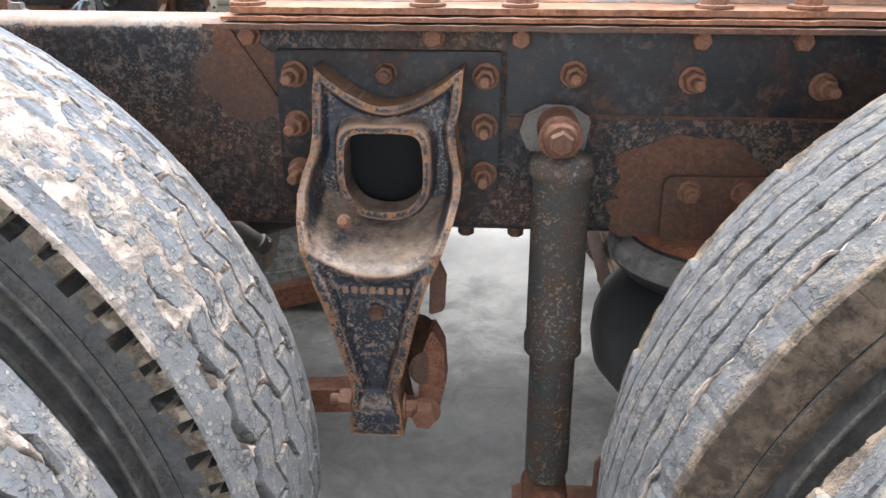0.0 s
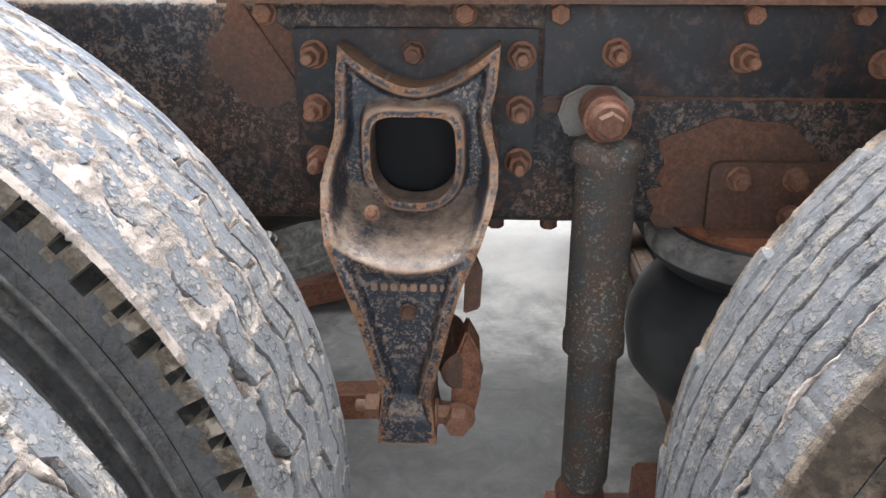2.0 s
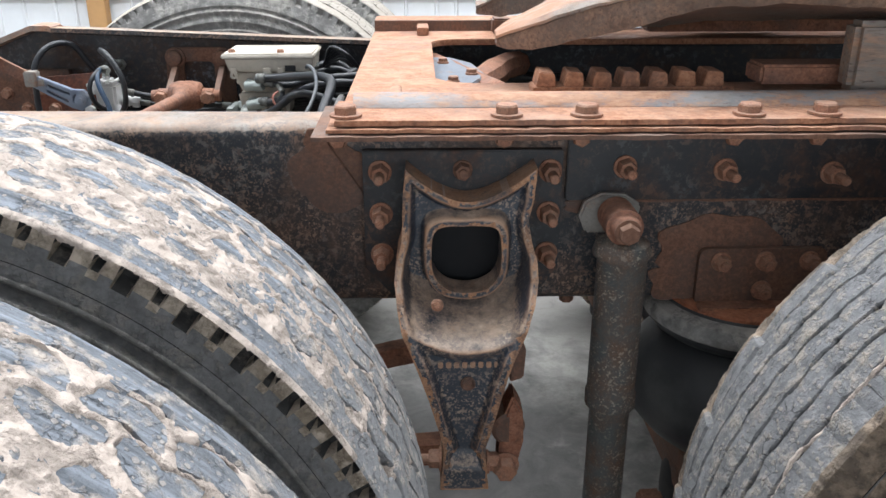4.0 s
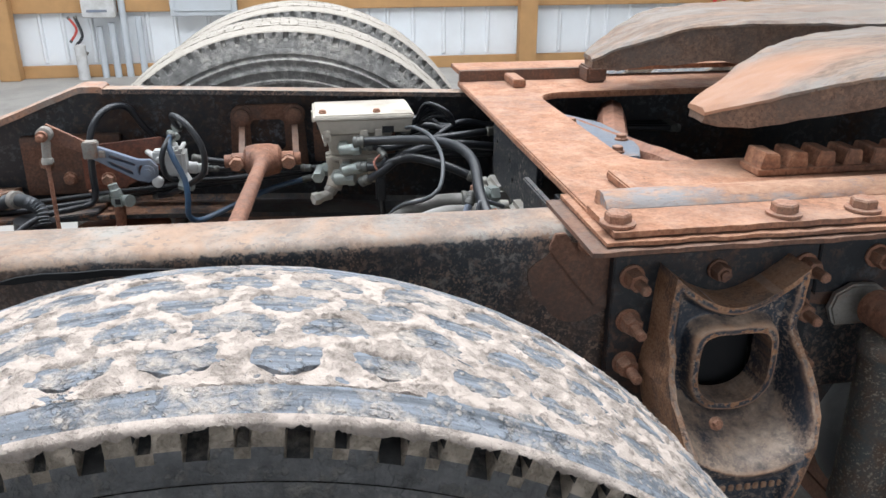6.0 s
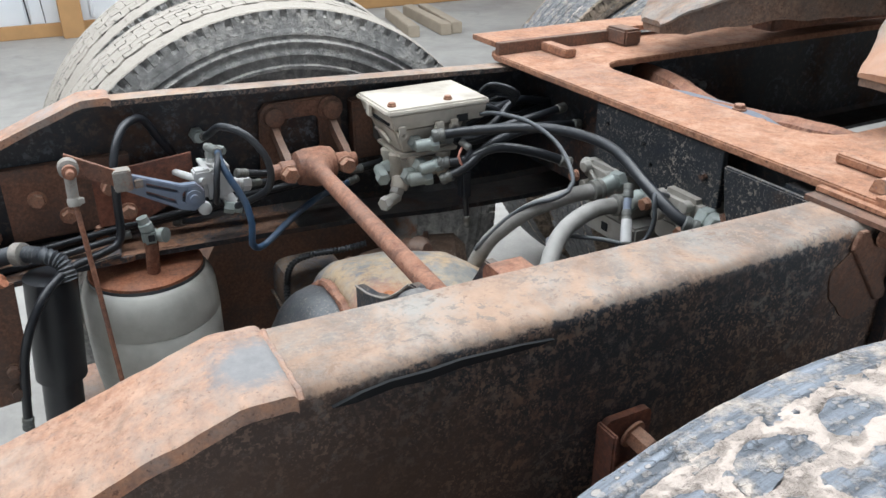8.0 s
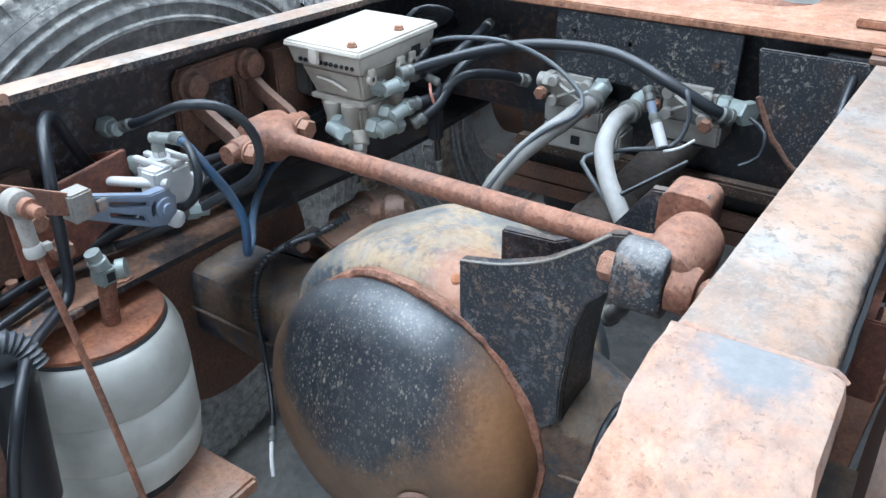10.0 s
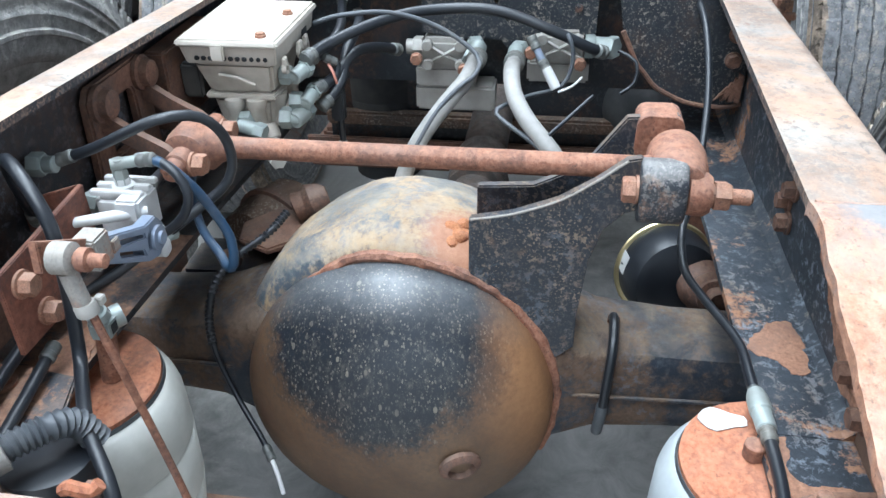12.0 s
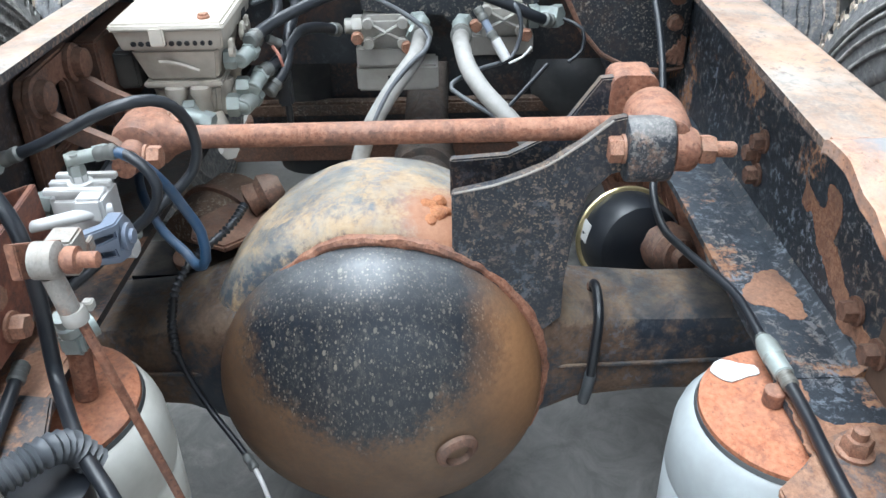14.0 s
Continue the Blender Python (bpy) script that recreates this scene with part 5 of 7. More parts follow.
bolt(hanger, (-0.1395, -0.566, 0.694), (0, -1, 0.4), 0.010, 0.006, 0, 0.008)
# cast marks that cannot be read
for i in range(3):
    part("cast_mark", box(-0.115 + i * 0.0105, -0.108 + i * 0.0105, -0.5005, -0.497, 0.7965, 0.8055, 0.001), CAST, hanger)
for i in range(8):
    part("cast_mark", box(-0.1395 + i * 0.0101, -0.133 + i * 0.0101, -0.5975, -0.594, 0.6205, 0.6285, 0.001), CAST, hanger)
# clamp ears and cross bolts at the foot
for x, d in ((-0.135, -1), (-0.075, 1)):
    bolt(hanger, (x, -0.585, 0.476 if d < 0 else 0.47), (d, 0, 0), 0.022, 0.014, 0.012 if d < 0 else 0.0, 0.016)
pin = thing("spring_eye", "rusty spring eye and clamp at the foot of the hanger", "spring eye")
part("eye", lathe([(0, 0.019), (0.004, 0.023), (0.10, 0.023), (0.104, 0.019)], (-0.045, -0.585, 0.520), (-0.25, 1, 0.0), 24), RUST_DARK, pin)
part("clamp", rough_up(prism([(-0.060, 0.447), (-0.036, 0.452), (-0.026, 0.50), (-0.028, 0.545), (-0.042, 0.572), (-0.056, 0.53)], [], "y", -0.585, -0.545, 0.003), 0.001), RUST, pin)
bolt(pin, (-0.050, -0.586, 0.466), (0, -1, 0), 0.026, 0.018, 0.0, 0.019)
part("upper_tab", rough_up(prism([(-0.046, 0.585), (-0.028, 0.592), (-0.026, 0.632), (-0.036, 0.655), (-0.044, 0.64)], [], "y", -0.575, -0.56, 0.002), 0.001), RUST_DARK, pin)

arm = thing("trailing_arm", "rusty steel trailing arm running to the rear axle", "suspension arm")
part("upper_leaf", tube([(-0.09, -0.44, 0.575), (-0.2, -0.44, 0.555), (-0.3, -0.44, 0.525), (-0.6, -0.44, 0.42), (-0.95, -0.43, 0.40)], 0.020, 4, None, 0.05), RUST, arm)
part("lower_leaf", tube([(-0.08, -0.50, 0.435), (-0.3, -0.47, 0.40), (-0.6, -0.45, 0.37)], 0.024, 4, None, 0.05), RUST, arm)

part("corner_gusset", rough_up(prism([(-0.305, 0.893), (-0.292, 0.893), (-0.236, 0.806), (-0.236, 0.795), (-0.250, 0.795), (-0.312, 0.873)], [], "y", -0.4525, -0.4458, 0.001), 0.0008), RUST_DARK, hanger, "rusty corner plate behind the hanger flange")
for x in (-0.012, 0.052):
    bolt(hanger, (x, -0.415, 0.639), (0, 0, -1), 0.018, 0.010, 0.0, 0.012, RUST_DARK)
fish = thing("fishplate", "black painted reinforcing plate bolted along the rail, rust at its edge", "plate")
part("plate", rough_up(box(0.035, 1.6, -0.4565, -0.447, 0.794, 0.889, 0.0015), 0.0008, 12), FRAME_BLACK, fish)
part("rust_seam", rough_up(tube([(0.04 + 0.05 * i, -0.4495, 0.792) for i in range(32)], 0.0035, 6, None, 0.01), 0.0025, 45), RUST_DARK, fish, "line of rust bleeding under the plate")
for x in (0.111, 0.245, 0.389, 0.55, 0.74):
    bolt(fish, (x, -0.457, 0.845 - 0.037 * min(x, 0.4)), (0, -1, 0), 0.022, 0.018, 0.024, 0.0155)
for x in (-0.265, -0.05, 0.05, 0.25, 0.36):
    bolt(fish, (x, -0.452, 0.880), (0, -1, 0), 0.02, 0.012, 0.0, 0.013)

shock = thing("shock_absorber", "dark steel shock absorber with flaking rust, bolted to the frame", "shock absorber")
part("mount_plate", rough_up(prism([(0.052, 0.776), (0.058, 0.796), (0.080, 0.808), (0.112, 0.806), (0.134, 0.790), (0.128, 0.752), (0.062, 0.752)], [], "y", -0.47, -0.458, 0.003), 0.001), STEEL_GREY, shock, "bare grey mounting plate")
part("upper_eye", lathe([(0, 0.0205), (0.004, 0.0235), (0.058, 0.0235), (0.060, 0.019), (0.068, 0.019), (0.072, 0.0165)], (0.094, -0.49, 0.788), (0, -1, 0), 28), RUST, shock)
bolt(shock, (0.094, -0.562, 0.788), (0, -1, 0), 0.023, 0.012, 0.0, 0.0165, RUST_DARK)
part("top_cap", rough_up(lathe([(0.0, 0.012), (0.004, 0.024), (0.010, 0.034), (0.020, 0.0372), (0.026, 0.0365), (0.027, 0.033)], (0.098, -0.527, 0.770), (0.003, 0, -1), 32), 0.0008, 50), SHOCK, shock, "domed steel cap")
part("dust_tube", rough_up(lathe([(0, 0.026), (0.004, 0.0335), (0.02, 0.0345), (0.024, 0.0325), (0.22, 0.0325), (0.224, 0.0345), (0.243, 0.0345), (0.245, 0.03)], (0.099, -0.527, 0.766), (0.003, 0, -1), 32), 0.0008, 40), SHOCK, shock)
part("body_tube", rough_up(lathe([(0, 0.0275), (0.18, 0.0275), (0.19, 0.024), (0.21, 0.015), (0.21, 0.012)], (0.100, -0.527, 0.53), (0.004, 0, -1), 32), 0.0006, 40), SHOCK, shock)
part("lower_eye", lathe([(0, 0.03), (0.06, 0.03)], (0.10, -0.497, 0.305), (0, -1, 0), 24), RUST, shock)
low = thing("lower_bracket", "rusty lower shock bracket on the axle seat", "bracket")
part("seat", rough_up(box(0.06, 0.24, -0.60, -0.44, 0.225, 0.26, 0.006), 0.002), RUST, low)
part("lug", rough_up(box(0.17, 0.21, -0.56, -0.46, 0.26, 0.325, 0.006), 0.002), RUST, low)


# ---------------------------------------------------------------- air springs
def air_spring(x, y, top, label, rubber, r=0.108, cap_r=0.092, drop=0.27, lobes=False):
    root = thing("air_spring", label, "air spring", "air springs")
    c = (x, y, top)
    if lobes:
        prof = [(0.004, cap_r * 0.9), (0.0, cap_r + 0.008), (-0.004, cap_r + 0.018), (-0.016, cap_r + 0.024), (-0.03, cap_r + 0.022), (-0.044, cap_r + 0.01), (-0.050, cap_r - 0.004),
                (-0.055, cap_r - 0.006), (-0.062, cap_r + 0.004), (-0.09, r - 0.012), (-0.12, r - 0.002), (-0.15, r), (-0.185, r - 0.006), (-0.215, r - 0.03), (-0.24, r - 0.06)]
    else:
        prof = [(0.004, cap_r * 0.9), (0.0, cap_r + 0.003), (-0.006, cap_r + 0.008), (-0.018, r - 0.003), (-0.03, r), (-0.075, r + 0.002), (-0.078, r + 0.0005), (-0.081, r + 0.002), (-0.15, r + 0.001),
                (-0.153, r - 0.0005), (-0.156, r + 0.001), (-0.2, r - 0.004), (-drop + 0.02, r - 0.02), (-drop, r - 0.05)]
    part("bellows", lathe(prof, c, (0, 0, 1), 56), rubber, root, sharp=0.8)
    part("bead_plate", rough_up(lathe([(0.003, cap_r), (0.010, cap_r), (0.014, cap_r - 0.006), (0.015, 0.02), (0.015, 0.001)], c, (0, 0, 1), 40), 0.001), CAP_RUST, root, "rusty round top plate")
    part("bead_ring", lathe([(0.002, cap_r - 0.001), (0.0055, cap_r + 0.0003), (0.0055, cap_r + 0.0012), (0.001, cap_r + 0.0025)], c, (0, 0, 1), 56), BAG_DUSTY, root, "dark rubber bead ring")
    if lobes:
        part("clamp_ring", lathe([(0.0015, cap_r + 0.006), (-0.003, cap_r + 0.021), (-0.014, cap_r + 0.0268), (-0.024, cap_r + 0.0258), (-0.028, cap_r + 0.0215)], c, (0, 0, 1), 56), SIDEWALL_PALE, root, "pale dusty rolled lip of the bellows")
    part("piston", lathe([(-drop + 0.04, 0.07), (-top + 0.30, 0.085), (-top + 0.26, 0.085)], c, (0, 0, 1), 32), BAG_RUBBER, root)
    return root


air_spring(0.318, -0.40, 0.628, "black rubber air spring under a rusty mounting bracket", BAG_DUSTY, 0.158, 0.118, 0.3, True)
bag_ff = air_spring(0.335, 0.275, 0.628, "black rubber air spring on the far side of the frame", BAG_RUBBER, 0.104, 0.092, 0.21)
part("lower_ring", lathe([(-0.010, 0.090), (-0.008, 0.108), (0.002, 0.110), (0.006, 0.104)], (0.335, 0.275, 0.445), (0, 0, 1), 48), BAG_DUSTY, bag_ff, "dusty rubber lower rim")
bracket = thing("bag_bracket", "rusty bolted bracket above the air spring", "bracket")
part("upright", rough_up(prism(rounded(0.226, 0.405, 0.636, 0.722, 0.012), [], "y", -0.458, -0.449, 0.002), 0.0008), RUST_DARK, bracket)
part("foot", rough_up(box(0.226, 0.405, -0.485, -0.458, 0.637, 0.644, 0.002), 0.001), RUST, bracket)
for x, z in ((0.256, 0.704), (0.318, 0.704), (0.380, 0.704), (0.318, 0.660)):
    bolt(bracket, (x, -0.4585, z), (0, -1, 0), 0.02, 0.014, 0.006, 0.014)
air_spring(-0.963, 0.345, 0.641, "dusty cream-grey rubber air spring with a rusty top plate", BAG_GREY, drop=0.238)
air_spring(-0.980, -0.363, 0.630, "scuffed blue-grey rubber air spring with a rusty top plate", BAG_BLUE, 0.105, 0.087)

# ---------------------------------------------------------------- rear axle
axle = thing("rear_axle", "rear drive axle housing with a bulging cover, black paint over rust", "axle")


def axle_tube(s):
    bm = bmesh.new()
    loops = []
    for d, h, w, zc in ((0.10, 0.125, 0.115, 0.49), (0.18, 0.10, 0.09, 0.487), (0.26, 0.074, 0.068, 0.485), (0.36, 0.066, 0.064, 0.485), (0.62, 0.066, 0.064, 0.485)):
        ring = []
        for k in range(40):
            a = 2 * math.pi * k / 40
            cx, cz = math.cos(a), math.sin(a)
            q = (abs(cx) ** 5.5 + abs(cz) ** 5.5) ** (-1 / 5.5)
            ring.append((AX_R + w * cx * q, 0.045 + s * d, zc + h * cz * q))
        loops.append(ring)
    rings(bm, loops)
    rod((AX_R - 0.075, 0.045 + s * 0.18, 0.484), (AX_R - 0.064, 0.045 + s * 0.6, 0.484), 0.003, 8, bm)
    return rough_up(bm, 0.001)


for s in (-1, 1):
    part("axle_tube", axle_tube(s), AXLE_TAN, axle)
part("spring_seat", rough_up(box(-0.612, -0.498, 0.225, 0.405, 0.43, 0.549, 0.012), 0.002, 30), AXLE_TAN, axle, "dark seat block on the axle")
DC = (AX_R, 0.045, 0.481)
part("bowl", rough_up(lathe([(0.24, 0.11), (0.20, 0.16), (0.13, 0.205), (0.05, 0.224), (0.0, 0.227), (-0.04, 0.226), (-0.060, 0.217), (-0.072, 0.203), (-0.075, 0.18)], (DC[0], 0.041, 0.484), (1, 0, 0), 72), 0.0012), BOWL, axle, "upper housing, paint faded to tan")
# the cover is a cap of a ball behind a short collar
CC = (-0.757, 0.042, 0.476)
dome = [(0.022, 0.204), (0.010, 0.2045)] + [(-0.098 * (1 - (r / 0.202) ** 1.8) ** (1 / 1.8), r) for r in 0.202 * np.sin(np.linspace(math.pi / 2, 0.02, 22))]
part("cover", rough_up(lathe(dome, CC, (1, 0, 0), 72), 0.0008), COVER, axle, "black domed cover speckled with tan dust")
seam = bmesh.new()
ring = [(-0.739 + 0.002 * math.sin(a * 7), 0.0415 + (0.2075 - 0.015 * max(0.0, a - 0.2) / 0.45) * math.sin(a), 0.479 + (0.2075 - 0.015 * max(0.0, a - 0.2) / 0.45) * math.cos(a)) for a in np.linspace(-2.0, 0.65, 70)]
tube(ring, 0.0072, 8, seam, 0.01)
part("weld_seam", rough_up(seam, 0.0025, 70), RUST, axle, "rusty weld seam")
part("drain_boss", lathe([(0, 0.027), (0.006, 0.027), (0.010, 0.022), (0.011, 0.018), (0.0, 0.015), (0.0, 0.001)], (-0.838, -0.05, 0.447), (-0.90, -0.36, -0.2), 24), RUST_DARK, axle, "rusty filler plug")
scab = None
for x, y, z, r in ((-0.684, -0.025, 0.700, 0.014), (-0.698, -0.034, 0.697, 0.012), (-0.673, -0.036, 0.699, 0.010), (-0.708, -0.026, 0.694, 0.010), (-0.690, -0.042, 0.695, 0.012)):
    scab = lathe([(-0.004, r), (0.002, r * 0.8), (0.004, r * 0.4), (0.0045, 0.001)], (x, y, z), (-0.15, -0.3, 1), 18, scab)
part("rust_scab", rough_up(rough_up(scab, 0.004, 60), 0.002, 160), RUST_ORANGE, axle, "blistered rust scab")
for y in (-0.56, 0.53):
    part("brake_drum", lathe([(-0.07, 0.15), (-0.065, 0.205), (0.07, 0.205), (0.075, 0.15)], (AX_R, y, AX_Z), (0, 1, 0), 40), RUST_DARK, axle, "rusty brake drum")
# bracket for the torque rod, welded on the housing
lug = bmesh.new()
pts = [(-0.05, 0.64), (-0.05, 0.746), (-0.10, 0.757), (-0.15, 0.777), (-0.19, 0.804), (-0.222, 0.831), (-0.236, 0.834), (-0.255, 0.82), (-0.262, 0.79), (-0.255, 0.775), (-0.225, 0.765), (-0.203, 0.742), (-0.190, 0.70), (-0.182, 0.62), (-0.182, 0.57), (-0.15, 0.54), (-0.09, 0.55), (-0.06, 0.61)]
part("lug_plate", rough_up(prism(pts, [], "x", -0.742, -0.728, 0.002), 0.0008), DIFF_BLACK, axle)
part("worn_edge", rough_up(tube([(-0.7425, -0.052, 0.7465), (-0.7425, -0.10, 0.7572), (-0.7425, -0.15, 0.777), (-0.7425, -0.19, 0.804), (-0.7425, -0.222, 0.8305)], 0.0016, 6, None, 0.006), 0.0006, 120), STEEL_GREY, axle, "bare worn upper edge of the plate")
pts = [(-0.05, 0.64), (-0.05, 0.74), (-0.12, 0.745), (-0.18, 0.775), (-0.225, 0.84), (-0.285, 0.845), (-0.29, 0.80), (-0.2, 0.74), (-0.17, 0.62)]
part("lug_plate", rough_up(prism(pts, [], "x", -0.648, -0.634, 0.002), 0.0008), DIFF_BLACK, axle)
part("lug_side", rough_up(prism([(-0.203, 0.742), (-0.190, 0.70), (-0.182, 0.62), (-0.182, 0.55), (-0.174, 0.55), (-0.174, 0.62), (-0.182, 0.70), (-0.196, 0.742)], [], "x", -0.7285, -0.6475, 0.001), 0.0008), DIFF_BLACK, axle)
ear = bmesh.new()
rings(ear, [[(x + (x + 0.744) * q, y, z + (z - 0.80) * q) for x, z in rounded(-0.771, -0.717, 0.762, 0.834, 0.025, 8)] for y, q in ((-0.2850, -0.10), (-0.2835, -0.03), (-0.280, 0.0), (-0.240, 0.0), (-0.2365, -0.03), (-0.235, -0.10))])
part("lug_ear", rough_up(ear, 0.0012, 40), EAR_STEEL, axle, sharp=0.9)
part("lug_ear", rough_up(prism(rounded(-0.29, -0.236, 0.79, 0.846, 0.014), [], "x", -0.655, -0.61, 0.004), 0.001), RUST, axle)
bolt(axle, (-0.748, -0.2345, 0.80), (0, 1, 0), 0.026, 0.014, 0, 0.016)
part("collar", rough_up(lathe([(0, 0.018), (0.002, 0.024), (0.020, 0.0245), (0.026, 0.021), (0.027, 0.014)], (-0.744, -0.285, 0.797), (0, -1, -0.03), 28), 0.0008, 60), RUST, axle, "rusty round collar")
bolt(axle, (-0.744, -0.312, 0.796), (0, -1, -0.03), 0.029, 0.017, 0.025, 0.012)
part("breather", tube([(-0.668, -0.235, 0.548), (-0.672, -0.235, 0.570), (-0.700, -0.234, 0.576), (-0.731, -0.232, 0.560), (-0.740, -0.229, 0.51), (-0.739, -0.226, 0.455), (-0.728, -0.224, 0.420)], 0.0064, 10), HOSE, axle, "black breather hose")
part("breather_sleeve", tube([(-0.7395, -0.227, 0.475), (-0.738, -0.2255, 0.45), (-0.728, -0.224, 0.418)], 0.0078, 12), SLEEVE, axle, "hard plastic end sleeve")
bolt(axle, (-0.664, -0.236, 0.552), (-0.3, 0, 1), 0.016, 0.010, 0.008, 0.011, RUST_DARK)

# ---------------------------------------------------------------- torque rod
trod = thing("torque_rod", "rusty torque rod across the frame above the axle", "torque rod")
ra, rb = Vector((-0.672, 0.302, 0.789)), Vector((-0.706, -0.280, 0.806))
part("bar", rough_up(lathe([(0, 0.030), (0.024, 0.029), (0.034, 0.021), (0.046, 0.0148), (0.07, 0.0134), (0.545, 0.0134), (0.565, 0.018)], ra, rb - ra, 24), 0.0008, 60), RUST, trod)
part("end_ball", rough_up(lathe([(-0.036, 0.020), (-0.031, 0.028), (-0.014, 0.032), (0.014, 0.032), (0.031, 0.028), (0.036, 0.020)], ra, (1, 0, 0.0), 28), 0.001), RUST, trod)
part("end_ball", rough_up(lathe([(-0.048, 0.020), (-0.044, 0.026), (-0.018, 0.032), (0.015, 0.034), (0.040, 0.031), (0.046, 0.024)], rb, (1, 0, 0.0), 28), 0.001), RUST, trod)
for s in (-1, 1):
    part("stud", lathe([(0, 0.016), (0.025, 0.016), (0.027, 0.013), (0.04, 0.013)], ra + Vector((s * 0.034, 0, 0)), (s, 0, 0), 16), RUST, trod)
    bolt(trod, ra + Vector((s * 0.050, -0.017, 0)), (0, -1, 0), 0.024, 0.014, 0.0, 0.015)
fb = thing("rod_bracket", "rusty cast bracket holding the torque rod to the rail", "bracket")
outer = [(-0.742, 0.74), (-0.735, 0.865), (-0.722, 0.880), (-0.600, 0.880), (-0.588, 0.865), (-0.582, 0.74), (-0.60, 0.735), (-0.62, 0.765), (-0.70, 0.765), (-0.722, 0.735)]
part("frame", rough_up(prism(outer, [rounded(-0.698, -0.628, 0.782, 0.848, 0.012)], "y", 0.392, 0.405, 0.003), 0.0008), RUST_DARK, fb)
for x in (-0.713, -0.607):
    part("boss", rough_up(lathe([(0, 0.023), (0.006, 0.023), (0.008, 0.018), (0.018, 0.0165), (0.020, 0.013)], (x, 0.392, 0.858), (0, -1, 0), 24), 0.0008), RUST_DARK, fb)
    leg = bmesh.new()
    rings(leg, [[(x - 0.006, y, z), (x + 0.006, y, z), (x + 0.006, y + 0.014, z - 0.016), (x - 0.006, y + 0.014, z - 0.016)] for y, z in ((0.385, 0.846), (0.355, 0.826), (0.318, 0.806), (0.300, 0.790))])
    part("leg", rough_up(leg, 0.0006), RUST_DARK, fb)

# ---------------------------------------------------------------- control box on the far rail
ctrl = thing("control_box", "beige plastic brake control unit with hose fittings, dusty", "control unit")
def frustum(x0, x1, y0, y1, z0, X0, X1, Y0, Y1, Z1, bevel=0.004):
    """A block that tapers from one rectangle (below) to another (above)."""
    bm = bmesh.new()
    rings(bm, [[(x0, y0, z0), (x1, y0, z0), (x1, y1, z0), (x0, y1, z0)], [(X0, Y0, Z1), (X1, Y0, Z1), (X1, Y1, Z1), (X0, Y1, Z1)]])
    bmesh.ops.recalc_face_normals(bm, faces=bm.faces[:])
    return soften(bm, bevel)


lid = part("lid", rough_up(frustum(-0.571, -0.377, 0.216, 0.358, 0.8805, -0.568, -0.380, 0.219, 0.355, 0.8905, 0.003), 0.0005, 30), BOX_PLASTIC, ctrl)
part("lid_skirt", rough_up(frustum(-0.556, -0.385, 0.226, 0.350, 0.853, -0.564, -0.381, 0.222, 0.354, 0.8805, 0.002), 0.0004, 40), BOX_PLASTIC, lid)
for i in range(11):
    y = 0.236 + i * 0.0093
    part("vent_slot", box(-0.5632, -0.5585, y, y + (0.0062 if i > 2 else 0.005), 0.860, 0.8655, 0.0012), HOSE, lid, "dark vent slot")
for x, y in ((-0.551, 0.244), (-0.449, 0.239)):
    bolt(lid, (x, y, 0.8905), (0, 0, 1), 0.011, 0.0035, 0, 0.0075)
part("clip_tab", rough_up(box(-0.572, -0.566, 0.290, 0.308, 0.862, 0.886, 0.002), 0.0004), BOX_PLASTIC, lid)
for x, r in ((-0.476, 0.0095), (-0.448, 0.0085), (-0.545, 0.008)):
    ring = lathe([(0.0, r * 0.42), (0.0, r), (0.006, r), (0.006, r * 0.42)], (x, 0.2205, 0.8475), (0, -1, 0), 18, None, False)
    part("lug", box(x - r * 0.8, x + r * 0.8, 0.2150, 0.2200, 0.850, 0.862, 0.001, ring), BOX_PLASTIC, lid)
part("cut_out", box(-0.440, -0.418, 0.2235, 0.2262, 0.8535, 0.866, 0.0), BAG_RUBBER, lid, "dark cut-out in the skirt")
part("body", rough_up(frustum(-0.535, -0.437, 0.243, 0.332, 0.806, -0.553, -0.418, 0.233, 0.342, 0.853), 0.0005, 30), BOX_PLASTIC, ctrl)
part("cross_strap", tube([(-0.5545, 0.308, 0.838), (-0.5515, 0.285, 0.834), (-0.5485, 0.262, 0.823)], 0.0028, 6), BOX_PLASTIC, ctrl)
part("side_block", box(-0.535, -0.44, 0.343, 0.373, 0.795, 0.845, 0.004), BAG_RUBBER, ctrl, "black rubber side block")
part("flange", rough_up(box(-0.541, -0.430, 0.238, 0.338, 0.798, 0.806, 0.002), 0.0004), BOX_PLASTIC, ctrl)
valve_low = part("valve_body", rough_up(frustum(-0.526, -0.444, 0.250, 0.326, 0.752, -0.534, -0.436, 0.244, 0.332, 0.798, 0.006), 0.0008, 30), BOX_PLASTIC, ctrl)
for y in (0.268, 0.300):
    part("column", lathe([(0, 0.009), (0.006, 0.0125), (0.030, 0.011), (0.036, 0.014), (0.046, 0.014), (0.048, 0.010)], (-0.535, y, 0.752), (0, 0, 1), 18), BOX_PLASTIC, valve_low)
for x in (-0.512, -0.458):
    part("column", lathe([(0, 0.008), (0.006, 0.0115), (0.034, 0.010), (0.040, 0.0125), (0.048, 0.0125)], (x, 0.243, 0.752), (0, 0, 1), 18), BOX_PLASTIC, valve_low)
part("window", box(-0.497, -0.483, 0.2405, 0.2425, 0.762, 0.776, 0.0), BAG_RUBBER, valve_low, "small dark recess")
part("port_boss", rod((-0.50, 0.25, 0.775), (-0.50, 0.228, 0.775), 0.017, 20), BOX_PLASTIC, valve_low)
part("port_boss", rod((-0.530, 0.262, 0.756), (-0.538, 0.254, 0.738), 0.016, 20), BOX_PLASTIC, valve_low)
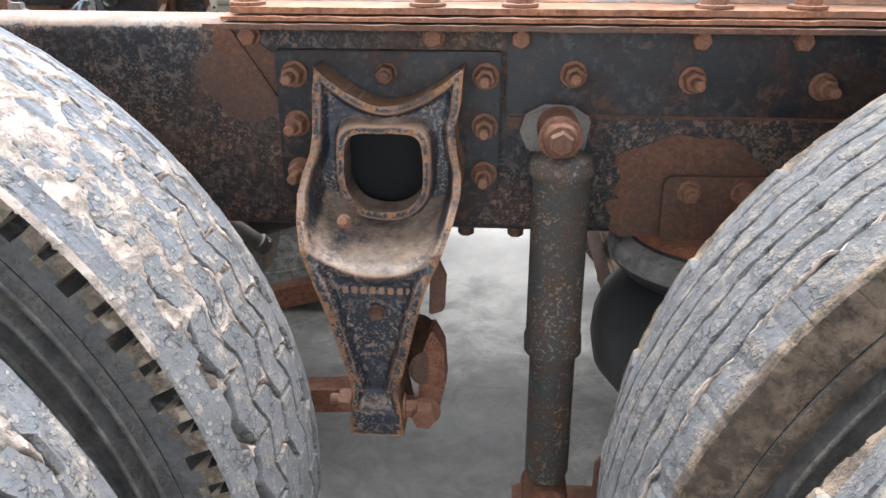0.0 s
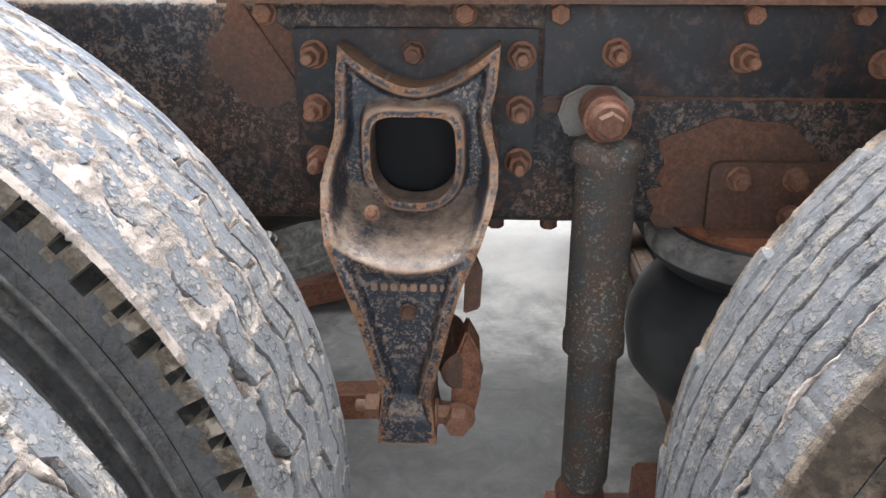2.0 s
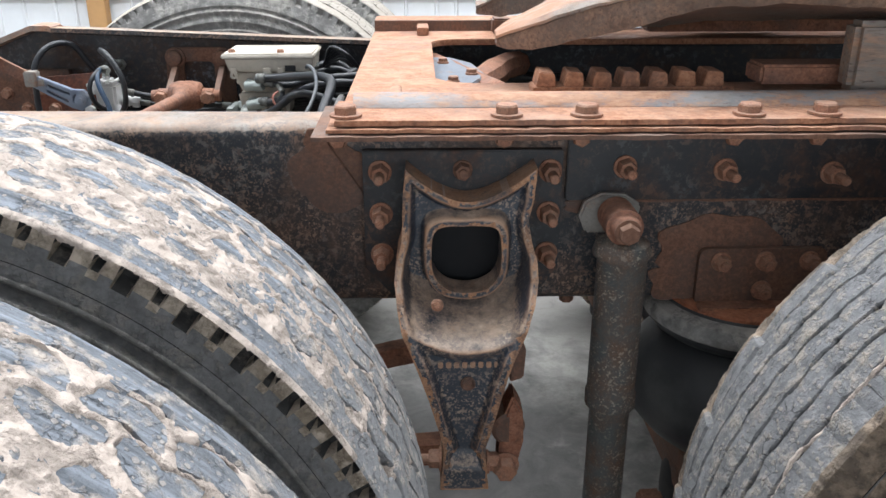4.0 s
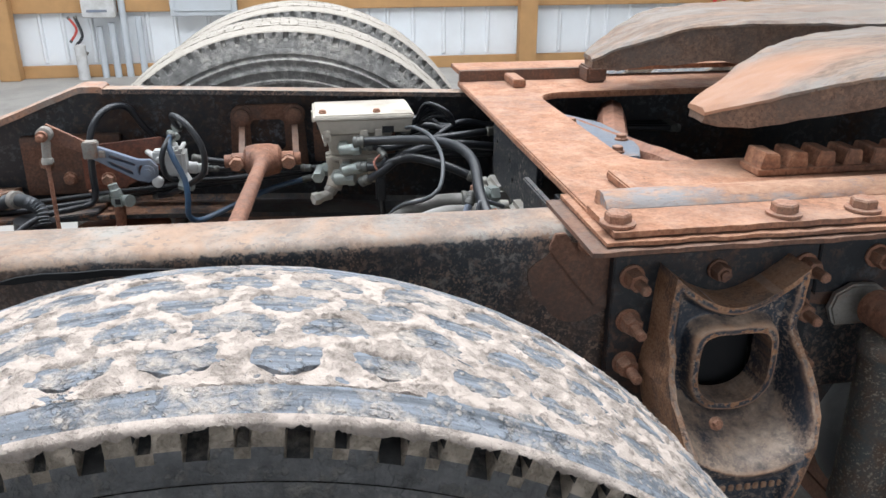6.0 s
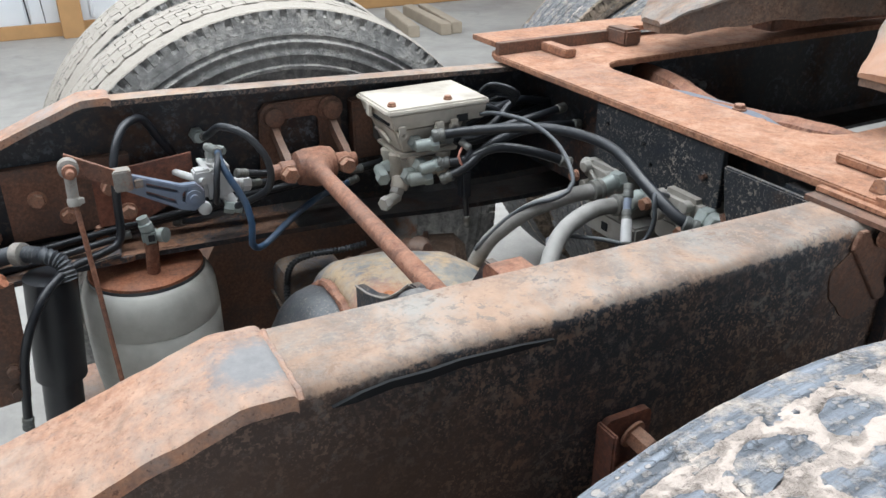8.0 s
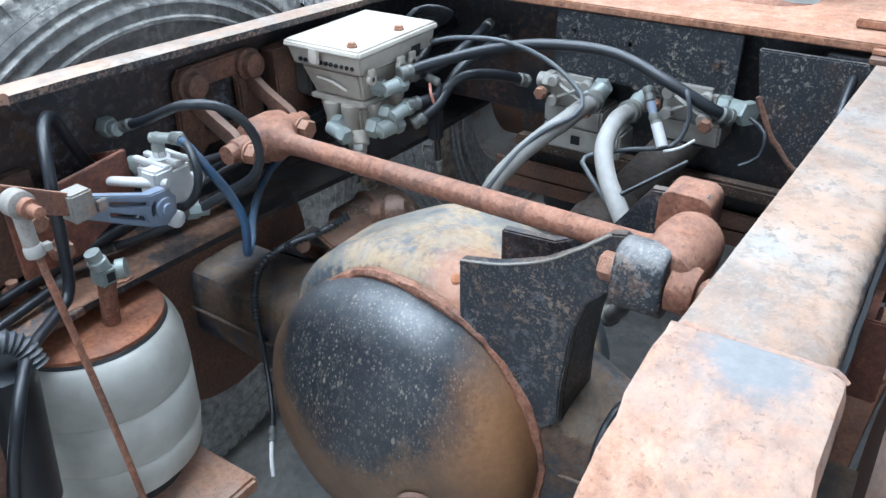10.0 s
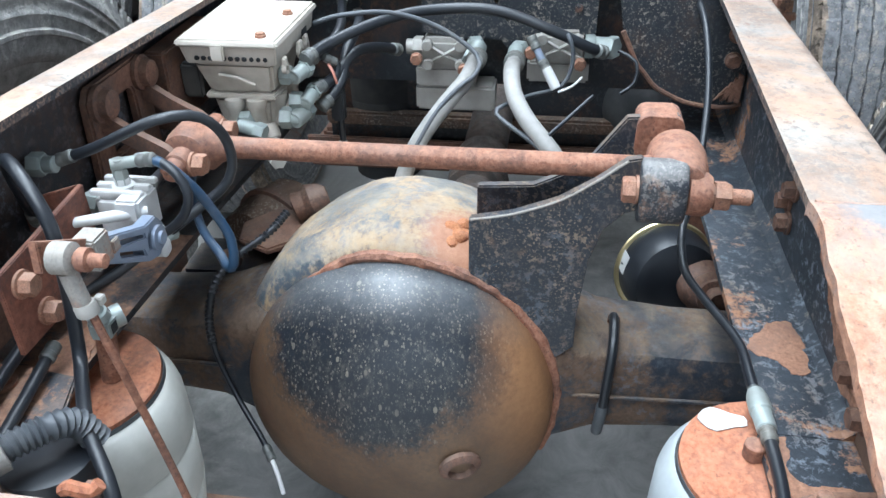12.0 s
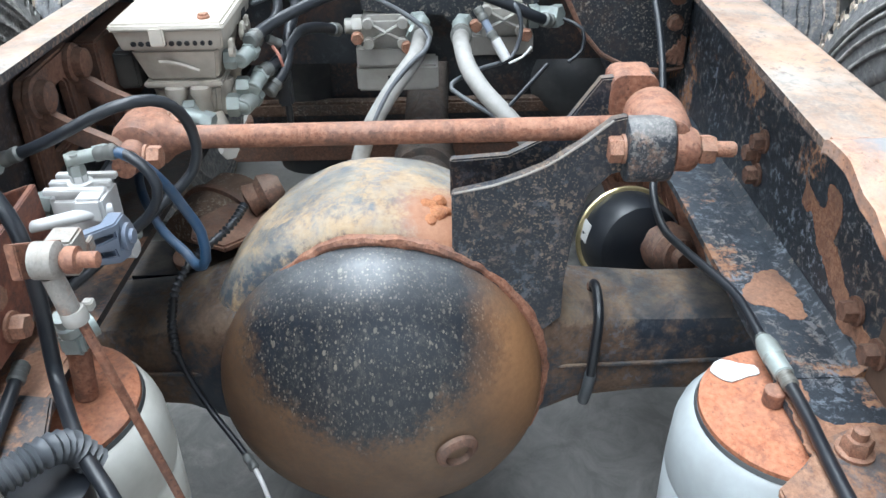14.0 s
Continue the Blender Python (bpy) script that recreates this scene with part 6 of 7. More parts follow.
part("back_plate", box(-0.57, -0.40, 0.374, 0.405, 0.76, 0.87, 0.003), RUST_DARK, ctrl)


def fitting(parent, p, d, e=None, r=0.012, mat=FITTING):
    """A hex pipe fitting that stands out along d, then turns towards e."""
    p, d = Vector(p), Vector(d).normalized()
    bm = hexagon(p, d, r * 2.1, 0.016)
    q = p + d * 0.022
    rod(p + d * 0.012, q + d * 0.006, r * 0.85, 14, bm)
    if e is not None:
        e = Vector(e).normalized()
        rod(q - e * 0.008, q + e * 0.02, r * 0.95, 14, bm)
        hexagon(q + e * 0.018, e, r * 2.0, 0.014, bm)
    return part("fitting", bm, mat, parent, "greenish zinc hose fitting")


fitting(ctrl, (-0.515, 0.236, 0.826), (0, -1, 0), (1, -0.3, 0.1), 0.011)
fitting(ctrl, (-0.512, 0.226, 0.788), (0, -1, 0), (1, -0.2, 0.25), 0.011)
fitting(ctrl, (-0.527, 0.238, 0.768), (0, -1, 0), (1, -0.3, 0.12), 0.013)
fitting(ctrl, (-0.540, 0.285, 0.770), (-0.9, -0.2, -0.1), (-0.2, -1, -0.2), 0.011)
fitting(ctrl, (-0.538, 0.256, 0.742), (-0.5, -0.4, -0.6), (-1, -0.5, -0.1), 0.011, VALVE)

# ---------------------------------------------------------------- crossmembers and front parts between the rails
cross = thing("crossmember", "dark steel crossmember plate under the mounting plate", "crossmember")
pts = [(-0.20, 0.90), (-0.20, 0.815), (-0.12, 0.800), (-0.10, 0.785), (-0.06, 0.785), (-0.05, 0.80), (0.02, 0.80), (0.08, 0.81), (0.08, 0.90)]
part("plate", rough_up(prism(pts, [[(y + 0.004 * math.cos(a), z + 0.004 * math.sin(a)) for a in np.linspace(0, 5.5, 8)] for y, z in ((-0.04, 0.862), (-0.06, 0.835), (0.05, 0.87))], "x", -0.256, -0.246, 0.001), 0.0008), CROSS_BLACK, cross)
part("web", box(-0.19, -0.18, -0.43, 0.40, 0.70, 0.89, 0.001), FRAME_BLACK, cross)
for y, z in ((-0.17, 0.855),):
    bolt(cross, (-0.256, y, z), (-1, 0, 0), 0.010, 0.004, 0, 0.007, FRAME_BLACK)
gus = thing("gusset", "black rounded gusset plate with rust along its edge", "gusset")
pts = [(-0.434, 0.894), (-0.434, 0.718), (-0.40, 0.712), (-0.347, 0.719), (-0.305, 0.738), (-0.268, 0.776), (-0.240, 0.83), (-0.228, 0.894)]
part("plate", rough_up(prism(pts, [], "x", -0.285, -0.275, 0.002), 0.001), CROSS_BLACK, gus)
part("rim", rough_up(tube([(-0.286, y, z) for y, z in pts[1:7]], 0.004, 8), 0.002, 40), RUST_DARK, gus, "flaking rusty rim")
for i in range(4):
    part("rust_flake", rough_up(prism([(-0.428 + 0.010 * i, 0.722 + 0.003 * i), (-0.420 + 0.010 * i, 0.724), (-0.424 + 0.006 * i, 0.770 - 0.008 * i), (-0.431 + 0.006 * i, 0.766 - 0.006 * i)], [], "x", -0.293, -0.2855), 0.002, 60), RUST_DARK, gus)
part("inner_shell", rough_up(box(-0.273, -0.18, -0.434, -0.30, 0.74, 0.893, 0.01), 0.003, 20), CROSS_BLACK, gus)
for y, z in ((-0.41, 0.83), (-0.41, 0.79)):
    bolt(gus, (-0.286, y, z), (-1, 0, 0), 0.02, 0.01, 0, 0.013, RUST_DARK)

beam = thing("cross_beam", "rusty cross beam below the front air springs", "beam")
part("beam", rough_up(box(0.24, 0.38, -0.50, 0.46, 0.30, 0.345, 0.006), 0.002), RUST_DARK, beam)
part("lip", rough_up(box(0.236, 0.246, -0.50, 0.46, 0.345, 0.385, 0.003), 0.002), RUST_DARK, beam)
bar = thing("cross_tube", "dusty dark cross bar below the relay valves", "beam")
part("tube", rough_up(box(0.22, 0.255, -0.43, 0.40, 0.425, 0.458, 0.006), 0.001), FRAME_BROWN, bar)
# black sheet added behind the bar where only shade shows
part("back_plate", rough_up(box(0.256, 0.266, -0.43, 0.40, 0.33, 0.60, 0.003), 0.001), FRAME_BLACK, bar)
shaft = thing("drive_shaft", "dark greasy drive shaft running between the two axles", "drive shaft")
part("tube", lathe([(0, 0.03), (0.02, 0.042), (0.5, 0.042), (0.52, 0.03)], (-0.15, -0.015, 0.545), (1, -0.02, 0.06), 28), GREASE, shaft)
part("joint", rough_up(lathe([(0, 0.03), (0.01, 0.052), (0.06, 0.055), (0.07, 0.04), (0.10, 0.05), (0.13, 0.05), (0.14, 0.03)], (-0.30, -0.012, 0.535), (1, -0.02, 0.06), 20), 0.002), GREASE, shaft)
part("yoke", rough_up(lathe([(0, 0.06), (0.04, 0.065), (0.09, 0.05), (0.14, 0.045)], (-0.44, -0.01, 0.525), (1, -0.02, 0.06), 24), 0.002), GREASE, shaft)
fa = thing("front_axle", "dark greasy front drive axle housing under the coupling", "axle")
part("housing", rough_up(lathe([(-0.22, 0.08), (-0.18, 0.14), (-0.08, 0.2), (0.05, 0.21), (0.15, 0.17), (0.22, 0.08)], (AX_F, 0.0, AX_Z + 0.04), (1, 0, 0), 40), 0.003), GREASE, fa)
part("axle_tube", rough_up(box(AX_F - 0.065, AX_F + 0.065, -0.6, 0.56, AX_Z - 0.065, AX_Z + 0.065, 0.02), 0.001), GREASE, fa)
for y in (-0.56, 0.53):
    part("brake_drum", lathe([(-0.07, 0.15), (-0.065, 0.205), (0.07, 0.205), (0.075, 0.15)], (AX_F, y, AX_Z), (0, 1, 0), 40), RUST_DARK, fa, "rusty brake drum")
for y in (-0.44, 0.40):
    part("spring_arm", rough_up(box(0.30, 0.95, y - 0.04, y + 0.04, 0.33, 0.375, 0.01), 0.002), RUST_DARK, fa)
arms = thing("cross_brace", "rusty cross brace with a bolted blue-grey plate", "brace")
for a, b in (((-0.16, 0.33, 0.845), (0.03, -0.32, 0.850)), ((0.06, 0.34, 0.848), (-0.17, -0.3, 0.837))):
    a, b = Vector(a), Vector(b)
    m = (a + b) / 2 + Vector((0, 0, 0.018))
    part("arm", rough_up(tube([a, a * 0.6 + m * 0.4 + Vector((0, 0, 0.01)), m, b * 0.6 + m * 0.4 + Vector((0, 0, 0.01)), b], 0.028, 8), 0.002), RUST, arms)
cap = [(-0.17, 0.16), (-0.10, 0.15), (-0.06, 0.08), (-0.045, -0.02), (-0.055, -0.09), (-0.075, -0.145), (-0.10, -0.15), (-0.135, -0.09), (-0.17, 0.0)]
part("cover_plate", rough_up(prism(cap, [], "z", 0.885, 0.892, 0.002), 0.0015, 14), BLUE_PLATE, arms)
for x, y in ((-0.115, 0.08), (-0.068, -0.045), (-0.103, -0.118)):
    bolt(arms, (x, y, 0.892), (0, 0, 1), 0.016, 0.007, 0, 0.011)
chamber = thing("brake_chamber", "black brake chamber with a gold clamp band by the axle", "brake chamber")
CH, CD = Vector((-0.43, -0.334, 0.489)), Vector((0.95, 0.22, -0.2)).normalized()
part("can", lathe([(-0.062, 0.0), (-0.064, 0.050), (-0.058, 0.066), (-0.045, 0.073), (-0.004, 0.076), (0.014, 0.076), (0.03, 0.066), (0.07, 0.05)], CH, CD, 48), HOSE, chamber)
part("band", lathe([(0, 0.075), (0.001, 0.081), (0.004, 0.083), (0.008, 0.081), (0.009, 0.075)], CH, CD, 48), GOLD, chamber, "gold zinc clamp band")
part("push_rod", rough_up(lathe([(0.058, 0.034), (0.062, 0.040), (0.070, 0.033), (0.078, 0.039), (0.086, 0.032), (0.094, 0.036), (0.102, 0.026), (0.110, 0.027), (0.112, 0.017), (0.13, 0.015)], CH + Vector((0, -0.034, 0.004)), -CD, 28), 0.003, 45), RUST_DARK, chamber, "rusty push rod and boot")
part("sticker", rough_up(box(-0.012, 0.012, -0.0005, 0.0005, -0.016, 0.016, 0, m=Matrix.Translation(CH - CD * 0.022 + Vector((0, 0.0735, 0.02))) @ Matrix.Rotation(0.23, 4, "Z") @ Matrix.Rotation(0.25, 4, "X")), 0.0001), WHITE_PLASTIC, chamber, "small white sticker")

# bolted clip plate on the outside of the near web
seat = thing("clip_plate", "rusty clip plate with long bolts on the rail web", "plate")
part("plate", rough_up(prism(rounded(-0.640, -0.582, 0.665, 0.762, 0.008), [], "y", -0.455, -0.4465, 0.002), 0.001), PLATE_RED, seat)
part("lip", rough_up(box(-0.646, -0.640, -0.476, -0.4465, 0.667, 0.760, 0.002), 0.0008), PLATE_RED, seat)
for x, z in ((-0.606, 0.737), (-0.618, 0.690)):
    bolt(seat, (x, -0.4555, z), (0.15, -1, -0.2), 0.022, 0.022, 0.03, 0.016)
fc = thing("brake_chamber", "rusty brake chamber ahead of the axle on the far side", "brake chamber")
part("can", rough_up(lathe([(0, 0.05), (0.01, 0.072), (0.06, 0.078), (0.066, 0.078), (0.12, 0.074), (0.14, 0.05)], (-0.52, 0.32, 0.525), (0.9, -0.42, 0.1), 40), 0.002), FRAME_BROWN, fc)
part("band", lathe([(0, 0.078), (0.002, 0.084), (0.010, 0.084), (0.012, 0.078)], (-0.465, 0.295, 0.531), (0.9, -0.42, 0.1), 40), RUST_DARK, fc)
part("push_rod", tube([(-0.52, 0.32, 0.525), (-0.57, 0.325, 0.545), (-0.62, 0.31, 0.59)], 0.012, 10), RUST_DARK, fc)
part("bracket", rough_up(prism([(-0.62, 0.25), (-0.60, 0.30), (-0.55, 0.31), (-0.50, 0.27), (-0.52, 0.20), (-0.57, 0.19)], [], "z", 0.598, 0.608, 0.003), 0.004, 30), RUST_DARK, fc)
part("spool", rough_up(lathe([(0, 0.012), (0.004, 0.024), (0.020, 0.020), (0.030, 0.026), (0.045, 0.022), (0.055, 0.012)], (-0.535, 0.235, 0.625), (0.3, -0.8, 0.3), 20), 0.002, 50), RUST_DARK, fc)
fs = thing("shock_absorber", "black shock absorber behind the far air spring", "shock absorber")
part("dust_tube", lathe([(0, 0.02), (0.005, 0.038), (0.178, 0.038), (0.18, 0.03)], (-1.105, 0.275, 0.703), (-0.1, 0, -1), 28), HOSE, fs)
part("body_tube", lathe([(0, 0.030), (0.17, 0.030), (0.175, 0.02)], (-1.122, 0.275, 0.54), (-0.1, 0, -1), 28), HOSE, fs)
part("eye", rod((-1.142, 0.24, 0.35), (-1.142, 0.315, 0.35), 0.026, 20), RUST_DARK, fs)
for y0, y1, nm in ((0.285, 0.408, "far"), (-0.436, -0.30, "near")):
    zg = 0.689 if y0 > 0 else 0.660
    g = thing("end_gusset", "flat end gusset with patchy blue-grey paint and rust", "gusset")
    edge = [(-1.0, y0 + 0.02), (-0.985, y1), (-1.40, y1), (-1.40, y0 - 0.03), (-1.07, y0)] if y0 > 0 else [(-1.024, y0), (-1.030, -0.385), (-1.042, -0.358), (-1.070, -0.331), (-1.094, y1), (-1.40, y1), (-1.40, y0)]
    part("plate", rough_up(prism(edge, [], "z", zg, zg + 0.008, 0.002), 0.001), GUSSET_RUST, g)
    bolt(g, (-1.058 if y0 < 0 else -1.02, -0.377 if y0 < 0 else 0.372, zg + 0.008), (0, 0, 1), 0.022, 0.014, 0.01, 0.016)
lone("white_patch", rough_up(prism([(-0.930 + 0.014 * math.cos(a) * (1 + 0.3 * math.sin(3 * a)), -0.322 + 0.024 * math.sin(a)) for a in np.linspace(0, 6.0, 16)], [], "z", 0.6455, 0.6465), 0.0003), WHITE_PLASTIC, "white patch on the air spring plate", "paint")

# ---------------------------------------------------------------- valves and hoses
def relay_valve(x, y, z, label):
    root = thing("relay_valve", label, "valve", "relay valves")
    body = part("body", rough_up(box(x - 0.03, x + 0.04, y - 0.038, y + 0.038, z - 0.026, z + 0.024, 0.008), 0.001), VALVE, root)
    part("skirt", box(x - 0.02, x + 0.05, y - 0.05, y + 0.05, z - 0.062, z - 0.027, 0.004), VALVE, root)
    for dy in (-0.027, 0.027):
        for dz in (-0.016, 0.016):
            part("boss", rod((x - 0.03, y + dy, z + dz), (x - 0.044, y + dy, z + dz), 0.009, 14), VALVE, body)
    for sg in (-1, 1):
        part("cross_rib", tube([(x - 0.033, y - 0.025, z - 0.014 * sg), (x - 0.036, y, z), (x - 0.033, y + 0.025, z + 0.014 * sg)], 0.0035, 6), VALVE, body)
    bolt(root, (x - 0.044, y + 0.044, z - 0.004), (-1, 0, 0), 0.017, 0.008, 0, 0.010)
    bolt(root, (x - 0.044, y - 0.034, z - 0.020), (-1, 0, 0), 0.017, 0.008, 0, 0.010)
    return root


def skirt_box(root, x, y, z):
    part("lower_body", rough_up(box(x - 0.015, x + 0.045, y - 0.082, y + 0.052, z - 0.105, z - 0.062, 0.004), 0.0006), VALVE, root)
    part("lower_slot", box(x - 0.0165, x - 0.0145, y - 0.014, y + 0.001, z - 0.092, z - 0.078, 0.0), SHADE_FLAKE_BLACK, root, "dark slot")


v1 = relay_valve(-0.240, 0.042, 0.779, "dusty grey alloy relay valve below the crossmember")
v2 = relay_valve(-0.246, -0.143, 0.797, "dusty grey alloy relay valve beside its twin")
skirt_box(v1, -0.240, 0.042, 0.779)
fitting(v1, (-0.270, -0.008, 0.795), (-1, -0.3, 0.1), (-0.6, 0.2, -0.3), 0.014)
fitting(v1, (-0.25, 0.080, 0.783), (0, 1, 0), None, 0.015, VALVE)
fitting(v2, (-0.270, -0.082, 0.79), (-1, 0.3, 0.1), (-0.7, 0.0, -0.2), 0.014)
fitting(v2, (-0.262, -0.184, 0.797), (0, -1, 0.0), (-0.4, -0.6, 0.1), 0.016)


def hose(pts, r, label, mat=HOSE, name="hose", ribs=0.0, step=0.012, group="hoses and cables"):
    ob = lone(name, tube(pts, r, 10, None, step, ribs), mat, label, "hose" if name == "hose" else "cable", group, sharp=1.2)
    if r >= 0.005 and not ribs:
        path = smooth_path(pts, step)
        for p, q in ((path[0], path[1]), (path[-1], path[-2])):
            d = (q - p).normalized()
            part("ferrule", lathe([(-0.002, r * 1.05), (0.0, r * 1.3), (0.006, r * 1.3), (0.007, r * 1.18), (0.011, r * 1.18), (0.012, r * 1.3), (0.018, r * 1.3), (0.020, r * 1.0)], p, d, 14), FERRULE, ob, "crimped steel ferrule")
    return ob


hose([(-0.312, -0.016, 0.790), (-0.36, -0.013, 0.790), (-0.40, -0.006, 0.782), (-0.428, 0.012, 0.766), (-0.452, 0.040, 0.733), (-0.475, 0.066, 0.69), (-0.49, 0.09, 0.61), (-0.46, 0.11, 0.50), (-0.40, 0.12, 0.44)], 0.0128, "thick pale grey air hose from the relay valve", HOSE_GREY)
hose([(-0.315, -0.076, 0.788), (-0.37, -0.074, 0.790), (-0.425, -0.082, 0.774), (-0.462, -0.103, 0.752), (-0.492, -0.133, 0.728), (-0.512, -0.165, 0.69), (-0.50, -0.175, 0.63), (-0.44, -0.14, 0.54), (-0.38, -0.10, 0.47)], 0.0128, "thick pale grey air hose curving down", HOSE_GREY)
hose([(-0.495, 0.205, 0.842), (-0.44, 0.185, 0.848), (-0.37, 0.12, 0.862), (-0.33, 0.05, 0.868), (-0.318, -0.043, 0.866), (-0.325, -0.13, 0.84), (-0.318, -0.19, 0.812), (-0.30, -0.212, 0.800)], 0.0086, "black air hose arching over the valves")
hose([(-0.395, 0.22, 0.862), (-0.385, 0.18, 0.872), (-0.365, 0.11, 0.872), (-0.355, 0.04, 0.85), (-0.37, -0.02, 0.815), (-0.40, -0.024, 0.797), (-0.43, 0.002, 0.782), (-0.455, 0.034, 0.748), (-0.49, 0.068, 0.69)], 0.0036, "thin grey sensor cable tied along a hose", SLEEVE, "cable")
hose([(-0.49, 0.198, 0.796), (-0.45, 0.18, 0.80), (-0.40, 0.16, 0.82), (-0.34, 0.14, 0.81), (-0.275, 0.118, 0.785)], 0.0082, "black air hose between control unit and valve")
hose([(-0.485, 0.192, 0.768), (-0.45, 0.172, 0.79), (-0.40, 0.17, 0.825), (-0.32, 0.17, 0.84), (-0.2, 0.2, 0.82)], 0.008, "black air hose beside the control unit")
hose([(-0.48, 0.205, 0.835), (-0.43, 0.20, 0.83), (-0.36, 0.19, 0.845), (-0.22, 0.22, 0.85)], 0.007, "black air hose leaving the control unit")
for i in range(5):
    y = 0.30 + 0.022 * (i % 3)
    hose([(-0.40, y - 0.02, 0.80 + 0.012 * i), (-0.34, y - 0.03 + 0.01 * i, 0.822 + 0.008 * i), (-0.27, y, 0.85 - 0.01 * i), (-0.15, y + 0.01, 0.83), (0.2, y, 0.82)], 0.007, "black cable in a bundle along the rail", HOSE, "cable")
for i in range(7):
    a = 0.5 * i
    hose([(-0.37, 0.30, 0.845), (-0.34 + 0.01 * math.cos(a), 0.27 + 0.02 * math.sin(a), 0.872 + 0.004 * i), (-0.31, 0.25 + 0.012 * math.cos(a), 0.868 + 0.003 * i), (-0.29, 0.28, 0.85)], 0.003, "thin loop of black wire", HOSE, "cable")
hose([(-0.45, 0.19, 0.83), (-0.44, 0.175, 0.815), (-0.455, 0.178, 0.79), (-0.45, 0.175, 0.74), (-0.445, 0.175, 0.68)], 0.005, "black wire with bared red ends", HOSE, "cable")
hose([(-0.45, 0.186, 0.82), (-0.462, 0.176, 0.81), (-0.455, 0.174, 0.79)], 0.0022, "bared red wire end hanging loose", COPPER, "cable")
lone("connector", rough_up(box(-0.460, -0.442, 0.166, 0.186, 0.735, 0.785, 0.003), 0.0005), HOSE, "black plastic wire connector hanging on its cable", "connector")
# second valve wiring
hose([(-0.33, -0.10, 0.83), (-0.345, -0.118, 0.80), (-0.352, -0.128, 0.785)], 0.006, "short blue-grey wire lead", LINK_BLUE, "cable")
lone("connector", rod((-0.350, -0.125, 0.79), (-0.362, -0.142, 0.762), 0.008, 12), WHITE_PLASTIC, "white plastic plug with frayed wires", "connector")
hose([(-0.365, -0.145, 0.758), (-0.36, -0.165, 0.765), (-0.345, -0.18, 0.775)], 0.002, "pale frayed wire at a plug", WHITE_PLASTIC, "cable")
hose([(-0.29, -0.14, 0.82), (-0.33, -0.155, 0.835), (-0.335, -0.165, 0.80), (-0.345, -0.15, 0.76), (-0.385, -0.10, 0.757), (-0.430, -0.058, 0.753), (-0.445, -0.068, 0.742), (-0.488, -0.118, 0.725), (-0.51, -0.15, 0.70)], 0.0034, "thin grey cable looping under the valves", SLEEVE, "cable")
hose([(-0.29, -0.235, 0.80), (-0.31, -0.262, 0.79), (-0.32, -0.262, 0.76), (-0.33, -0.24, 0.745)], 0.003, "thin loop of black wire", HOSE, "cable")
hose([(-0.42, -0.195, 0.775), (-0.494, -0.130, 0.738)], 0.003, "thin black tie rod of cable", HOSE, "cable")
# along the near rail
hose([(-0.22, -0.345, 0.885), (-0.35, -0.350, 0.86), (-0.43, -0.352, 0.80), (-0.5, -0.344, 0.74), (-0.56, -0.330, 0.69), (-0.605, -0.316, 0.668), (-0.682, -0.311, 0.66), (-0.739, -0.322, 0.663), (-0.828, -0.349, 0.667), (-0.89, -0.352, 0.668), (-0.925, -0.352, 0.668)], 0.0052, "black brake hose along the rail to the air spring")
lone("connector", rough_up(lathe([(0, 0.008), (0.01, 0.0105), (0.028, 0.011), (0.030, 0.0095), (0.052, 0.0095), (0.054, 0.007)], (-0.912, -0.352, 0.669), (-1, -0.02, 0.02), 16), 0.0004), FITTING, "grey hose coupling over the air spring", "connector")
hose([(-0.962, -0.353, 0.670), (-1.02, -0.352, 0.672), (-1.10, -0.345, 0.678), (-1.25, -0.34, 0.685)], 0.0062, "black brake hose behind the air spring")
lone("stem", rod((-0.975, -0.343, 0.645), (-0.975, -0.343, 0.662), 0.010, 14), RUST, "rusty air spring stem", "stem")

# ---------------------------------------------------------------- height control valve on the far rail
hb = thing("valve_bracket", "rust-red steel bracket bolted to the inside of the rail", "bracket")
part("plate", rough_up(prism([(-1.02, 0.735), (-1.02, 0.822), (-0.866, 0.835), (-0.866, 0.775), (-0.90, 0.758), (-0.95, 0.735)], [], "y", 0.334, 0.340, 0.001), 0.0008), PLATE_RED, hb)
part("fold", rough_up(prism([(0.340, 0.777), (0.408, 0.775), (0.408, 0.812), (0.340, 0.835)], [], "x", -0.871, -0.866, 0.001), 0.0006), PLATE_RED, hb)
part("foot", rough_up(box(-1.145, -0.955, 0.386, 0.4045, 0.712, 0.832, 0.002), 0.001), RUST_DARK, hb, "dark rusty foot plate")
for x, y, z in ((-0.995, 0.334, 0.80), (-0.975, 0.334, 0.755), (-1.10, 0.386, 0.78), (-1.06, 0.386, 0.745)):
    bolt(hb, (x, y, z), (0, -1, 0), 0.02, 0.012, 0, 0.014)
hv = thing("height_valve", "white plastic ride height valve with a blue lever arm", "valve")
part("body", rough_up(box(-0.862, -0.818, 0.280, 0.332, 0.768, 0.818, 0.006), 0.0008), WHITE_PLASTIC, hv)
part("cover", rough_up(box(-0.876, -0.848, 0.275, 0.302, 0.797, 0.822, 0.003), 0.0005), WHITE_PLASTIC, hv, "clean white cover cap")
part("barrel", lathe([(0, 0.004), (0.012, 0.0035), (0.013, 0.0054), (0.05, 0.0062), (0.085, 0.0062), (0.09, 0.005)], (-0.903, 0.352, 0.806), (0.45, -0.9, 0.0), 18), WHITE_PLASTIC, hv)
part("barrel_tip", rod((-0.906, 0.358, 0.806), (-0.900, 0.347, 0.806), 0.0065, 12), COPPER, hv, "copper-coloured tip")
